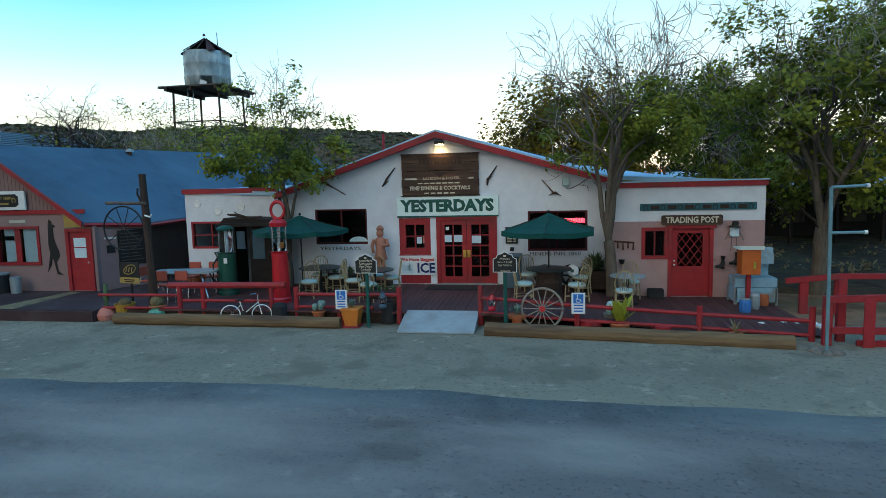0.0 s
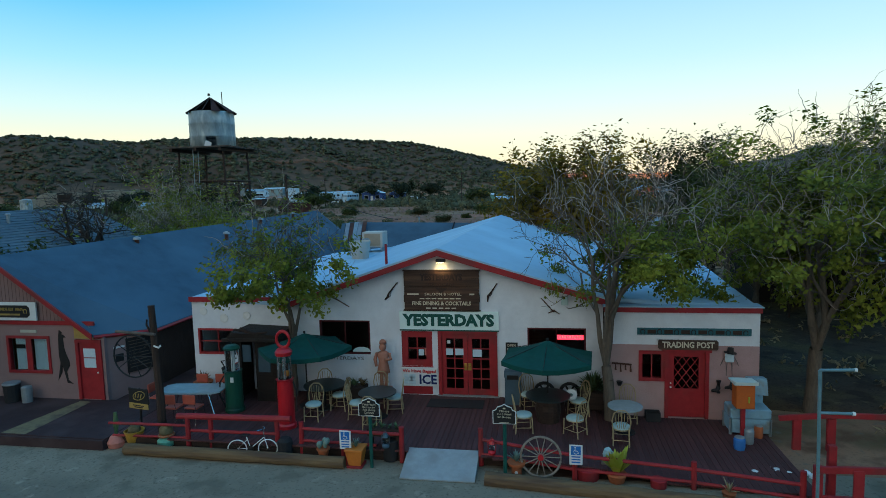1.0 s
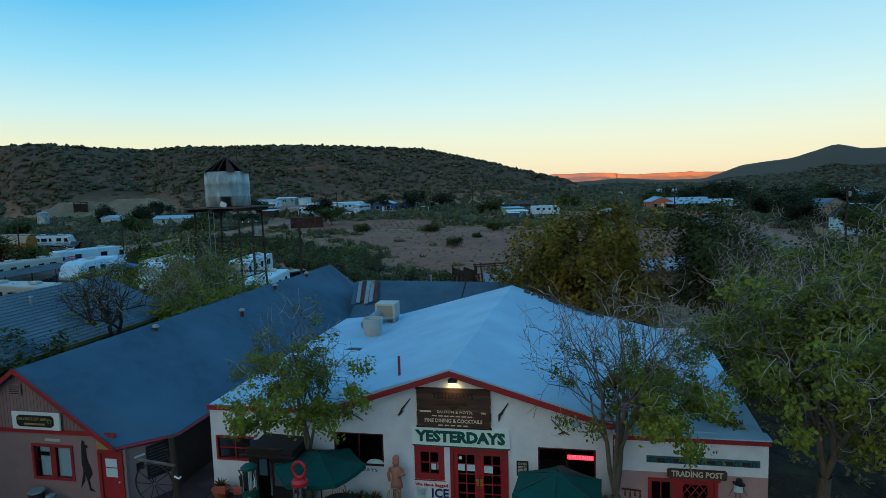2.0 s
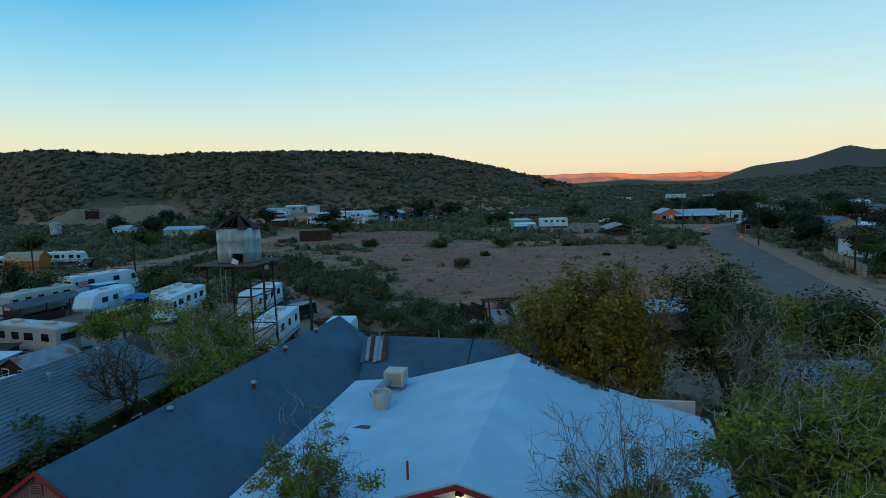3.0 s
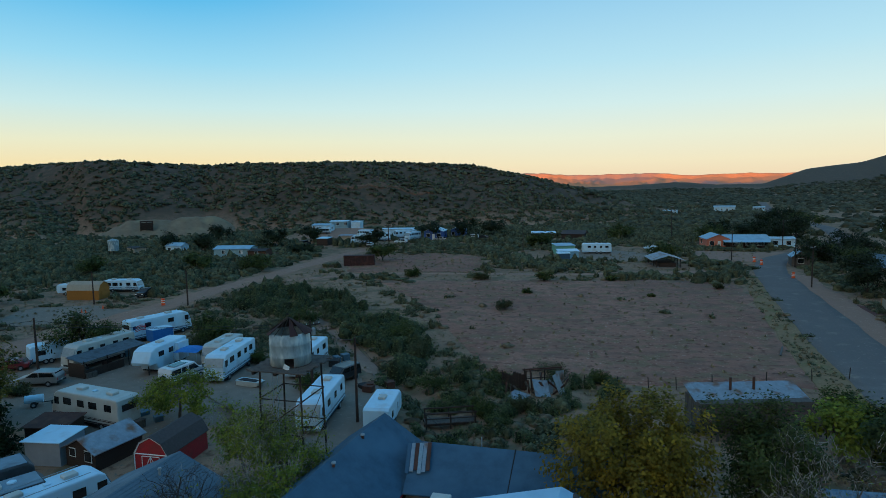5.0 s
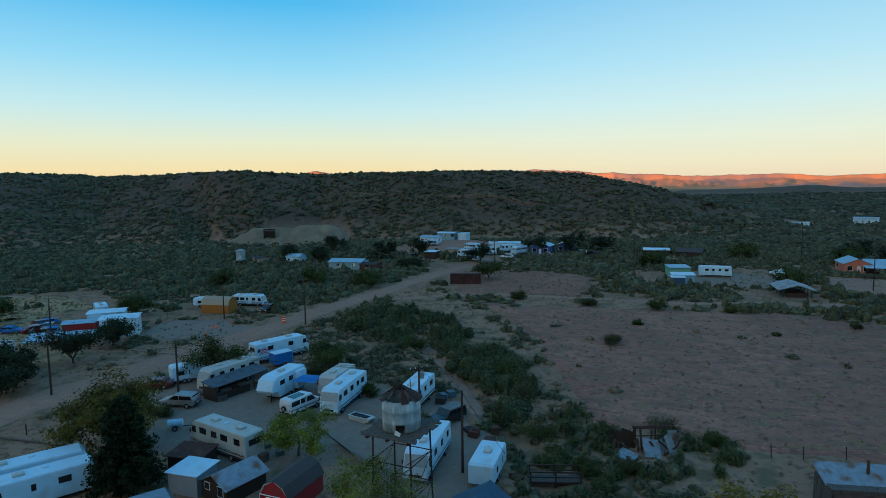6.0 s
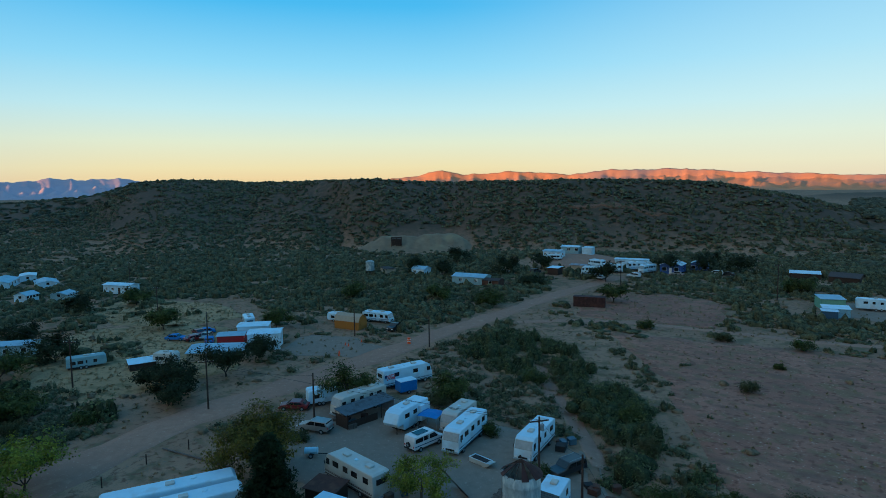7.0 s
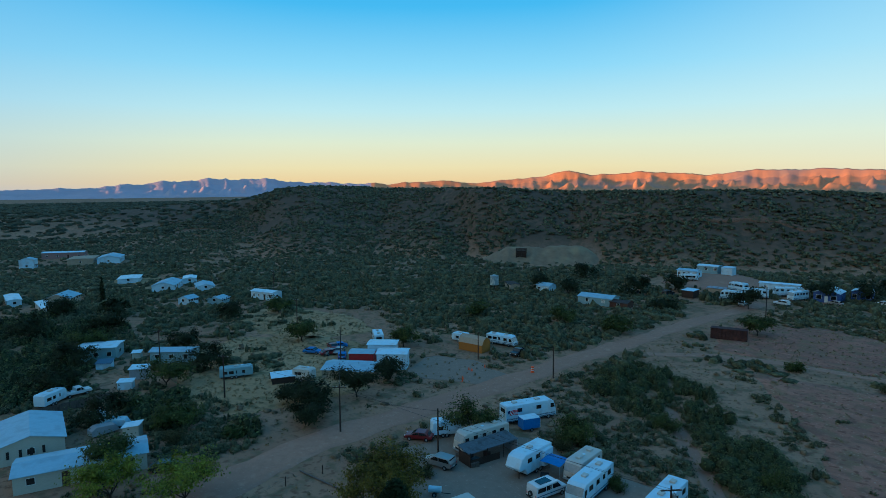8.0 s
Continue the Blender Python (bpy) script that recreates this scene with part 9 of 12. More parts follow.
POLES = [(-26.8, 37.6, 8.0, True, True), (-18.9, 31.2, 8.2, False, False), (-78.0, 29.2, 8.0, True, False), (-106.5, 21.6, 8.5, True, False), (-138.4, 19.3, 8.0, True, False),
         (-60.6, 34.8, 7.5, False, False), (-71.3, 74.2, 7.0, False, False), (-92.0, 73.5, 6.5, False, False), (-112.0, 50.0, 7.5, False, False),
         (44.5, 78, 9.0, True, True), (41.5, 112, 8.5, True, False), (46, 140, 8.5, True, False), (24.2, 202, 12.0, True, False), (-22, 165, 10.0, True, False), (-64, 160, 9.0, True, False), (-152, 60, 8.0, True, False), (-205, 78, 9.0, True, False), (52, 175, 9.0, True, False), (34, 150, 8.0, False, False)]
for x, y, h, arms, can in POLES:
    power_pole(x, y, h, "dark timber power pole with wires" if arms else "plain dark timber pole", arms, can, rz=(x * 7) % 60)


def cable(a, b, sag=0.6, r=0.02):
    a, b = Vector(a), Vector(b)
    pts = [a.lerp(b, k / 10) - Vector((0, 0, sag * 4 * (k / 10) * (1 - k / 10))) for k in range(11)]
    ob = part("power_cable", path_tube(B(), pts, r, 4), M_wire, None)
    return tagged(ob, "thin black overhead cable between poles", "cable", group="overhead cables")


for a, b in (((-26.8, 37.6, 7.5), (-78.0, 29.2, 7.5)), ((-78.0, 29.2, 7.5), (-106.5, 21.6, 8.0)), ((-106.5, 21.6, 8.0), (-138.4, 19.3, 7.6)), ((-26.8, 37.6, 7.2), (-60.6, 34.8, 7.0)), ((-60.6, 34.8, 7.0), (-78, 29.2, 7.1)),
             ((-78.0, 29.2, 7.4), (-112.0, 50.0, 7.3)), ((-92.0, 73.5, 6.3), (-71.3, 74.2, 6.8)), ((44.5, 78, 8.6), (41.5, 112, 8.4)), ((41.5, 112, 8.4), (46, 140, 8.8)), ((-18.9, 31.2, 7.9), (-26.8, 37.6, 7.6)), ((-18.9, 31.2, 7.9), (-6.0, 19.0, 4.6))):
    cable(a, b)

# wire fence posts round the field
rng = random.Random(31)
fp = thing("wire_fence", "sagging wire fence with thin timber posts along the field", "fence")
FP = [(-10.5, 46.5), (-4.5, 45.0), (1.0, 45.4), (4.3, 45.7), (7.5, 46.2), (10.3, 46.8), (14.0, 48.4), (19.6, 50.6), (24.5, 52.5), (28.5, 54)]
for x, y in FP:
    part("post", tube(B(), (x, y, ground_z(x, y)), (x + rng.uniform(-0.1, 0.1), y, ground_z(x, y) + 1.35), 0.05, seg=5), M_post, fp)
for (xa, ya), (xb, yb) in zip(FP, FP[1:]):
    for h in (0.6, 1.1):
        part("wire", tube(B(), (xa, ya, ground_z(xa, ya) + h), (xb, yb, ground_z(xb, yb) + h), 0.008, seg=3), M_wire, fp)
fp = thing("wire_fence", "wire fence with short posts along the dirt road", "fence")
FP = [(-65.5, 4), (-66.5, 9), (-68.0, 14.8), (-67.5, 20), (-67.0, 25.2), (-67.5, 30)]
for x, y in FP:
    part("post", tube(B(), (x, y, ground_z(x, y)), (x, y, ground_z(x, y) + 1.3), 0.07, seg=6), M_post, fp)
for (xa, ya), (xb, yb) in zip(FP, FP[1:]):
    part("wire", tube(B(), (xa, ya, ground_z(xa, ya) + 0.9), (xb, yb, ground_z(xb, yb) + 0.9), 0.01, seg=3), M_wire, fp)
for a, b in (((-70.3, 18.1), (-58.5, 20.1)), ((23.8, 62), (25.0, 66))):
    o = thing("fallen_pole", "long pale pole lying on the ground", "log")
    part("pole", tube(B(), (*a, ground_z(*a) + 0.12), (*b, ground_z(*b) + 0.12), 0.12, seg=8), M_twig, o)
for x, y in ((-77.4, 75.0), (38.8, 147.5), (39.3, 142.2), (41.2, 122.9)):
    o = thing("traffic_barrel", "orange traffic barrel with white bands at the roadside", "traffic barrel", x, y, ground_z(x, y) + 0.08, group="traffic barrels")
    part("barrel_body", lathe(B(), [(0.42, 0), (0.42, 0.1), (0.34, 0.12), (0.31, 1.25), (0.12, 1.3)], 14), M_barrel_orange, o)
    for z in (0.45, 0.8):
        part("white_band", lathe(B(), [(0.335, z), (0.34, z + 0.06), (0.33, z + 0.12)], 14), M_plate, o)
rng = random.Random(33)
for k in range(5):
    x, y = rng.uniform(-96, -82), rng.uniform(58, 72)
    o = thing("traffic_cone", "small orange traffic cone on the gravel yard", "traffic cone", x, y, ground_z(x, y) + 0.04, group="traffic cones")
    part("cone_body", lathe(B(), [(0.16, 0.03), (0.05, 0.6), (0.03, 0.62)], 10), M_barrel_orange, o)
    part("cone_foot", box(B(), -0.2, 0.2, -0.2, 0.2, 0, 0.03), M_barrel_orange, o)

# ---------- houses and sheds of the settlement ----------


def mobile_home(label, x, y, rz, w, length, h=2.7, rise=0.5, wall=None, roof=None, n=4, doorside="l", name="mobile_home", roof_mat=None):
    wins = []
    for k in range(n):
        at = -length / 2 + length * (k + 0.5) / n
        for s in "lr":
            if k != 1 or s != doorside:
                wins.append((s, at, 0.9, 1.1, 1.95))
    wins.append(("f", 0.0, 0.9, 1.1, 1.9))
    wins.append(("b", 0.0, 0.9, 1.1, 1.9))
    return gable_shed(name, label, x, y, rz, w, length, h, rise, wall or M_cream_wall, roof or M_rv_white, "house", wins, (doorside, -length / 2 + length * 1.5 / n, M_wood_dark), 0.3)


M_pale_roof = surf("pale_metal_roof", (0.30, 0.45, 0.54), (0.26, 0.39, 0.47), scale=1.5, rough=0.6, bump=0.05, c3=(0.24, 0.35, 0.42), scale2=0.5)
big = mobile_home("cream mobile home with dark shutters and a pale blue roof", -105.6, -8.6, 84, 8.4, 12.0, 2.7, 1.1, M_cream_wall, M_pale_roof, 4, "r")
mobile_home("long cream mobile home with a shallow pale roof", -90.6, -4.2, -12, 6.4, 15.5, 2.4, 0.6, M_cream_wall, M_pale_roof, 4, "r")
for x, z in ((0.8, 0.0), (-2.0, 0.0)):
    for s in (-1, 1):
        part("shutter", box(B(), x + s * 0.75 - 0.18, x + s * 0.75 + 0.18, -6.06, -6.0, 0.95, 2.05), M_black, big)
mobile_home("pale blue box house with a flat white roof", -153.9, 10.6, -28, 6.4, 8.3, 3.0, 0.2, M_teal_wall, M_rv_white, 3)
mobile_home("long pale blue outbuilding behind a tree", -138.5, 22.6, -40, 4.0, 9.5, 2.6, 0.5, M_teal_wall, M_pale_roof, 3)
travel_trailer("old blue-grey travel trailer in dry grass", -117.0, 28.1, 70, 6.6, 2.3, M_teal_wall, False, 4, name="travel_trailer", seed=41)
travel_trailer("white travel trailer behind a fence", -125.3, -3.3, 130, 5.2, 2.5, M_rv_white, False, 3, seed=42)
lean_shed("small_shed", "small pale shed with a flat roof", -99.1, 4.1, -30, 2.2, 2.3, 2.0, 2.2, M_cream_wall, M_rv_white)
lean_shed("storage_box", "pale storage box among the scrub", -130.9, 13.3, 60, 3.5, 2.6, 2.2, 2.4, M_rv_grey, M_rv_white)
lean_shed("storage_box", "white storage box among the scrub", -125.7, 9.4, 60, 2.6, 2.0, 1.5, 1.6, M_rv_white, M_rv_white)
lean_shed("small_shed", "small pale shed in the yard", -146.4, 16.6, 60, 1.8, 1.6, 1.6, 1.8, M_cream_wall, M_rv_white)
lean_shed("domed_shelter", "blue canopy over a small white shelter", -143.8, 9.4, 60, 3.0, 2.2, 1.3, 1.7, M_rv_white, M_stripe_blue)
lean_shed("open_carport", "low carport with a white flat roof", -107.9, 34.0, 70, 4.4, 3.2, 1.3, 1.5, M_wood_dark, M_rv_white, "carport")
travel_trailer("weathered white camper beside the carport", -105.3, 37.4, 30, 4.2, 2.7, M_rv_cream, False, 3, seed=43)
gable_shed("ruined_house", "small house with a pale tin roof and trees round it", -102.6, 47.2, -50, 7.2, 11.0, 1.7, 0.7, M_tan_wall, M_pale_roof, "house", (("f", 1.0, 0.9, 0.9, 1.7),))
gable_shed("white_house", "white flat-roofed house beside the gravel yard", -101.0, 56.5, -45, 4.8, 6.4, 3.4, 0.3, M_rv_white, M_rv_white, "house", (("r", -2.0, 0.9, 1.0, 1.9), ("r", 2.0, 0.9, 1.0, 1.9), ("f", 0.0, 1.0, 1.0, 1.9)), ("r", 0.2, M_teal_wall))
gable_shed("white_block", "taller white block behind the flat-roofed house", -109.0, 59.5, -45, 4.4, 6.4, 3.3, 0.15, M_rv_white, M_rv_white, "house")
gable_shed("red_outbuilding", "dark red outbuilding among wrecked cars", -108.5, 53.6, -45, 3.8, 5.4, 2.4, 0.3, M_red, M_pale_roof, "shed")
motorhome("white camper behind the flat-roofed house", -120.5, 66.0, 150, 7.0, 2.7, M_rv_white, M_stripe, 3, seed=44)
rng = random.Random(44)
for k in range(7):
    x, y = -116 + rng.uniform(-8, 6), 52 + rng.uniform(-4, 6)
    car("faded wrecked car in a yard", x, y, rng.uniform(0, 360), rng.choice((M_car_red, M_car_silver, M_tarp_blue, M_rust)), "sedan", 4.4)
gambrel("orange_wood_shed", "orange timber barn shed with a pale arched roof", -98.3, 78.4, 100, 3.4, 6.8, 3.5, M_shed_orange, M_tan_wall, None, M_shed_orange)
motorhome("white and blue motorhome beside the orange shed", -97.0, 86.4, 14, 7.6, 2.6, M_rv_white, M_stripe_blue, 4, seed=45)
travel_trailer("small white trailer beside the orange shed", -106.2, 81.2, 190, 4.0, 2.3, M_rv_white, False, 2, seed=46)
car("dark pickup truck parked by the orange shed", -88.0, 82.6, -80, M_car_black, "pickup", 5.0, "pickup_truck")
gable_shed("teal_house", "pale teal house with a low metal roof", -109.4, 144.9, 100, 6.4, 11.4, 2.4, 0.8, M_teal_wall, M_pale_roof, "house", (("l", -3.0, 1.0, 1.0, 2.0), ("l", 2.5, 1.0, 1.0, 2.0)))
gable_shed("dark_red_shed", "dark red shed attached to the teal house", -101.0, 145.0, 100, 5.2, 5.6, 1.8, 0.5, M_rust, M_wood_dark, "shed", (("l", 0.0, 0.9, 0.9, 1.7),))
o = thing("water_tank", "small pale metal water tank on a stand", "water tank", -152.5, 141.0, ground_z(-152.5, 141.0))
part("tank_body", lathe(B(), [(1.6, 1.6), (1.6, 5.0), (0.2, 5.5)], 16), M_tank, o)
for a in (0.8, 2.4, 3.9, 5.5):
    part("stand_leg", tube(B(), (1.4 * math.cos(a), 1.4 * math.sin(a), -0.3), (1.4 * math.cos(a), 1.4 * math.sin(a), 1.6), 0.12, seg=5), M_wood_dark, o)
gable_shed("tan_house", "low tan house by the water tank", -149.0, 147.0, 60, 3.6, 7.4, 1.9, 0.3, M_tan_wall, M_wood_dark, "house", (("l", 0.0, 1.0, 0.9, 1.7),))
gable_shed("white_house", "small white house among dark trees", -134.9, 149.6, 95, 4.4, 5.6, 2.5, 0.9, M_rv_white, M_pale_roof, "house", (("l", -1.5, 1.0, 1.0, 1.9), ("l", 1.5, 1.0, 1.0, 1.9)))
# rusty corrugated wall
rw = thing("rusty_container", "rusty brown corrugated container standing alone", "container", -61.2, 130.1, ground_z(-61.2, 130.1), 18)
bm = B()
oc = []
for k in range(41):
    oc.append((-4.1 + 0.205 * k, -1.2 - (0.06 if (k // 2) % 2 else 0.0)))
prism(bm, oc + [(4.1, 1.2), (-4.1, 1.2)], "z", 0, 2.6)
part("shell", bm, M_rust_dark, rw)
part("top_rail", box(B(), -4.15, 4.15, -1.3, 1.25, 2.6, 2.7), M_rust_dark, rw)
# cluster on the slope
mobile_home("white mobile home on the hillside", -106.5, 199.5, 92, 5.0, 7.4, 2.6, 0.5, M_rv_white, M_pale_roof, 4)
gable_shed("two_storey_house", "pale blue house with a deck on the hillside", -105.0, 212.5, 95, 5.0, 7.6, 3.0, 0.4, M_teal_wall, M_rv_white, "house", (("l", -3.0, 1.2, 1.5, 2.6), ("l", 0.5, 1.2, 1.5, 2.6), ("l", 3.5, 1.2, 0.6, 1.8)))
lean_shed("white_container", "white container at the end of the yard", -98.0, 213.5, 4, 4.0, 4.0, 2.9, 3.0, M_rv_white, M_rv_white)
motorhome("white camper parked in the hillside yard", -103.8, 194.2, -160, 5.6, 2.5, M_rv_white, M_stripe, 3, seed=51)
gable_shed("tan_shed", "tan shed below the hillside houses", -88.0, 183.0, 92, 4.0, 6.0, 2.0, 0.3, M_tan_wall, M_tin, "shed")
lean_shed("carport", "dark carport with a white roof", -93.0, 173.5, 0, 4.0, 4.0, 2.4, 2.6, M_wood_dark, M_rv_white, "carport")
for k, (x, y, hd, ln) in enumerate(((-81.4, 177.6, 195, 6.4), (-84.2, 189.5, 160, 6.4), (-77.0, 184.6, 200, 8.3), (-70.0, 193.5, 215, 8.6), (-66.0, 190.5, 250, 7.0))):
    motorhome("white motorhome in a row of parked trailers", x, y, hd, ln, 3.1, M_rv_white, M_stripe_blue, 4, seed=60 + k)
gable_shed("white_mobile_home", "long white mobile home behind the parked motorhomes", -74.5, 199.2, 100, 3.6, 12.0, 2.6, 0.3, M_rv_white, M_rv_white, "house", (("l", -4.0, 1.0, 1.0, 1.9), ("l", 0.0, 1.0, 1.0, 1.9), ("l", 4.0, 1.0, 1.0, 1.9)))
gable_shed("blue_house", "blue and white house with a pale gable roof", -59.1, 196.9, 4, 7.1, 8.0, 3.0, 1.3, M_blue_wall, M_rv_white, "house", (("f", -2.0, 1.4, 1.0, 2.2), ("f", 2.0, 1.4, 1.0, 2.2), ("r", 0.0, 1.0, 1.0, 2.0)), ("f", 0.0, M_sign_white))
gable_shed("blue_house", "second blue house with a pale porch roof", -52.5, 206.5, 6, 5.3, 6.2, 3.0, 1.0, M_blue_wall, M_rv_white, "house", (("f", -1.8, 1.2, 1.0, 2.1), ("f", 1.8, 1.2, 1.0, 2.1)))
for k, (x, y, hd, m_) in enumerate(((-75.5, 172.5, 95, M_car_white), (-67.0, 180.0, 170, M_car_white), (-56.0, 191.5, 175, M_car_silver), (-45.5, 199.0, 172, M_car_white), (-42.0, 200.5, 170, M_car_black), (-100.0, 172.0, 80, M_car_black), (-111.0, 168.0, 70, M_car_silver))):
    car("car parked beside the houses", x, y, hd, m_, "suv" if k % 2 else "sedan", 4.5)
# right-hand side of the valley
lean_shed("long_shelter", "long low shelter with a white roof", -20.3, 208.6, 8, 8.7, 5.2, 1.8, 2.1, M_wood_dark, M_rv_white)
gable_shed("dark_house", "dark house under trees with a brown roof", -8.7, 206.0, 80, 6.2, 8.3, 1.8, 1.1, M_wood_dark, M_barn_roof, "house")
travel_trailer("long white trailer in a dirt yard", -0.1, 161.5, 185, 8.4, 3.0, M_rv_white, False, 4, seed=71)
lean_shed("green_shed", "pale green shed with a flat roof", -9.5, 160.0, 20, 5.4, 5.6, 2.6, 2.8, surf("mint_siding", (0.18, 0.36, 0.25), (0.15, 0.3, 0.21), rough=0.7), M_pale_roof)
lean_shed("blue_shed", "pale blue shed beside the green one", -7.5, 148.8, 15, 5.5, 3.2, 2.2, 2.5, M_blue_sink, M_rv_white)
lean_shed("small_shed", "dark shed with a blue front", -8.5, 146.0, 15, 3.2, 2.0, 1.9, 2.1, M_stripe_blue, M_rv_white)
travel_trailer("white trailer near the pavilion", 15.8, 162.9, 150, 5.0, 2.3, M_rv_white, True, 2, seed=72)
pv = thing("pavilion", "open timber pavilion with a grey gable roof", "pavilion", 16.7, 139.6, ground_z(16.7, 139.6), 8)
for s in (-1, 1):
    part("roof_slope", slab(B(), [(0, -5, 2.9), (s * 3.9, -5, 1.7), (s * 3.9, 5, 1.7), (0, 5, 2.9)][::s], -0.06), M_tin, pv)
for x in (-2.8, 2.8):
    for y in (-4.6, -1.5, 1.5, 4.6):
        part("post", tube(B(), (x, y, 0), (x, y, 2.06), 0.1, seg=6), M_wood_dark, pv)
part("counter", box(B(), -2.0, 2.0, -4.0, 4.0, 0, 1.0), M_wood_dark, pv)
part("floor", box(B(), -3.0, 3.0, -4.8, 4.8, -0.1, 0.05), M_rock, pv)
gable_shed("salmon_store", "low salmon coloured store with a pale gable roof", 35.0, 183.0, 6, 6.6, 9.0, 2.6, 1.4, M_salmon_wall, M_pale_roof, "building", (("f", -1.9, 1.2, 0.8, 2.0), ("f", 2.0, 1.3, 0.6, 2.2), ("l", 2.0, 1.6, 0.8, 2.2)), ("f", 0.2, M_sign_white))
gable_shed("store_wing", "long wing of the store under a pale blue metal roof", 43.4, 183.4, 95, 8.5, 12.5, 2.0, 1.6, M_wood_dark, M_pale_roof, "building", (("l", -3.5, 2.0, 0.6, 1.6), ("l", 0.0, 1.5, 0.6, 1.6), ("l", 3.5, 2.0, 0.6, 1.6)))
gable_shed("porch_wing", "low white-walled wing with a pale flat roof", 53.2, 184.5, 95, 5.0, 8.0, 2.4, 0.5, M_rv_white, M_rv_white, "building", (("l", -2.0, 1.4, 0.6, 1.8), ("l", 1.6, 1.4, 0.6, 1.8)))
pc = thing("store_porch", "open porch of pale metal on timber posts before the store", "porch", 43.0, 177.8, ground_z(43.0, 177.8), 5)
part("roof", slab(B(), [(-6.4, -1.6, 2.0), (6.4, -1.6, 2.0), (6.4, 1.4, 2.45), (-6.4, 1.4, 2.45)], 0.07), M_pale_roof, pc)
for k in range(7):
    part("post", tube(B(), (-6.1 + 2.03 * k, -1.45, -0.1), (-6.1 + 2.03 * k, -1.45, 1.98), 0.09, seg=6), M_wood_dark, pc)
gable_shed("tin_shop", "timber shop with a pale tin roof beside the street", 47.7, 143.2, -6, 3.8, 5.0, 2.3, 1.3, M_grey_wood, M_pale_roof, "building", (("f", 0.0, 1.2, 0.8, 1.9),))
gable_shed("grey_house", "grey house beside the street", 58.5, 124.0, 20, 9.0, 10.0, 3.2, 1.8, M_tan_wall, M_roof_grey, "house", (("l", 0.0, 1.2, 1.0, 2.2),))
gable_shed("yellow_house", "yellow walled house with a white roof", 64.0, 119.0, 15, 6.0, 7.0, 3.0, 1.0, M_yellow, M_rv_white, "house")
gable_shed("white_cottage", "white cottage with a dark shingle roof", 56.0, 96.5, 30, 7.5, 9.0, 3.0, 2.0, M_rv_white, M_barn_roof, "house", (("l", -1.5, 1.2, 0.9, 2.2), ("l", 1.5, 1.0, 0.9, 2.2), ("f", 0.0, 1.0, 0.9, 2.1)))
fn = thing("board_fence", "tan board fence along the side street", "fence")
for k in range(40):
    x, y = 46.5 - 0.06 * k, 94 - 0.52 * k
    part("board", box(B(), -0.24, 0.24, -0.015, 0.015, 0, 1.7 + 0.05 * (k % 3)), M_shed_orange if k % 5 == 0 else M_tan_wall, fn).matrix_basis = pose(x, y, ground_z(x, y), 0, 0, 83)
for x, y, ang, ln in ((-119.5, -0.6, 97, 13.0), (-158.0, 5.0, 82, 6.0)):
    f_ = thing("board_fence", "weathered board fence behind the mobile homes", "fence", x, y, ground_z(x, y), ang)
    for k in range(int(ln / 0.5)):
        part("board", box(B(), -ln / 2 + 0.5 * k, -ln / 2 + 0.48 + 0.5 * k, -0.015, 0.015, 0, 1.6), M_grey_wood, f_)
for k, (x, y, m_) in enumerate(((-111.2, 1.6, M_rv_white), (-105.6, 3.0, M_rv_white), (-103.5, 0.8, M_rv_grey))):
    o = thing("wrapped_boat", "pale covered boat in the yard", "boat", x, y, ground_z(x, y), 20 + 40 * k)
    part("cover", prism(B(), [(-2.0, 0.3), (2.2, 0.4), (1.6, 1.4), (-1.2, 1.7), (-2.0, 1.2)], "y", -0.9, 0.9), m_, o)
    part("cradle", box(B(), -1.5, 1.5, -0.6, 0.6, 0, 0.35), M_dark, o)
car("white pickup truck behind the fence", -127.6, 1.2, 100, M_car_white, "pickup", 5.0, "pickup_truck")
car("dark car under the eaves of a mobile home", -83.6, 4.6, 60, M_car_black, "sedan", 4.4)
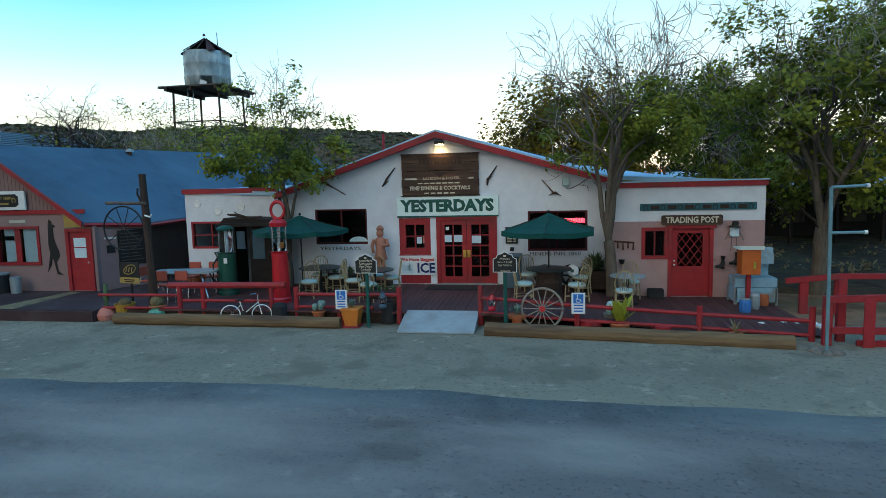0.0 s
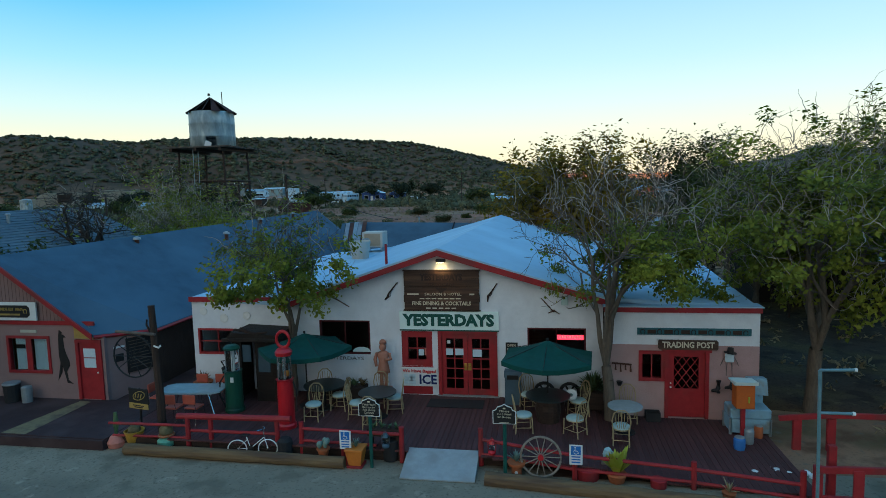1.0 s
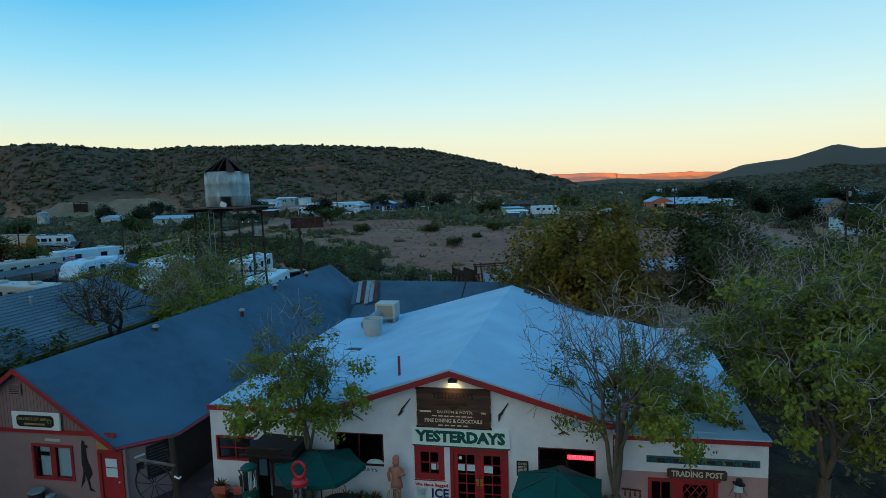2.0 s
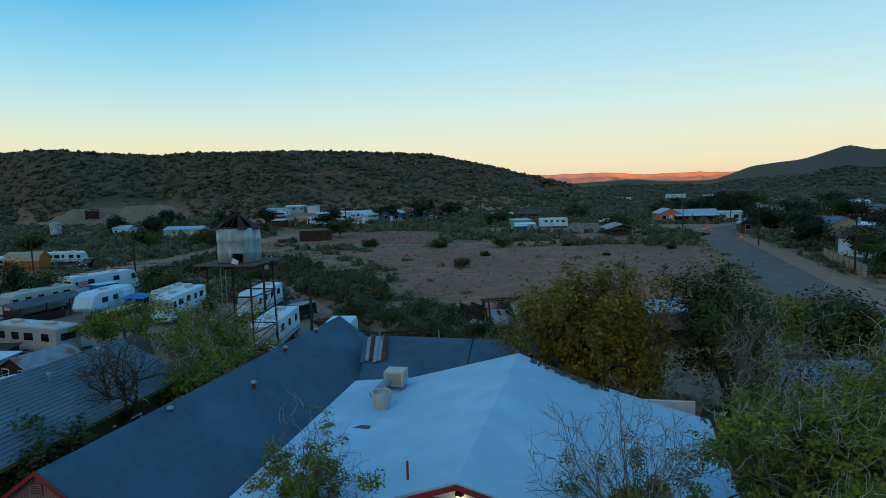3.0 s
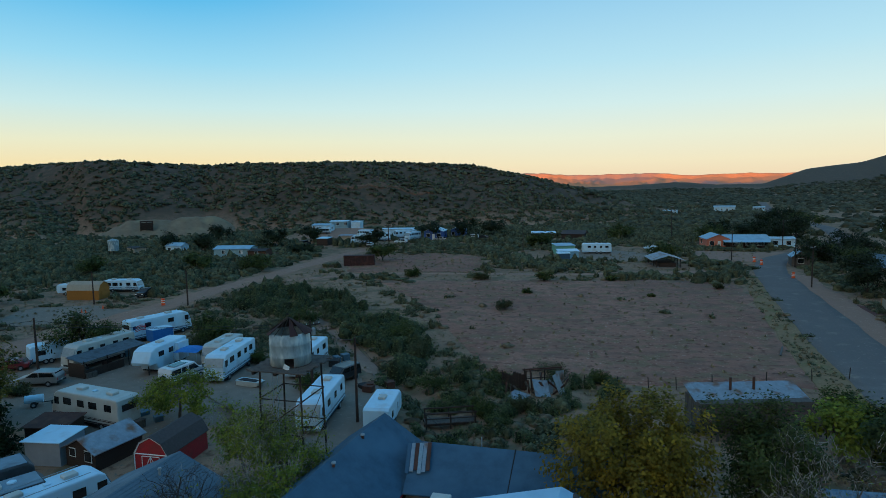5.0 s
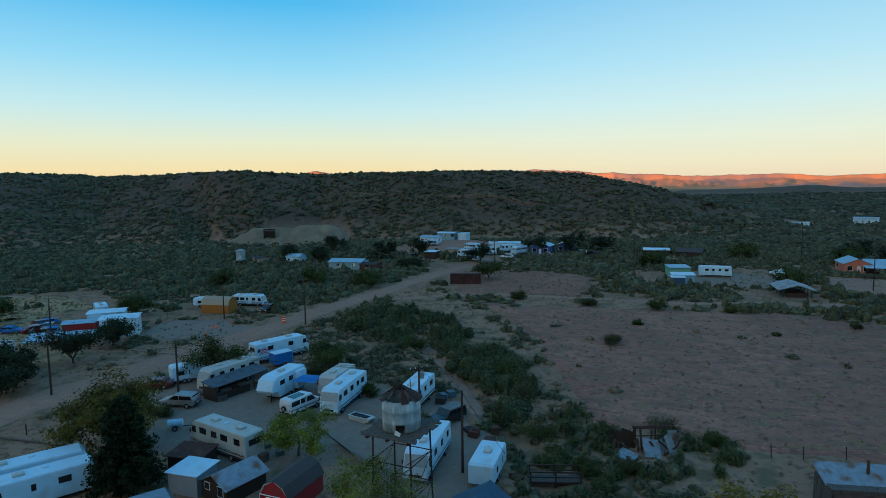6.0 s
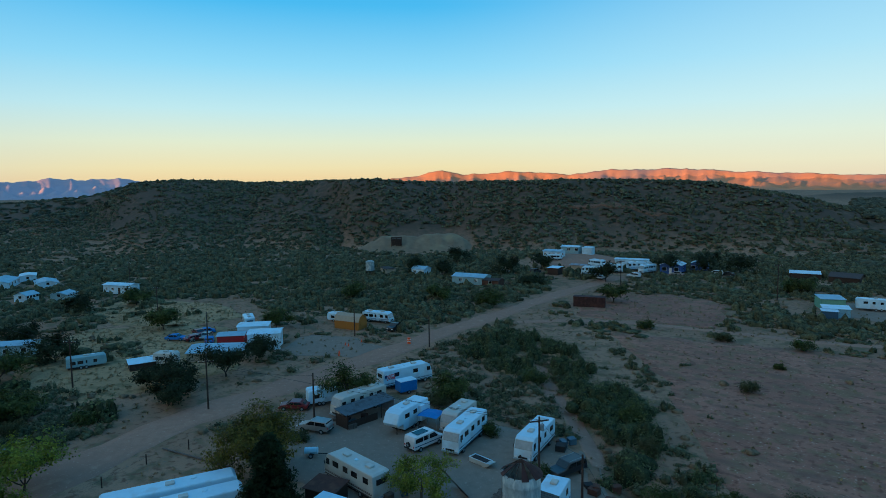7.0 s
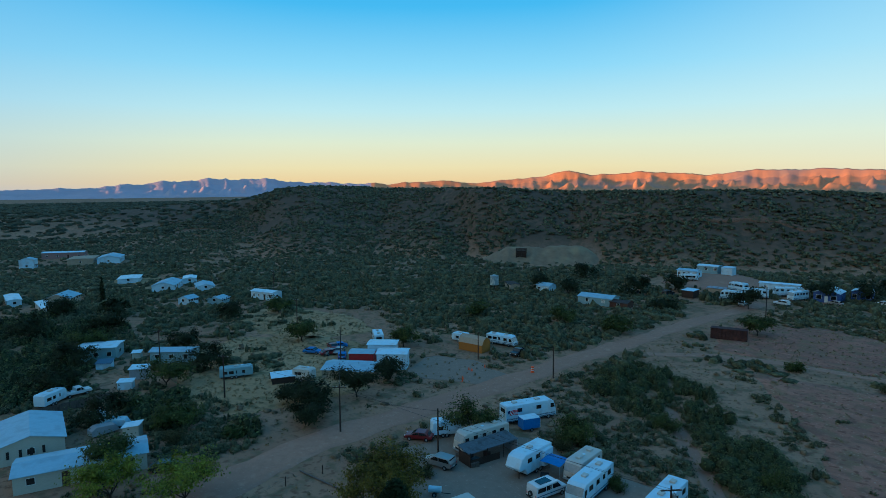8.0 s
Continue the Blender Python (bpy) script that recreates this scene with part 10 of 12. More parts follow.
# far left settlement
for label, x, y, rz, w, ln, h, rise, wl_, rf in (
    ("long pale house with a grey roof", -246, 52.7, 60, 8.1, 14.4, 2.3, 1.2, M_rv_white, M_pale_roof), ("white house with a flat roof", -277, 46.6, 70, 8.1, 12.1, 1.9, 0.2, M_rv_white, M_rv_white), ("two small white trailers joined by a shed", -256.5, 64.7, 70, 5.0, 9.0, 2.2, 0.4, M_rv_white, M_rv_white),
    ("white mobile home at the foot of the hill", -197, 71.4, 110, 4.4, 10.4, 2.8, 0.5, M_rv_white, M_rv_white), ("pale house with a blue roof", -235.4, 63.3, 75, 6.5, 11.5, 1.6, 0.9, M_rv_white, M_pale_roof),
    ("pale house with a metal roof", -201.6, 56.2, 40, 5.0, 5.6, 1.7, 0.8, M_teal_wall, M_pale_roof), ("small white cottage under trees", -207.7, 48.1, 30, 4.2, 4.8, 2.0, 0.9, M_rv_white, M_pale_roof),
    ("grey roofed house with wide eaves", -241, 16.4, 60, 8.2, 9.6, 2.2, 1.5, M_tan_wall, M_pale_roof), ("long white trailer home", -228.5, 9.4, 90, 3.2, 16, 2.2, 0.2, M_rv_cream, M_rv_white),
    ("row of joined white trailers", -251, 3.1, 88, 4, 15, 2.4, 0.3, M_rv_white, M_rv_white), ("white workshop with a low gable", -362.5, 57.7, 70, 11, 17.5, 3.0, 1.3, M_rv_white, M_pale_roof),
    ("tan walled yard building", -367.4, 45.4, 70, 12, 16.5, 3.0, 0.2, M_tan_wall, M_tan_wall), ("long pink mobile home", -404, 42.5, 152, 6, 22, 3.4, 0.5, M_stucco_pink, M_rv_white), ("white house with two storeys", -363.2, 20.3, 70, 6.6, 6.6, 4.4, 1.0, M_rv_white, M_pale_roof),
    ("white house in the far scrub", 78.2, 421.5, 80, 7.5, 13, 3.4, 0.6, M_rv_white, M_pale_roof), ("white trailer home far down the valley", 101, 430, 90, 3, 7, 2.6, 0.3, M_rv_white, M_rv_white), ("low white sheds far down the valley", 39, 372, 80, 4, 9, 1.6, 0.2, M_rv_white, M_rv_white), ("white house by the far street", 105, 230, 80, 7, 14, 3.2, 0.6, M_rv_white, M_rv_white), ("grey house by the far street", 88, 180, 70, 8, 12, 3.2, 1.2, M_tan_wall, M_roof_grey)):
    mobile_home(label, x, y, rz, w, ln, h, rise, wl_, rf, 4)
mh = thing("mine_headframe", "dark timber mine headframe on a pale tailings mound", "headframe", -196.5, 205.5, ground_z(-196.5, 205.5) - 0.6, 40)
for x in (-2.4, 0, 2.4):
    for y in (-2, 2):
        part("post", box(B(), x - 0.2, x + 0.2, y - 0.2, y + 0.2, 0, 6.5), M_wood_dark, mh)
for z in (1.6, 3.2, 4.8, 6.4):
    part("girt", box(B(), -2.7, 2.7, -2.25, -2.0, z, z + 0.3), M_wood_dark, mh)
    part("girt", box(B(), -2.7, 2.7, 2.0, 2.25, z, z + 0.3), M_wood_dark, mh)
part("ore_bin", box(B(), -2.2, 2.2, -1.8, 1.8, 1.0, 6.0), M_wood_dark, mh)
# the mine tailings: two overlapping heaps of waste rock
tu, tv = np.meshgrid(np.arange(-42, 34, 1.0), np.arange(-18, 25, 1.0), indexing="ij")
tx, ty = -188 + tu * 0.77 - tv * 0.64, 220 + tu * 0.64 + tv * 0.77
tz = np.full(tx.shape, -50.0)
for a0, a1, top, run in ((0, 12, 9.3, 0.5), (-21, -10, 8.6, 0.46)):
    off = np.hypot(tu - np.clip(tu, a0, a1), tv - 3)
    gully = 0.5 * np.abs(np.sin(tu * 0.55 + 0.6 * np.sin(tv * 0.3))) * np.clip(off / 8, 0, 1)
    tz = np.maximum(tz, top - run * np.maximum(off - 2.5, 0) - gully + 0.22 * wob(tx, ty, 2.2, 4))
keep = tz > terrain(tx, ty) - 2.0
tn = tx.shape[1]
tfaces = [(i * tn + k, (i + 1) * tn + k, (i + 1) * tn + k + 1, i * tn + k + 1) for i in range(tx.shape[0] - 1) for k in range(tn - 1) if keep[i:i + 2, k:k + 2].all()]
heap = raw_part("tailings_mound", np.stack([tx, ty, tz], -1).reshape(-1, 3).tolist(), tfaces, M_mound, None, smooth=True)
tagged(heap, "pale gullied mound of mine tailings at the hill foot", "tailings mound", kind="structure")

# long store with a blue metal roof in the yard beside the saloon
st = thing("metal_roof_store", "timber store with a long blue-grey metal roof, porch shade in its black walls", "building", 19.2, 17.2, -0.3, 4)
M_roof_metal = surf("blue_metal_roof", (0.10, 0.16, 0.22), (0.075, 0.12, 0.17), scale=1.0, rough=0.5, metal=0.2, bump=0.06, c3=(0.16, 0.22, 0.27), scale2=0.4, stretch=(0.4, 2, 1))
# wall and porch floor: the deep shade under the porch put into the black
part("wall_shell", prism(B(), [(-0.4, 0), (3.7, 0), (3.7, 3.2), (-0.4, 2.92)], "x", -4.6, 6.0), M_wood_black, st)
for k in range(6):
    part("porch_post", box(B(), -4.6 + 2.08 * k, -4.48 + 2.08 * k, -3.9, -3.78, -0.1, 2.72), M_wood_dark, st)
part("porch_floor", box(B(), -4.7, 6.0, -3.95, -0.4, -0.1, 0.06), M_wood_black, st)
for k in range(11):
    x = -4.9 + 1.02 * k
    part("roof_sheet", slab(B(), [(x, -4.1, 2.78), (x + 1.0, -4.1, 2.78), (x + 1.0, 4.1, 3.34), (x, 4.1, 3.34)], 0.05), M_roof_metal, st)
    part("roof_seam", tube(B(), (x, -4.1, 2.79), (x, 4.1, 3.35), 0.025, seg=5), M_roof_metal, st)
for k in range(3):
    part("window_frame", box(B(), -3.5 + 3.1 * k, -2.3 + 3.1 * k, -0.45, -0.38, 0.9, 1.9), M_grey_wood, st)

# ---------- trees, bushes and scrub ----------


M_shoot = surf("dead_shoot_wood", (0.42, 0.37, 0.31), (0.27, 0.235, 0.195), scale=5, rough=0.9, bump=0)


def quick_part(name, verts, faces, material, parent, label="", smooth=False):
    """One mesh from arrays; all faces have the same number of corners."""
    verts, faces = np.asarray(verts, np.float32), np.asarray(faces, np.int32)
    k = faces.shape[1]
    me = bpy.data.meshes.new(name)
    me.vertices.add(len(verts))
    me.vertices.foreach_set("co", verts.ravel())
    me.loops.add(faces.size)
    me.loops.foreach_set("vertex_index", faces.ravel())
    me.polygons.add(len(faces))
    me.polygons.foreach_set("loop_start", np.arange(0, faces.size, k, dtype=np.int32))
    me.polygons.foreach_set("use_smooth", np.full(len(faces), smooth))
    me.update(calc_edges=True)
    me.materials.append(material)
    ob = new(name, me)
    if parent is not None:
        ob.parent = parent
    if label:
        ob["label"] = label
    return ob


def rods(segs, sides):
    """Tapered bars from rows (x0, y0, z0, r0, x1, y1, z1, r1)."""
    s = np.asarray(segs, float)
    p0, r0, p1, r1 = s[:, 0:3], s[:, 3], s[:, 4:7], s[:, 7]
    d = p1 - p0
    d /= np.linalg.norm(d, axis=1)[:, None] + 1e-9
    ref = np.where(np.abs(d[:, 2:3]) > 0.9, np.array([[1.0, 0, 0]]), np.array([[0, 0, 1.0]]))
    a = np.cross(d, ref)
    a /= np.linalg.norm(a, axis=1)[:, None] + 1e-9
    b = np.cross(d, a)
    t = 2 * math.pi * np.arange(sides) / sides
    ring = a[:, None, :] * np.cos(t)[None, :, None] + b[:, None, :] * np.sin(t)[None, :, None]
    v = np.concatenate([p0[:, None, :] + ring * r0[:, None, None], p1[:, None, :] + ring * r1[:, None, None]], axis=1)
    k = np.arange(sides)
    f = np.stack([k, (k + 1) % sides, (k + 1) % sides + sides, k + sides], -1)
    faces = (np.arange(len(s)) * 2 * sides)[:, None, None] + f[None]
    return v.reshape(-1, 3), faces.reshape(-1, 4)


def leaf_quads(rng, centres, size, long=1.5, flat=0.3, out=None):
    """A small pointed leaf or spray at each centre, turned at random."""
    n = len(centres)
    nor = rng.normal(size=(n, 3))
    nor[:, 2] = np.abs(nor[:, 2]) + flat
    if out is not None:
        nor = nor * 0.55 + out
    nor /= np.linalg.norm(nor, axis=1)[:, None]
    u = np.cross(nor, rng.normal(size=(n, 3)))
    u /= np.linalg.norm(u, axis=1)[:, None] + 1e-9
    w = np.cross(nor, u)
    s = np.asarray(size) * rng.uniform(0.6, 1.35, n)
    u, w = u * (s * long / 2)[:, None], w * (s / 2)[:, None]
    v = np.stack([centres - u, centres + w * 0.9 - u * 0.1, centres + u, centres - w * 0.9 - u * 0.1], 1)
    return v.reshape(-1, 3), np.arange(4 * n).reshape(-1, 4)


def grow(rng, height, fork, spread, limbs=4, levels=4, r=0.16, gnarl=0.25, lean=(0.0, 0.0), kids=3, rise=0.55):
    """Branch pieces of a tree standing at the origin, and the nodes of its outer twigs."""
    segs, nodes = [], []

    def shoot(p, d, length, rad, level, steps):
        last = level >= levels
        for i in range(steps):
            d = d + rng.normal(size=3) * gnarl * (0.6 + 0.25 * level)
            d[2] += rise * 0.12
            d = d / np.linalg.norm(d)
            q = p + d * length / steps
            r2 = rad * (0.86 if not last else 0.7)
            segs.append((*p, rad, *q, r2, level))
            if level >= levels - 1:
                nodes.append(q)
            if level < levels and (i >= 1 or level > 1):
                for _ in range(1 if i < steps - 1 else kids - 1):
                    side = np.cross(d, rng.normal(size=3))
                    side /= np.linalg.norm(side) + 1e-9
                    ang = rng.uniform(0.45, 0.95)
                    nd = d * math.cos(ang) + side * math.sin(ang)
                    shoot(q, nd, length * rng.uniform(0.5, 0.72), r2 * 0.62, level + 1, max(2, steps - 1))
            p, rad = q, r2

    p = np.zeros(3)
    d = np.array([lean[0], lean[1], 1.0])
    rad = r * 1.25
    pieces = 4
    for i in range(pieces):
        d = d + rng.normal(size=3) * 0.06
        d /= np.linalg.norm(d)
        q = p + d * fork / pieces
        segs.append((*p, rad, *q, rad * 0.92, 0))
        p, rad = q, rad * 0.92
    turn = rng.uniform(0, 6.28)
    for i in range(limbs):
        a = turn + 2 * math.pi * (i + rng.uniform(-0.25, 0.25)) / limbs
        out = spread / max(height - fork, 0.1) * rng.uniform(0.55, 1.1)
        nd = np.array([math.cos(a) * out, math.sin(a) * out, 1.0])
        nd /= np.linalg.norm(nd)
        shoot(p, nd, (height - fork) * rng.uniform(0.5, 0.66), rad * 0.66, 1, 4)
    return np.array(segs), np.array(nodes)


def tree(name, label, x, y, height, spread, leaf, leaves=3000, leaf_size=0.16, fork=1.8, seed=1, limbs=4, levels=4, r=0.16, gnarl=0.2, lean=(0, 0), bare_top=0.0, cover=0.8, wood=None, twig=None, group="trees", fluff=0.22, rise=0.55, gz=None, kids=3, whips=0, leafy_side=None, droop=0.0):
    """A tree with trunk, limbs, twigs and leaves; bare_top leaves the upper twigs naked, cover is the leafy share of the twigs."""
    rng = np.random.default_rng(seed)
    segs, nodes = grow(rng, height, fork, spread, limbs, levels, r, gnarl, lean, rise=rise, kids=kids)
    top = max(segs[:, 6].max(), 0.1)
    wide = np.percentile(np.hypot(nodes[:, 0], nodes[:, 1]), 92)
    k = np.array([spread / wide, spread / wide, height / top])
    segs[:, 0:3] *= k
    segs[:, 4:7] *= k
    nodes = nodes * k
    o = thing(name, label, "tree", x, y, (ground_z(x, y) - 0.05) if gz is None else gz, group=group)
    thick = segs[segs[:, 8] <= 0][:, :8]
    limb = segs[(segs[:, 8] >= 1) & (segs[:, 8] <= 2)][:, :8]
    fine = segs[segs[:, 8] > 2][:, :8].copy()
    low = 0.006 if height > 4 and leaf_size < 0.2 else 0.012
    fine[:, [3, 7]] = np.maximum(fine[:, [3, 7]], low)
    v, f = rods(thick, 9)
    quick_part("trunk", v, f, wood or M_bark, o, smooth=True)
    v, f = rods(limb, 6)
    quick_part("branchwork", v, f, wood or M_bark, o, smooth=True)
    if len(fine):
        v, f = rods(fine, 3)
        quick_part("twig_tangle", v, f, twig or M_twig, o, "bare thin twigs" if bare_top else "")["kind"] = "stuff"
    if leaves:
        clump = 0.5 + 0.5 * wob(nodes[:, 0] * 3 + seed, nodes[:, 1] * 3 + nodes[:, 2] * 2, 1.7, seed)
        keep = clump > 1 - cover - 0.15
        if bare_top:
            keep &= rng.random(len(nodes)) > bare_top * sstep(0.35, 0.8, nodes[:, 2] / height) * 1.3
        if leafy_side:
            keep &= rng.random(len(nodes)) < 0.12 + sstep(-0.25, 0.35, (nodes[:, 0] * leafy_side[0] + nodes[:, 1] * leafy_side[1]) / spread)
        use = nodes[keep] if keep.any() else nodes
        c = use[rng.integers(0, len(use), leaves)]
        c = c + rng.normal(size=c.shape) * fluff * np.array([1, 1, 0.8])
        if droop:
            c[:, 2] -= rng.uniform(0, 1, leaves) ** 1.5 * droop * sstep(0.35, 1.0, np.hypot(c[:, 0], c[:, 1]) / spread)
        c[:, 2] = np.maximum(c[:, 2], 0.25)
        out = c - np.array([0, 0, fork + (height - fork) * 0.35])
        out /= np.linalg.norm(out, axis=1)[:, None] + 1e-9
        v, f = leaf_quads(rng, c, leaf_size, out=out * 0.8)
        quick_part("crown", v, f, leaf, o)
    if whips:
        # long curling dead shoots that stand out of the leaves
        p = nodes[rng.integers(0, len(nodes), whips)]
        d = rng.normal(size=(whips, 3)) * 0.5 + np.array([0, -0.25, 0.75]) + p * np.array([0.25, 0.25, 0]) / spread
        d /= np.linalg.norm(d, axis=1)[:, None]
        step, rad, rows = rng.uniform(0.07, 0.19, whips), np.full(whips, 0.014), []
        for _ in range(6):
            d = d + rng.normal(size=d.shape) * 0.33
            d /= np.linalg.norm(d, axis=1)[:, None]
            q = p + d * step[:, None]
            rows.append(np.hstack([p, rad[:, None], q, rad[:, None] * 0.82]))
            p, rad = q, rad * 0.82
        v, f = rods(np.concatenate(rows), 3)
        quick_part("dead_growth", v, f, M_shoot, o, "pale curling dead shoots")["kind"] = "stuff"
    return o


def bush(name, label, x, y, radius, height, leaf, leaves=700, leaf_size=0.13, seed=1, group="bushes", category="bush"):
    """A low shrub: a spray of stems and a ragged dome of leaves."""
    rng = np.random.default_rng(seed)
    o = thing(name, label, category, x, y, ground_z(x, y) - 0.04, group=group)
    n = 14
    a, e = rng.uniform(0, 6.28, n), rng.uniform(0.4, 1.0, n)
    tip = np.stack([np.cos(a) * radius * (1.1 - e * 0.6), np.sin(a) * radius * (1.1 - e * 0.6), height * e * 0.9], -1)
    base = rng.normal(size=(n, 3)) * radius * 0.08
    base[:, 2] = 0
    mid = (base + tip) / 2 + np.array([0, 0, 0.12 * height])
    rr = np.full((n, 1), 0.02 + 0.008 * height)
    segs = np.concatenate([np.hstack([base, rr, mid, rr * 0.7]), np.hstack([mid, rr * 0.7, tip, rr * 0.3])])
    v, f = rods(segs, 4)
    quick_part("stem", v, f, M_bark, o)
    ends = np.concatenate([tip, mid, tip * 0.8])
    lobes = ends[rng.integers(0, len(ends), leaves)] + rng.normal(size=(leaves, 3)) * np.array([radius, radius, height * 0.8]) * 0.17
    lobes[:, 2] = np.clip(lobes[:, 2], 0.05, height * 1.2)
    v, f = leaf_quads(rng, lobes, leaf_size)
    quick_part("foliage", v, f, leaf, o)
    return o


def clumps(name, label, category, xy, radius, height, leaf, per=12, leaf_size=0.3, seed=1, flat=0.3, long=1.4, inner=0.45):
    """Many tufts that nobody would count, as one mesh of leaf sprays on the ground."""
    rng = np.random.default_rng(seed)
    xy = np.asarray(xy, float)
    n = len(xy)
    rad = np.broadcast_to(np.asarray(radius, float), (n,)) * rng.uniform(0.6, 1.35, n)
    hgt = np.broadcast_to(np.asarray(height, float), (n,)) * rng.uniform(0.6, 1.35, n)
    z = terrain(xy[:, 0], xy[:, 1])
    d = rng.normal(size=(n, per, 3))
    d /= np.linalg.norm(d, axis=2)[:, :, None]
    d *= rng.uniform(inner, 1.0, (n, per, 1)) * (1 + 0.22 * np.sin(3 * d[:, :, 0:1] + 4 * d[:, :, 1:2] + rng.uniform(0, 6.28, (n, 1, 1))))
    c = np.empty((n, per, 3))
    c[:, :, 0] = xy[:, 0:1] + d[:, :, 0] * rad[:, None]
    c[:, :, 1] = xy[:, 1:2] + d[:, :, 1] * rad[:, None]
    c[:, :, 2] = z[:, None] + np.abs(d[:, :, 2]) * hgt[:, None] + 0.04
    size = np.repeat(leaf_size * np.sqrt(rad / rad.mean()), per)
    out = d / (np.linalg.norm(d, axis=2)[:, :, None] + 1e-9)
    out[:, :, 2] = np.abs(out[:, :, 2])
    v, f = leaf_quads(rng, c.reshape(-1, 3), size, long, flat, out.reshape(-1, 3) * (1.3 if inner > 0.5 else 0.6))
    ob = quick_part(name, v, f, leaf, None)
    return tagged(ob, label, category, kind="stuff")


def tuft_shape(sides):
    """A low dome: three rings and a top, as triangles."""
    rings = ((0.82, 0.0), (1.0, 0.42), (0.66, 0.82)) if sides > 5 else ((0.9, 0.0), (0.86, 0.58))
    t = 2 * math.pi * np.arange(sides) / sides
    v = np.concatenate([np.stack([np.cos(t + 0.4 * k) * r, np.sin(t + 0.4 * k) * r, np.full(sides, z)], -1) for k, (r, z) in enumerate(rings)] + [np.array([[0.0, 0.0, 1.0]])])
    f = []
    for k in range(len(rings) - 1):
        for i in range(sides):
            a, b, c, d = k * sides + i, k * sides + (i + 1) % sides, (k + 1) * sides + (i + 1) % sides, (k + 1) * sides + i
            f += [(a, b, c), (a, c, d)]
    k = (len(rings) - 1) * sides
    f += [(k + i, k + (i + 1) % sides, len(v) - 1) for i in range(sides)]
    return v, np.array(f)


def shrubs(name, label, category, xy, radius, height, inner, sprays=0, spray_size=0.2, spray=None, lobes=1, sides=6, seed=1, uneven=0.24):
    """Shrubs that nobody would count: heaps of ragged tufts, with leaf sprays standing out of them as a second mesh."""
    rng = np.random.default_rng(seed)
    xy = np.asarray(xy, float)
    n = len(xy)
    rad = np.broadcast_to(np.asarray(radius, float), (n,)) * rng.uniform(0.7, 1.3, n)
    hgt = np.broadcast_to(np.asarray(height, float), (n,)) * rng.uniform(0.7, 1.3, n)
    z = terrain(xy[:, 0], xy[:, 1]) - 0.08
    if lobes > 1:
        a, q = rng.uniform(0, 6.28, (n, lobes)), np.sqrt(rng.uniform(0.02, 1, (n, lobes))) * 0.75
        xy = np.stack([xy[:, 0:1] + np.cos(a) * q * rad[:, None], xy[:, 1:2] + np.sin(a) * q * rad[:, None]], -1).reshape(-1, 2)
        z = np.repeat(z, lobes)
        hgt = (hgt[:, None] * rng.uniform(0.55, 1.0, (n, lobes)) * (1.1 - 0.55 * q)).ravel()
        rad = (rad[:, None] * rng.uniform(0.38, 0.62, (n, lobes))).ravel()
        n = len(xy)
    v, f = tuft_shape(sides)
    grow_by = rng.uniform(1 - uneven, 1 + uneven, (n, len(v), 1))
    p = v[None] * grow_by * (np.stack([rad, rad, hgt], -1) * (1.0 if sprays < 10 else 0.66))[:, None, :]
    turn = rng.uniform(0, 6.28, n)
    c, w = np.cos(turn)[:, None], np.sin(turn)[:, None]
    q = np.stack([p[:, :, 0] * c - p[:, :, 1] * w + xy[:, 0:1], p[:, :, 0] * w + p[:, :, 1] * c + xy[:, 1:2], p[:, :, 2] + z[:, None]], -1)
    faces = (np.arange(n) * len(v))[:, None, None] + f[None]
    ob = tagged(quick_part(name, q.reshape(-1, 3), faces.reshape(-1, 3), inner, None, smooth=True), label, category, kind="stuff")
    if sprays:
        d = rng.normal(size=(n, sprays, 3))
        d[:, :, 2] = np.abs(d[:, :, 2]) * 0.9
        d /= np.linalg.norm(d, axis=2)[:, :, None]
        tip = d * rng.uniform(0.82, 1.12, (n, sprays, 1)) * np.stack([rad, rad, hgt], -1)[:, None, :]
        tip[:, :, 0:2] += xy[:, None, :]
        tip[:, :, 2] += z[:, None] + 0.05
        lv, lf = leaf_quads(rng, tip.reshape(-1, 3), np.repeat(spray_size * np.sqrt(rad / rad.mean()), sprays), 1.6, 0.2, d.reshape(-1, 3) * 0.9)
        tagged(quick_part("leaf_sprays", lv, lf, spray, None), "loose leaf sprays of " + label, category, kind="stuff")
    return ob


# trees in front of and beside the saloon
tree("street_tree", "slender grey-barked tree by the boardwalk, half bare with yellow-green leaves", 5.05, -1.25, 8.2, 3.0, M_leaf_yellowgreen, leaves=13500, leaf_size=0.075, fork=2.0, seed=11, limbs=5, levels=5, r=0.15, gnarl=0.15, lean=(-0.06, -0.02), bare_top=0.85, cover=0.55, fluff=0.15, gz=-0.1, rise=0.9, leafy_side=(0.9, -0.1), whips=240, group="trees beside the saloon")
tree("street_tree", "small leafy tree before the white front wall", -4.75, -0.5, 6.9, 2.7, M_leaf_yellowgreen, leaves=9500, leaf_size=0.085, fork=1.9, seed=23, limbs=4, levels=5, r=0.10, gnarl=0.18, lean=(0.05, 0.0), bare_top=0.75, cover=0.6, fluff=0.13, gz=-0.02, whips=60, group="trees beside the saloon")
tree("large_tree", "tall half-bare tree with pale curly twigs and yellow-green leaves", 11.0, 0.6, 8.9, 4.0, M_leaf_yellowgreen, leaves=19000, leaf_size=0.1, fork=2.4, seed=37, limbs=5, levels=5, r=0.20, gnarl=0.2, lean=(-0.03, -0.03), bare_top=0.55, cover=0.45, fluff=0.15, whips=750, group="trees beside the saloon")
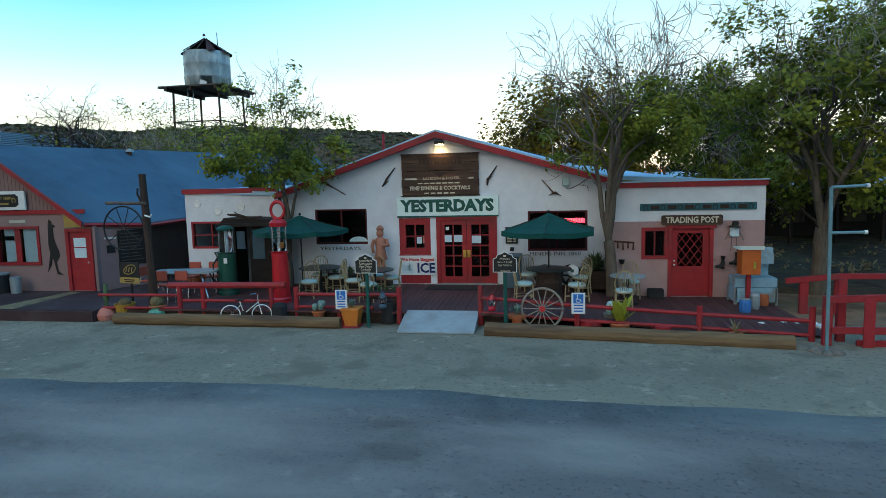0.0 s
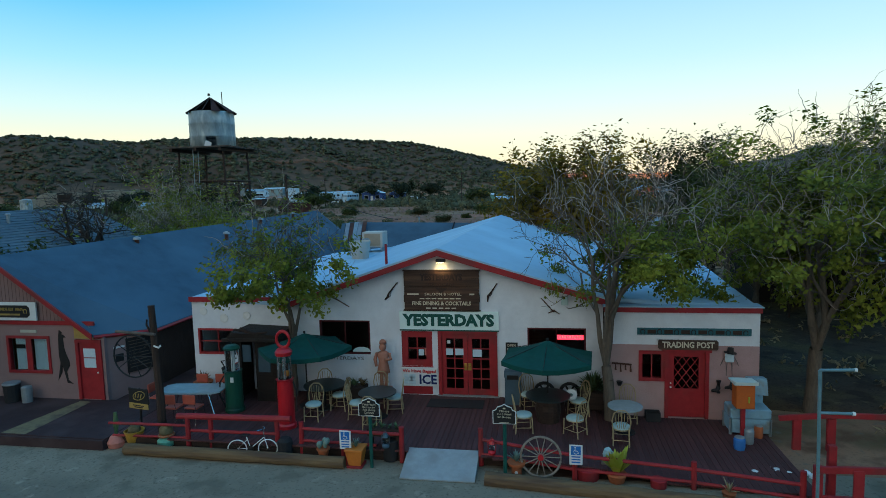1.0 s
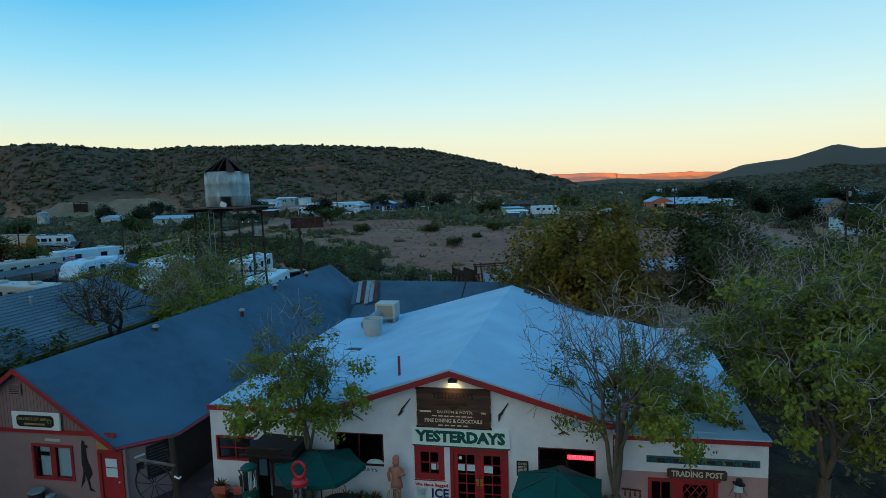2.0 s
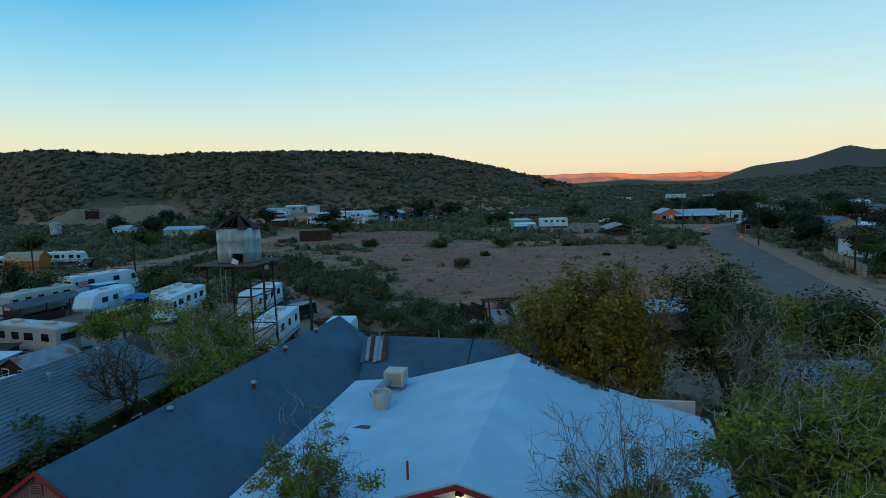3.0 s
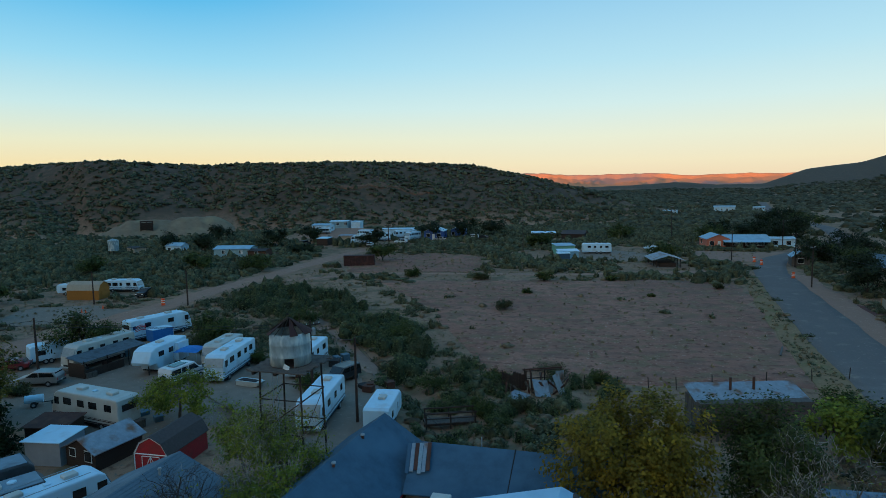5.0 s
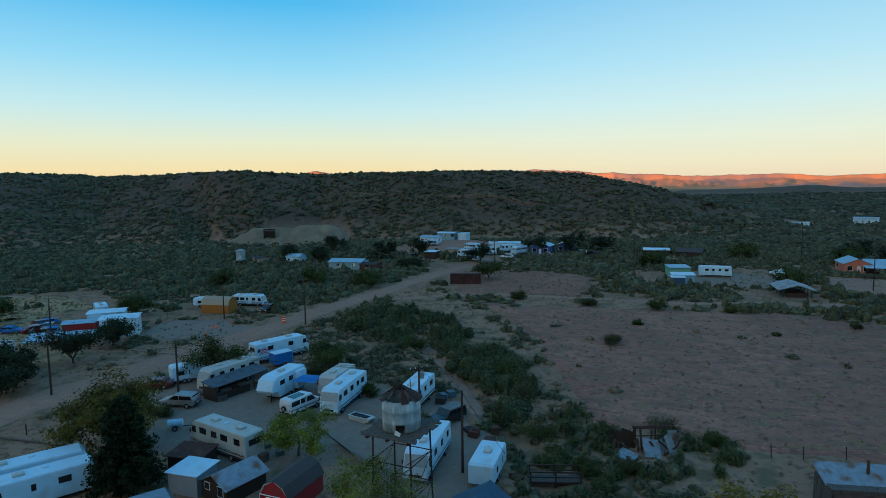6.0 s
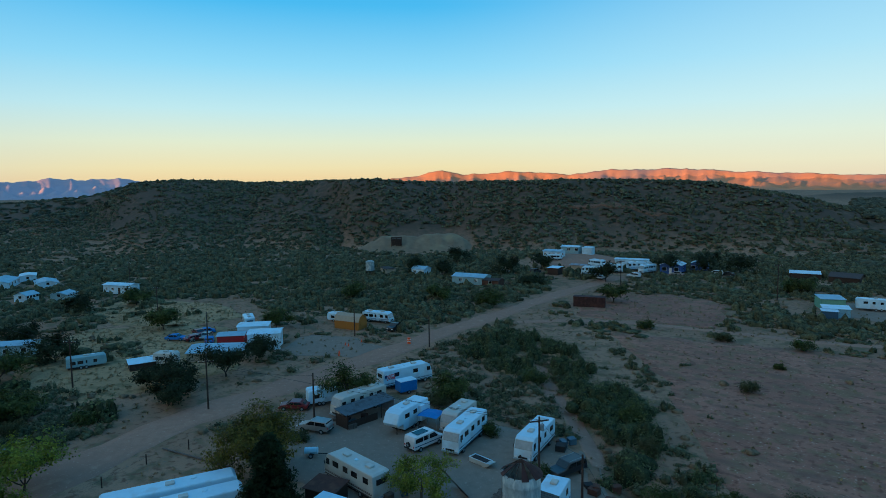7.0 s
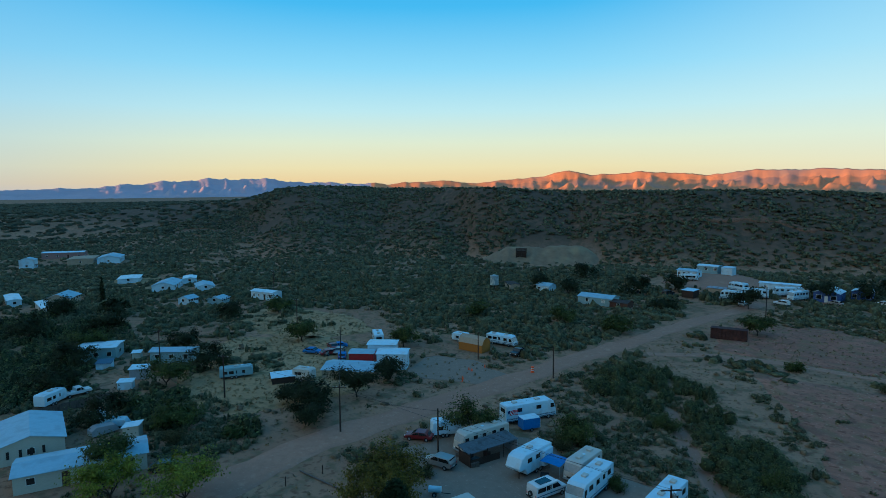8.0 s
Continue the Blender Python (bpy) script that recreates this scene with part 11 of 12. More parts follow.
tree("large_tree", "tall green tree with a twiggy crown behind the fence", 14.7, 2.6, 10.0, 4.4, M_leaf_yellowgreen, leaves=24000, leaf_size=0.1, fork=2.0, seed=41, limbs=5, levels=5, r=0.2, gnarl=0.2, bare_top=0.4, cover=0.5, fluff=0.16, droop=0.6, whips=1100, group="trees beside the saloon")
tree("large_tree", "spreading green tree beside the yard fence", 18.6, 4.6, 9.4, 3.8, M_leaf_green, leaves=14000, leaf_size=0.11, fork=2.0, seed=43, limbs=5, levels=4, r=0.2, cover=0.9, fluff=0.35, group="trees beside the saloon")
tree("golden_tree", "broad golden-green tree behind the white roof", 4.7, 18.4, 9.8, 4.6, M_leaf_gold, leaves=26000, leaf_size=0.165, fork=1.1, seed=51, limbs=6, levels=5, r=0.22, gnarl=0.28, cover=0.62, fluff=0.26, droop=1.4, group="trees behind the saloon")
tree("bare_tree", "bare grey tree with a dense tangle of pale twigs", 14.0, 14.8, 9.0, 3.2, M_leaf_yellowgreen, leaves=500, leaf_size=0.14, fork=1.2, seed=53, limbs=5, levels=5, r=0.16, gnarl=0.24, bare_top=0.7, cover=0.4, whips=350, group="trees behind the saloon")
tree("bare_tree", "leafless grey tree behind the trading post", 11.8, 12.2, 8.0, 2.6, M_leaf_yellowgreen, leaves=250, leaf_size=0.14, fork=1.0, seed=57, limbs=5, levels=5, r=0.14, gnarl=0.24, bare_top=0.7, cover=0.4, whips=260, group="trees behind the saloon")
tree("dark_tree", "dense dark green tree behind the trading post", 12.7, 18.2, 9.4, 3.0, M_leaf_green, leaves=20000, leaf_size=0.14, fork=1.2, seed=58, limbs=6, levels=5, r=0.2, gnarl=0.18, cover=0.9, fluff=0.3, wood=M_bark_dark, group="trees behind the saloon")
tree("yard_tree", "yellow-green bushy tree near the tin shack", 20.6, 32.0, 5.0, 2.9, M_leaf_yellowgreen, leaves=6000, leaf_size=0.22, fork=1.6, seed=59, limbs=5, levels=4, r=0.2, cover=0.9, fluff=0.4, group="trees behind the saloon")
tree("yard_tree", "green tree in the corner of the yard", 22.6, 28.0, 6.0, 3.0, M_leaf_green, leaves=6500, leaf_size=0.22, fork=1.2, seed=61, limbs=5, levels=4, r=0.18, cover=0.9, fluff=0.4, group="trees behind the saloon")
tree("yard_tree", "yellow-green tree behind the trading post", 15.2, 10.4, 6.2, 2.9, M_leaf_yellowgreen, leaves=7000, leaf_size=0.15, fork=1.2, seed=63, limbs=5, levels=5, r=0.14, bare_top=0.3, cover=0.8, fluff=0.22, group="trees behind the saloon")
tree("yard_tree", "yellow-green tree on the corner of the yard", 23.0, 10.0, 6.0, 3.0, M_leaf_yellowgreen, leaves=6000, leaf_size=0.17, fork=1.4, seed=64, limbs=5, levels=4, r=0.16, bare_top=0.2, cover=0.8, fluff=0.3, group="trees behind the saloon")
tree("bare_tree", "bare twisted tree beside the grey-roofed annex", -17.45, 6.0, 8.4, 3.0, M_leaf_yellowgreen, leaves=150, leaf_size=0.1, fork=4.4, seed=67, limbs=5, levels=5, r=0.21, gnarl=0.22, bare_top=0.5, cover=0.4, whips=30, wood=M_bark_dark, twig=M_bark_dark, group="trees beside the annex")
tree("yard_tree", "yellow-green tree with bare tips below the water tower", -17.0, 15.0, 8.8, 4.2, M_leaf_yellowgreen, leaves=12500, leaf_size=0.105, fork=1.3, seed=71, limbs=5, levels=5, r=0.16, gnarl=0.2, bare_top=0.6, cover=0.7, fluff=0.24, whips=700, group="trees beside the water tower")
tree("yard_tree", "twiggy yellow-green tree beside the water tower", -17.0, 11.0, 7.2, 2.5, M_leaf_yellowgreen, leaves=5000, leaf_size=0.16, fork=1.3, seed=73, limbs=5, levels=5, r=0.14, gnarl=0.2, bare_top=0.8, cover=0.7, fluff=0.22, whips=240, group="trees beside the water tower")
tree("yard_tree", "leafy yellow-green tree at the foot of the water tower", -21.9, 18.2, 7.0, 2.6, M_leaf_yellowgreen, leaves=6500, leaf_size=0.16, fork=1.3, seed=74, limbs=5, levels=5, r=0.14, bare_top=0.4, cover=0.8, fluff=0.24, whips=120, group="trees beside the water tower")
tree("yard_tree", "umbrella-shaped yellow-green tree beside the parked motorhome", -35.6, 27.9, 4.6, 3.5, M_leaf_yellowgreen, leaves=7000, leaf_size=0.14, fork=2.4, seed=176, limbs=6, levels=5, r=0.13, cover=0.85, fluff=0.24, group="trees in the trailer park")
tree("yard_tree", "leafy green tree by the walk of the pink building", -18.3, 1.3, 5.6, 2.2, M_leaf_green, leaves=6500, leaf_size=0.14, fork=2.0, seed=77, limbs=4, levels=5, r=0.14, cover=0.85, fluff=0.2, group="trees beside the annex")

# trees of the trailer park and the town


def conifer(label, x, y, height, spread, seed, needles=26000):
    """A full evergreen: drooping whorls of branches thick with needle sprays, down almost to the ground."""
    rng = np.random.default_rng(seed)
    o = thing("evergreen_tree", label, "tree", x, y, ground_z(x, y) - 0.05, group="trees in the trailer park")
    part("trunk", tube(B(), (0, 0, 0), (0, 0, height * 0.96), 0.22, 0.03, 8), M_bark_dark, o)
    n = 210
    up = np.sort(rng.uniform(0.07, 0.97, n))
    turn = np.arange(n) * 2.4 + rng.uniform(-0.5, 0.5, n)
    reach = spread * (1 - up) ** 0.62 * rng.uniform(0.62, 1.12, n) * np.clip(0.75 + up * 2.2, 0, 1)
    root = np.stack([np.zeros(n), np.zeros(n), up * height], -1)
    tip = np.stack([np.cos(turn) * reach, np.sin(turn) * reach, up * height + reach * rng.uniform(-0.12, 0.3, n)], -1)
    v, f = rods(np.hstack([root, np.full((n, 1), 0.035), tip, np.full((n, 1), 0.01)]), 4)
    quick_part("branchwork", v, f, M_bark_dark, o)
    k = rng.integers(0, n, needles)
    along = rng.uniform(0.15, 1.05, needles) ** 0.7
    p = root[k] + (tip[k] - root[k]) * along[:, None] + rng.normal(size=(needles, 3)) * np.array([0.2, 0.2, 0.17]) * (0.6 + 0.5 * along[:, None])
    v, f = leaf_quads(rng, p, 0.17, 2.0)
    quick_part("crown", v, f, M_leaf_evergreen, o)
    return o


conifer("tall dense dark evergreen tree beside a trailer", -45.4, 16.0, 8.9, 3.5, 81)
tree("yard_tree", "broad dark tree with orange autumn leaf tips", -54.3, 21.0, 8.6, 4.6, M_leaf_autumn, leaves=18000, leaf_size=0.2, fork=0.8, seed=83, limbs=6, levels=4, r=0.2, cover=0.9, fluff=0.4, wood=M_bark_dark, group="trees in the trailer park")
TOWN_TREES = [
    # x, y, height, spread, leaf, label
    (-62.5, 43.0, 6.2, 3.6, M_leaf_green, "green tree with pale tips beside a trailer"),
    (-50.5, 53.5, 4.6, 3.0, M_leaf_green, "bushy green tree by the dirt lot"),
    (-90.4, 31.6, 5.4, 4.0, M_leaf_dark, "green tree among small white trailers"),
    (-90.0, 40.0, 6.4, 4.2, M_leaf_dark, "green tree beside a white trailer"),
    (-84.4, 26.5, 3.6, 3.4, M_leaf_dark, "low dark bushy tree beside the dirt road"),
    (-72.5, 3.4, 6.6, 5.0, M_leaf_yellowgreen, "yellow tree beside the dirt road"),
    (-79.5, -3.4, 6.4, 3.6, M_leaf_yellowgreen, "yellowing tree beside a mobile home"),
    (-88.0, -1.0, 5.6, 3.2, M_leaf_green, "green tree beside a mobile home"),
    (-66.0, -2.0, 5.2, 3.2, M_leaf_yellowgreen, "yellow-green tree by the dirt road"),
    (-185.0, 0.0, 7.0, 5.0, M_leaf_dark, "dark tree beside a far house"),
    (-176.0, 17.0, 6.5, 4.5, M_leaf_dark, "dark tree among far houses"),
    (-144.0, 26.0, 5.5, 4.2, M_leaf_dark, "dark tree at the edge of the grass"),
    (-121.0, 15.5, 6.0, 4.4, M_leaf_green, "green tree beside a shed"),
    (-174.0, 50.0, 5.0, 3.6, M_leaf_dark, "dark tree on the pale field"),
    (-172.0, 64.0, 5.0, 3.6, M_leaf_green, "lone tree in the grass clearing"),
    (-135.0, 52.5, 5.0, 3.2, M_leaf_green, "lone tree on the grassland"),
    (-112.5, 68.0, 4.6, 3.2, M_leaf_green, "bushy tree beside the scrub"),
    (-125.2, 149.6, 6.0, 3.6, M_leaf_dark, "dark tree beside a small white house"),
    (-142.2, 181.8, 6.5, 4.8, M_leaf_dark, "dark tree before the mine tailings"),
    (-140.1, 150.6, 7.0, 3.6, M_leaf_dark, "dark tree at the foot of the hill"),
    (-108.9, 167.2, 6.4, 4.4, M_leaf_dark, "dark tree behind a teal house"),
    (-57.6, 138.0, 5.0, 3.8, M_leaf_green, "green bushy tree beside a yard"),
    (-72.0, 168.0, 6.4, 4.4, M_leaf_dark, "dark tree behind white trailers"),
    (-60.0, 196.0, 7.4, 5.4, M_leaf_dark, "large dark tree on the hill foot"),
    (-48.0, 201.0, 7.6, 5.6, M_leaf_dark, "large dark tree behind far trailers"),
    (-39.0, 206.0, 7.0, 5.0, M_leaf_dark, "dark tree behind a white house"),
    (-18.0, 176.0, 5.0, 3.6, M_leaf_green, "green tree beside far trailers"),
    (18.0, 152.0, 4.6, 3.4, M_leaf_green, "bushy tree beside a pavilion"),
    (-95.0, 30.0, 3.4, 3.2, M_leaf_dark, "low dark tree on the dry grass"),
    (-93.5, 49.5, 5.0, 3.2, M_leaf_dark, "dark tree at the corner of a white house"),
    (50.6, 143.0, 6.2, 4.0, M_leaf_dark, "dark tree beside the store wing"),
    (63.0, 158.0, 7.4, 5.0, M_leaf_dark, "broad dark tree along the bending street"),
    (55.0, 186.0, 7.8, 5.6, M_leaf_dark, "tall dark tree along the far street"),
    (47.5, 194.0, 7.0, 5.2, M_leaf_dark, "dark tree behind the store roof"),
    (39.0, 204.0, 6.6, 5.4, M_leaf_dark, "broad dark tree behind the store"),
    (66.0, 207.0, 8.0, 6.4, M_leaf_dark, "dark tree crowding the far street"),
    (48.0, 104.0, 6.4, 3.6, M_leaf_dark, "dark tree beside the side street"),
    (51.0, 116.0, 7.0, 4.0, M_leaf_dark, "dark tree in a yard by the street"),
    (55.0, 128.0, 6.0, 3.8, M_leaf_green, "green tree in a yard by the street"),
    (60.0, 140.0, 7.4, 4.6, M_leaf_dark, "dark tree behind a house"),
    (54.0, 150.0, 5.6, 3.6, M_leaf_green, "green tree beside a long low building"),
    (50.5, 88.0, 5.6, 3.0, M_leaf_green, "green tree behind the yard fence"),
    (47.5, 72.0, 5.0, 2.8, M_leaf_green, "green tree beside the street fence"),
    (60.0, 92.0, 7.0, 4.0, M_leaf_dark, "dark tree behind a yellow house"),
    (66.0, 112.0, 7.4, 4.4, M_leaf_dark, "dark tree among houses"),
    (75.0, 150.0, 7.0, 5.0, M_leaf_dark, "dark tree among far houses"),
    (82.0, 176.0, 7.0, 5.0, M_leaf_green, "green tree among far houses"),
    (59.0, 201.0, 6.4, 5.0, M_leaf_dark, "dark tree beside the far street"),
    (96.0, 214.0, 7.0, 5.4, M_leaf_dark, "dark tree in the valley"),
    (110.0, 250.0, 7.0, 5.6, M_leaf_dark, "dark tree in the valley"),
    (77.0, 246.0, 7.4, 6.0, M_leaf_green, "green tree in the valley"),
    (70.0, 262.0, 7.4, 6.4, M_leaf_dark, "dark tree on the near side of the far street"),
    (82.0, 300.0, 7.0, 6.4, M_leaf_dark, "dark tree at the bend of the far street"),
    (66.0, 236.0, 7.0, 6.4, M_leaf_dark, "dark tree in the hollow by the street"),
    (58.0, 222.0, 6.0, 5.0, M_leaf_dark, "dark tree beside the bending street"),
    (36.0, 196.0, 5.6, 4.4, M_leaf_green, "green tree behind a long low building"),
    (8.0, 206.0, 5.6, 4.6, M_leaf_green, "green tree on the hill foot"),
    (-200.0, 24.0, 6.0, 4.6, M_leaf_dark, "dark tree beside a far house"),
    (-215.0, 12.0, 6.0, 4.6, M_leaf_dark, "dark tree behind far houses"),
    (-150.0, 4.0, 6.0, 4.6, M_leaf_dark, "dark tree behind a blue shed"),
    (-132.0, -2.0, 6.0, 4.4, M_leaf_dark, "dark tree beside small sheds"),
    (-160.0, 10.0, 5.6, 4.4, M_leaf_green, "green tree behind a mobile home"),
    (-108.0, 2.0, 5.4, 4.0, M_leaf_dark, "dark tree beside a mobile home"),
    (-98.0, 10.0, 4.6, 3.6, M_leaf_green, "green tree beside sheds"),
    (-196.0, -8.0, 6.2, 5.0, M_leaf_dark, "dark tree at the edge of the town"),
    (-126.0, 26.0, 5.6, 4.2, M_leaf_dark, "dark leafy tree beside an old trailer"),
    (-123.0, 103.0, 4.4, 3.6, M_leaf_green, "green bushy tree in the scrub"),
    (-101.0, 115.0, 4.4, 3.6, M_leaf_green, "green bushy tree beside the road"),
    (-84.0, 116.0, 4.2, 3.6, M_leaf_green, "green bush beside the dirt road"),
    (-91.0, 152.0, 2.6, 3.6, M_leaf_dark, "low dark tree below the parked trailers"),
    (-101.8, 179.6, 5.6, 3.6, M_leaf_dark, "dark tree below the hillside yard"),
]
for k, (x, y, h, s, leaf, label) in enumerate(TOWN_TREES):
    far = math.hypot(x - 3, y + 18)
    tree("yard_tree", label, x, y, h, s, leaf, leaves=int(5200 - 13 * min(far, 230)), leaf_size=0.13 + far * 0.0012, fork=0.9, seed=100 + k, limbs=5, levels=3, r=0.14, cover=0.9, fluff=0.36 + far * 0.0008, wood=M_bark_dark, group="trees of the town")
# a slim cypress far off
rng = np.random.default_rng(5)
o = thing("cypress", "slim dark cypress among far houses", "tree", -229, 26.4, ground_z(-229, 26.4))
part("trunk", tube(B(), (0, 0, 0), (0, 0, 4), 0.15, 0.06), M_bark_dark, o)
hh = rng.uniform(0.3, 9, 900)
aa2, r2 = rng.uniform(0, 6.28, 900), rng.uniform(0.2, 1, 900) * 0.9 * np.sin(np.clip(hh / 9.4, 0, 1) ** 0.6 * math.pi)
v, f = leaf_quads(rng, np.stack([np.cos(aa2) * r2, np.sin(aa2) * r2, hh], -1), 0.4)
quick_part("crown", v, f, M_leaf_dark, o)

BUSHES = [
    (-50.0, 50.5, 1.8, 1.8), (-44.0, 68.5, 2.4, 2.2), (-25.0, 60.5, 2.2, 2.6), (-19.5, 52.0, 1.8, 2.4), (-15.0, 41.5, 2.0, 1.8), (-8.5, 45.0, 1.7, 1.5), (-3.0, 48.0, 2.0, 1.7), (2.5, 47.0, 1.4, 1.3),
    (-8.0, 35.5, 1.6, 1.6), (-4.5, 37.0, 1.5, 1.5), (-6.0, 33.0, 1.3, 1.2), (-41.0, 114.0, 2.0, 1.9), (-24.0, 112.0, 1.8, 1.6), (-10.0, 113.0, 2.4, 1.9), (4.0, 115.0, 1.3, 1.0), (24.0, 108.0, 1.2, 0.9),
    (24.0, 44.0, 2.0, 1.9), (24.6, 37.0, 2.0, 1.8), (20.0, 41.0, 1.8, 1.6), (11.0, 98.0, 0.8, 0.6), (-12.0, 98.0, 1.0, 0.8),
    (-92.0, 8.6, 2.2, 1.8), (-112.0, 8.0, 2.2, 1.8), (-88.0, 16.0, 2.0, 1.7), (-58.0, 30.0, 1.6, 1.2), (-27.5, 38.5, 1.8, 1.7), (-38.5, 46.0, 1.6, 1.6), (-12.5, 24.0, 1.6, 2.0), (-26.0, 27.5, 1.4, 1.5), (-9.5, 28.5, 1.2, 1.2),
]
for k, (x, y, r, h) in enumerate(BUSHES):
    far = math.hypot(x - 3, y + 18)
    bush("bush", "grey-green desert bush on dry ground", x, y, r, h, M_leaf_green if k % 3 else M_scrub, leaves=2400, leaf_size=0.07 + far * 0.0008, seed=300 + k)
bush("bush", "round pale green bush in the field", -13.8, 82.4, 1.9, 1.7, M_scrub, leaves=2400, leaf_size=0.13, seed=390)

# where buildings and parked things stand, no scrub grows
bpy.context.view_layer.update()
rects = []
for ob in scene.objects:
    if ob.type != "MESH" or not ob.parent or len(ob.data.vertices) > 4000:
        continue
    cs = [ob.matrix_world @ Vector(c) for c in ob.bound_box]
    x0, x1, y0, y1 = min(c.x for c in cs), max(c.x for c in cs), min(c.y for c in cs), max(c.y for c in cs)
    if 0.8 < x1 - x0 < 40 and 0.8 < y1 - y0 < 40 and ob.name.split(".")[0] not in ("crown", "twig_tangle", "branchwork", "foliage", "stem", "trunk", "cable", "dead_growth"):
        rects.append((x0 - 0.6, x1 + 0.6, y0 - 0.6, y1 + 0.6))
rects = np.array(rects)


def free_ground(x, y):
    ok = np.ones(len(x), bool)
    for x0, x1, y0, y1 in rects:
        ok &= ~((x > x0) & (x < x1) & (y > y0) & (y < y1))
    return ok


def off_line(x, y, pts, half):
    """True where a point lies farther than half from a line of points."""
    ok = np.ones(len(x), bool)
    for (ax, ay), (bx, by) in zip(pts, pts[1:]):
        ll = (bx - ax) ** 2 + (by - ay) ** 2
        t = np.clip(((x - ax) * (bx - ax) + (y - ay) * (by - ay)) / ll, 0, 1)
        ok &= np.hypot(x - ax - t * (bx - ax), y - ay - t * (by - ay)) > half
    return ok


def inside(x, y, poly):
    out = np.zeros(len(x), bool)
    for (ax, ay), (bx, by) in zip(poly, poly[1:] + poly[:1]):
        cross = ((ay > y) != (by > y)) & (x < (bx - ax) * (y - ay) / (by - ay + 1e-12) + ax)
        out ^= cross
    return out


ROADS = [([(-62, -40), (-70, -8), (-74, 9.7), (-77.2, 24), (-77, 58), (-77.1, 85), (-76, 113), (-75.7, 144), (-72, 180)], 6.0),
         ([(-68, 104), (-59, 112.5), (-43.8, 118), (-9, 120.5), (11, 127), (30, 130)], 1.9), ([(-47.9, 77), (-36.9, 63), (-28.6, 53.5), (-23, 46)], 1.5),
         ([(27, -40), (29.4, 0), (32.4, 30), (34.2, 50), (35.6, 74), (38, 102), (40, 132), (44, 152), (58, 172), (78, 205), (90, 260), (94, 336), (108, 434), (150, 640)], 6.0)]
FIELD = [(-47, 107), (-20, 112), (18, 117), (29, 112), (26, 70), (25, 50), (10, 48), (-9, 48), (-18, 62), (-24, 78), (-36, 92)]
PARK = [(-66, 28), (-66, 44), (-60, 48), (-52, 50), (-46, 47), (-36, 50), (-24, 47), (-19, 38), (-12, 26), (-12, -6), (30, -6), (30, -40), (-60, -40), (-60, 22)]
YARDS = [[(-100, 62), (-97, 55), (-88, 58), (-78, 63), (-79, 70), (-92, 72), (-100, 69)], [(-60, 118), (-28, 122), (-30, 150), (-46, 158), (-66, 150)], [(-10, 150), (12, 146), (16, 160), (4, 170), (-10, 168)],
         [(24, 150), (52, 146), (54, 168), (28, 170)], [(-112, 188), (-84, 184), (-78, 204), (-98, 222), (-114, 208)], [(-12, 22), (30, 22), (30, -30), (-12, -30)]]
THICKET = [(-65, 75), (-65, 97), (-47, 89), (-36, 74), (-24, 67), (-18, 50), (-16.5, 37), (-25, 45), (-33, 59), (-46, 68), (-55, 71)]
GRASS = [[(-92, 44), (-95, 20), (-112, 14), (-140, 24), (-150, 42), (-136, 60), (-118, 62), (-104, 52)], [(-135, 55), (-150, 48), (-178, 52), (-180, 70), (-150, 78), (-130, 72)]]
VERGE = [(31, 122), (34.4, 124), (31.6, 100), (29.2, 72), (28, 46), (24, 44), (25, 60), (27.4, 90)]


def sow(rng, n, d0, d1, a0, a1):
    d = np.sqrt(rng.uniform(d0 ** 2, d1 ** 2, n))
    a = np.radians(rng.uniform(a0, a1, n))
    return EYE0[0] - np.sin(a) * d, EYE0[1] + np.cos(a) * d


def clear(x, y, field_share=0.012, grass_share=0.2, seed=1):
    rng = np.random.default_rng(seed)
    ok = free_ground(x, y) & ~inside(x, y, PARK)
    for pts, half in ROADS:
        ok &= off_line(x, y, pts, half)
    for poly in YARDS:
        ok &= ~inside(x, y, poly)
    ok &= ~inside(x, y, FIELD) | (rng.random(len(x)) < field_share)
    for poly in GRASS:
        ok &= ~inside(x, y, poly) | (rng.random(len(x)) < grass_share)
    ok &= ~((np.hypot(x + 188, y - 220) < 24) & (rng.random(len(x)) < 0.9))
    return ok


rng = np.random.default_rng(77)
# scrub between the houses, out to the foot of the hills
x, y = sow(rng, 29000, 45, 262, -45, 84)
thick = wob(x, y, 30, 2) * 0.85 + wob(x, y, 9, 5) * 0.75
belt = inside(x, y, [(-82, 84), (-84, 150), (-110, 190), (-160, 215), (-215, 180), (-240, 100), (-190, 84), (-128, 82), (-108, 92)])
ok = clear(x, y) & ~inside(x, y, VERGE) & (thick + rng.uniform(-0.5, 0.5, len(x)) > np.where(belt, -0.55, np.where(x < -60, 0.05, np.where(y > 128, -0.22, 0.02))))
x, y = x[ok], y[ok]
half = rng.random(len(x)) < 0.72
far = np.hypot(x - EYE0[0], y - EYE0[1])
near, away = half & (far < 130), half & (far >= 130)
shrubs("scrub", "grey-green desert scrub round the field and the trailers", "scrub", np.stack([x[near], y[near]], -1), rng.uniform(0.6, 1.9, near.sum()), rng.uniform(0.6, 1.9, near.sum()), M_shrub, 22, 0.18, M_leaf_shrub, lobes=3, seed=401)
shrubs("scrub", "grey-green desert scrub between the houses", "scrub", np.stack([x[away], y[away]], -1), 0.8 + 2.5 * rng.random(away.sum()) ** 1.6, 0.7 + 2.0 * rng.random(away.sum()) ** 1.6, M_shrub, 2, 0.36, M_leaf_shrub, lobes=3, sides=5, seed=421)
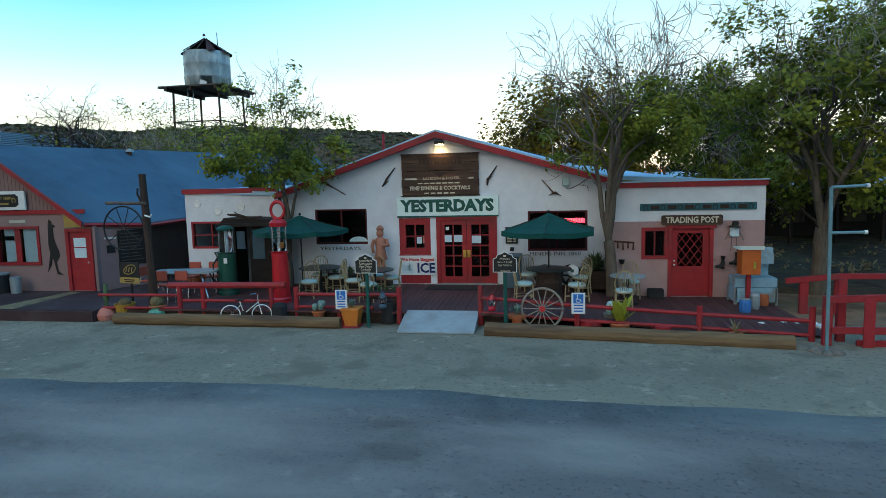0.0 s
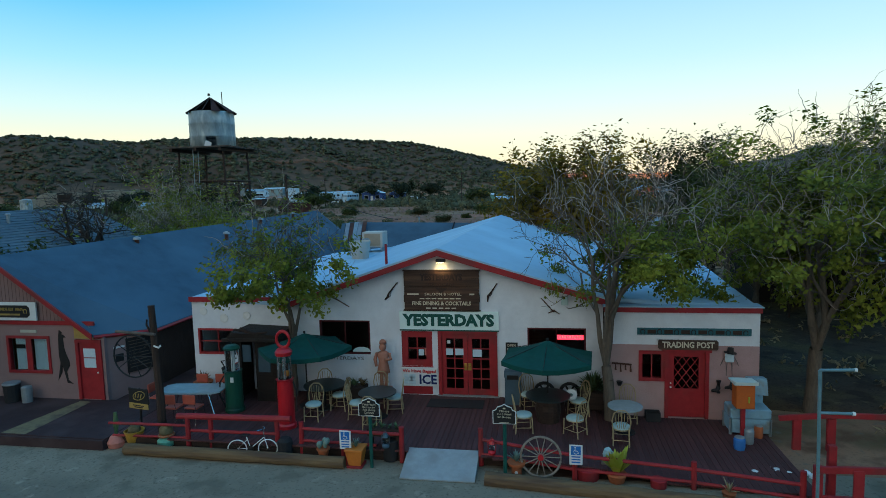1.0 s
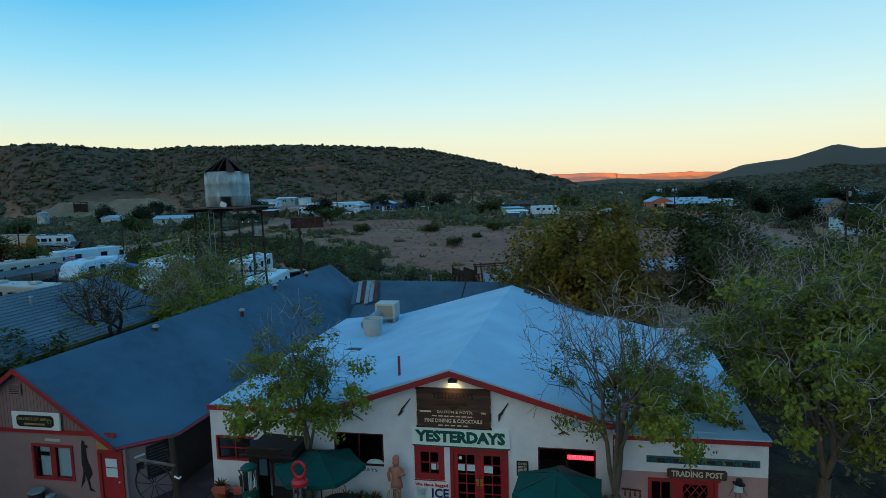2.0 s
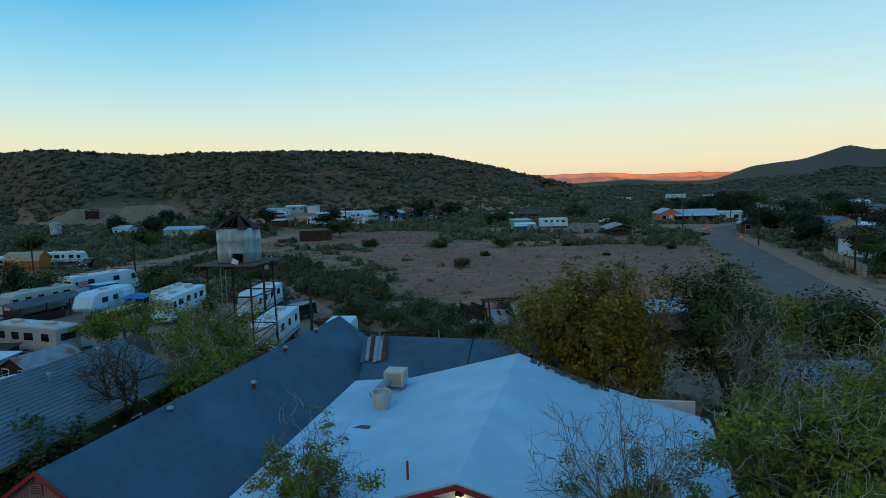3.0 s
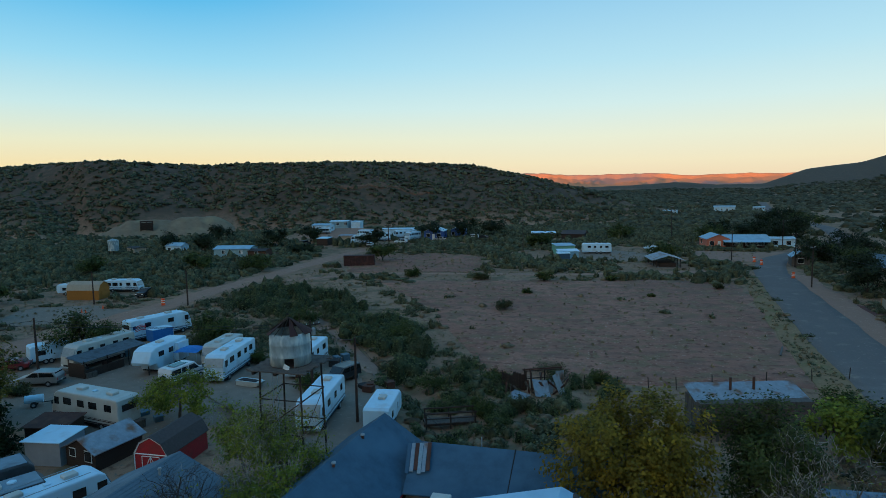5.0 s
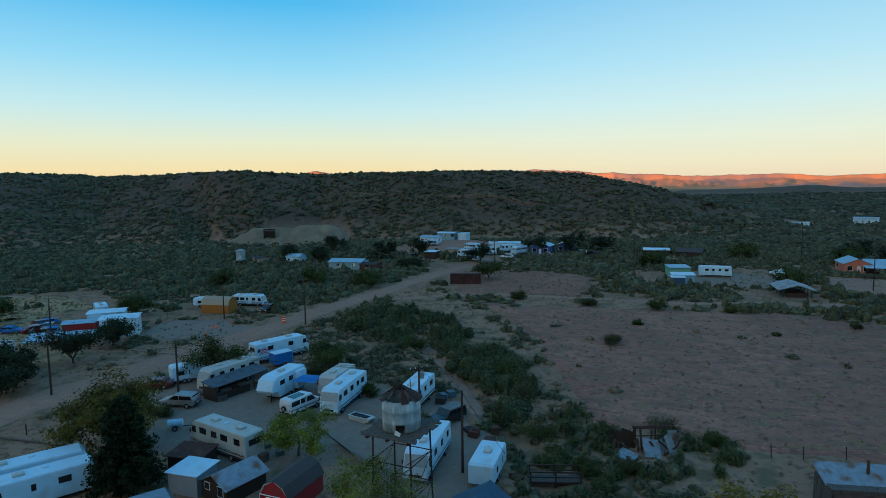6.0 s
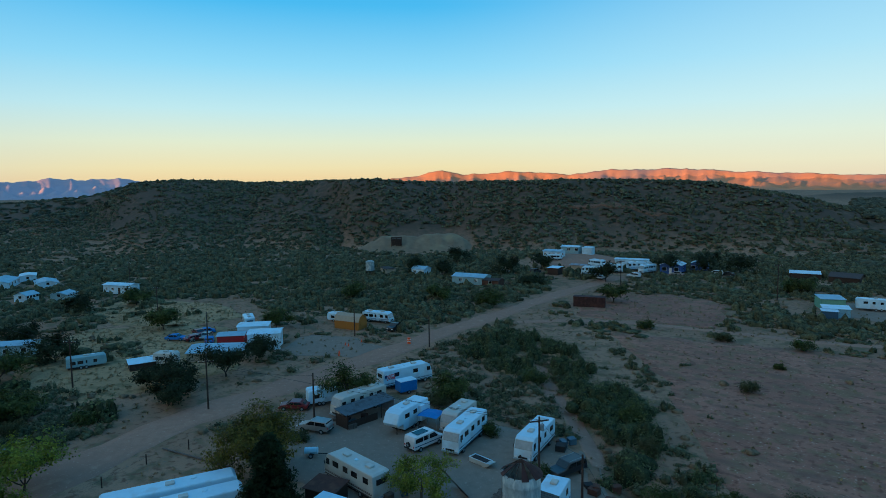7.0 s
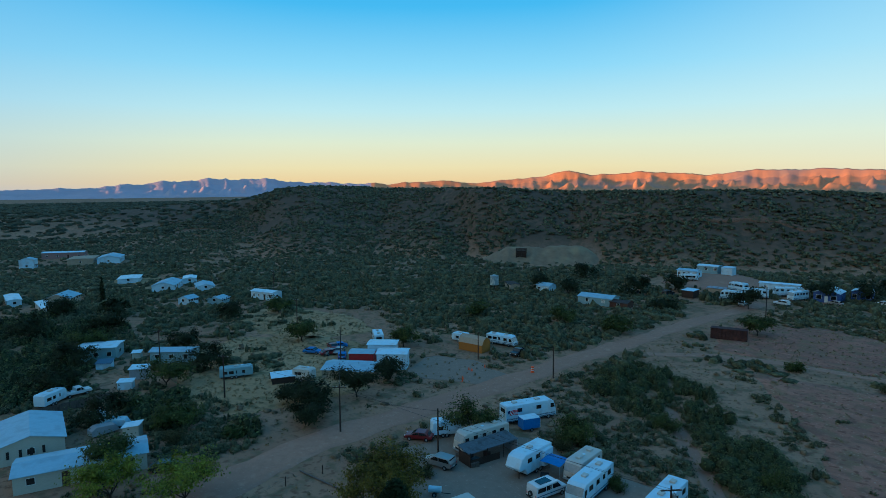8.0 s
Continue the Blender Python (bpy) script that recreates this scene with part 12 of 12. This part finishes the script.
shrubs("dry_scrub", "dry straw-coloured scrub between the houses", "scrub", np.stack([x[~half], y[~half]], -1), 0.7, 0.55, M_shrub_dry, 5, 0.16, M_scrub_dry, seed=402)
# scrub all over the hillsides
x, y = sow(rng, 64000, 255, 560, -16, 95)
thick = wob(x, y, 34, 3) * 0.6 + wob(x, y, 11, 1) * 0.5
ok = clear(x, y) & (thick + rng.uniform(-0.8, 0.8, len(x)) > -0.12)
x, y = x[ok], y[ok]
half = rng.random(len(x)) < 0.88
# fuller growth at the foot of the slopes
fx, fy = sow(rng, 7500, 205, 345, -18, 92)
ok = clear(fx, fy, seed=6) & off_line(fx, fy, ROADS[3][0], 7) & (wob(fx, fy, 20, 6) + rng.uniform(-0.8, 0.8, len(fx)) > -0.3)
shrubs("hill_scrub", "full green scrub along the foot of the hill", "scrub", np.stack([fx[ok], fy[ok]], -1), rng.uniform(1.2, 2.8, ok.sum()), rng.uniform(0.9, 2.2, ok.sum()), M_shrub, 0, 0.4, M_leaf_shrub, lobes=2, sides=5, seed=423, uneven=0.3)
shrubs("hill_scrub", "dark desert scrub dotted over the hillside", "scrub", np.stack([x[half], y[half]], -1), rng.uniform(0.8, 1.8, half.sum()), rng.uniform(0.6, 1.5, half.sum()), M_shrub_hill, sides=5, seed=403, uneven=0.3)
shrubs("dry_hill_scrub", "dry brown scrub on the hillside", "scrub", np.stack([x[~half], y[~half]], -1), 0.8, 0.6, M_shrub_dry, sides=5, seed=404, uneven=0.3)
# wide valleys
x1, y1 = sow(rng, 13000, 480, 2200, 62, 97)
x2, y2 = sow(rng, 11000, 262, 1250, -42, 3)
x, y = np.concatenate([x1, x2]), np.concatenate([y1, y2])
ok = (wob(x, y, 90, 3) + rng.uniform(-1, 1, len(x)) > -0.35) & off_line(x, y, ROADS[3][0], 7) & free_ground(x, y)
away = np.hypot(x[ok] - EYE0[0], y[ok] - EYE0[1])
shrubs("valley_scrub", "dark scrub and trees over the valley floor", "scrub", np.stack([x[ok], y[ok]], -1), 1.6 + away * 0.003, 1.6 + away * 0.0008, M_shrub_far, sides=5, seed=405, uneven=0.34)
# dense thicket in the wash
x, y = rng.uniform(-66, -11, 460), rng.uniform(36, 98, 460)
ok = inside(x, y, THICKET) & free_ground(x, y) & off_line(x, y, ROADS[2][0], 2.0) & (wob(x, y, 6, 4) + rng.uniform(-0.6, 0.6, len(x)) > -0.5)
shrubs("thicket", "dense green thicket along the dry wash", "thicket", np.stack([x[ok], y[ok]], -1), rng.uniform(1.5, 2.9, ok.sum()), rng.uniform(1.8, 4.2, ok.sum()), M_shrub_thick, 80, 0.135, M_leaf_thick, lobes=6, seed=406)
x, y = rng.uniform(-66, -13, 260), rng.uniform(36, 98, 260)
ok = inside(x, y, THICKET) & free_ground(x, y) & off_line(x, y, ROADS[2][0], 1.4)
shrubs("grey_brush", "grey-green brush among the thicket", "thicket", np.stack([x[ok], y[ok]], -1), rng.uniform(0.8, 1.7, ok.sum()), rng.uniform(0.8, 2.0, ok.sum()), M_shrub, 70, 0.11, M_leaf_shrub, lobes=4, seed=416)
x, y = np.concatenate([rng.uniform(-14, 4, 70), rng.uniform(-145, -72, 260)]), np.concatenate([rng.uniform(30, 50, 70), rng.uniform(92, 136, 260)])
ok = clear(x, y, seed=3)
x, y = np.concatenate([x, rng.uniform(-124, -76, 260), rng.uniform(-226, -120, 800)]), np.concatenate([y, rng.uniform(5, 24, 260), rng.uniform(-14, 24, 800)])
BRUSH = [(-118, 6), (-114, 18), (-100, 21), (-84, 19), (-80.5, 11), (-90, 5)]
WOODS = [(-224, -12), (-218, 10), (-184, 23), (-155, 18), (-140, 6), (-122, 1), (-124, -13)]
ok = clear(x, y, seed=3) & ((y > 29) | inside(x, y, BRUSH) | inside(x, y, WOODS))
close = ok & (x > -30)
ok &= ~close
shrubs("thicket", "green brush along the wash behind the annex", "thicket", np.stack([x[close], y[close]], -1), rng.uniform(0.7, 1.5, close.sum()), rng.uniform(1.2, 2.6, close.sum()), M_shrub_thick, 260, 0.085, M_leaf_thick, lobes=3, seed=417)
shrubs("thicket", "grey-green brush at the edge of the field", "thicket", np.stack([x[ok], y[ok]], -1), rng.uniform(0.9, 2.0, ok.sum()), rng.uniform(1.0, 2.4, ok.sum()), M_shrub, 24, 0.17, M_leaf_shrub, lobes=3, seed=407)
# mesquite woods round the houses of the town
x, y = rng.uniform(-226, -84, 900), rng.uniform(-16, 26, 900)
ok = clear(x, y, seed=4) & (inside(x, y, BRUSH) | inside(x, y, WOODS)) & (wob(x, y, 9, 2) + rng.uniform(-0.5, 0.5, 900) > -0.1)
shrubs("mesquite_woods", "dark mesquite trees crowded round the houses", "woods", np.stack([x[ok], y[ok]], -1), rng.uniform(1.6, 3.0, ok.sum()), rng.uniform(2.2, 4.6, ok.sum()), M_shrub_thick, 14, 0.34, M_leaf_thick, lobes=5, seed=411)
# weeds along the verge of the side street
x, y = rng.uniform(23, 36, 700), rng.uniform(44, 124, 700)
ok = inside(x, y, VERGE) & off_line(x, y, ROADS[3][0], 5.4) & (wob(x, y, 5, 2) + rng.uniform(-0.6, 0.6, 700) > -0.1)
shrubs("verge_weeds", "low green and yellow weeds along the street verge", "weeds", np.stack([x[ok], y[ok]], -1), rng.uniform(0.25, 0.7, ok.sum()), rng.uniform(0.15, 0.5, ok.sum()), M_shrub, 14, 0.14, M_leaf_shrub, lobes=2, seed=431)
# dry grass
x, y = sow(rng, 19000, 40, 190, -32, 82)
pale = np.zeros(len(x), bool)
for poly in GRASS + [VERGE]:
    pale |= inside(x, y, poly)
ok = free_ground(x, y) & off_line(x, y, ROADS[0][0], 5) & off_line(x, y, ROADS[3][0], 6.5) & (pale | inside(x, y, FIELD) | (rng.random(len(x)) < 0.3)) & ~inside(x, y, PARK) & (~inside(x, y, FIELD) | (rng.random(len(x)) < 0.12))
clumps("dry_grass", "tufts of dry yellow grass on bare soil", "grass", np.stack([x[ok], y[ok]], -1), 0.28, 0.35, M_grass, per=9, leaf_size=0.16, seed=408, flat=0.0, long=2.4)
x, y = rng.uniform(10, 37, 1500), rng.uniform(-3, 46, 1500)
ok = free_ground(x, y) & (x < 25) & (rng.random(1500) < 0.6) & ((x > 12) | (y > 22))
clumps("weeds", "dry weeds in the yards", "weeds", np.stack([x[ok], y[ok]], -1), 0.3, 0.3, M_grass, per=10, leaf_size=0.1, seed=409, flat=0.0, long=2.4)
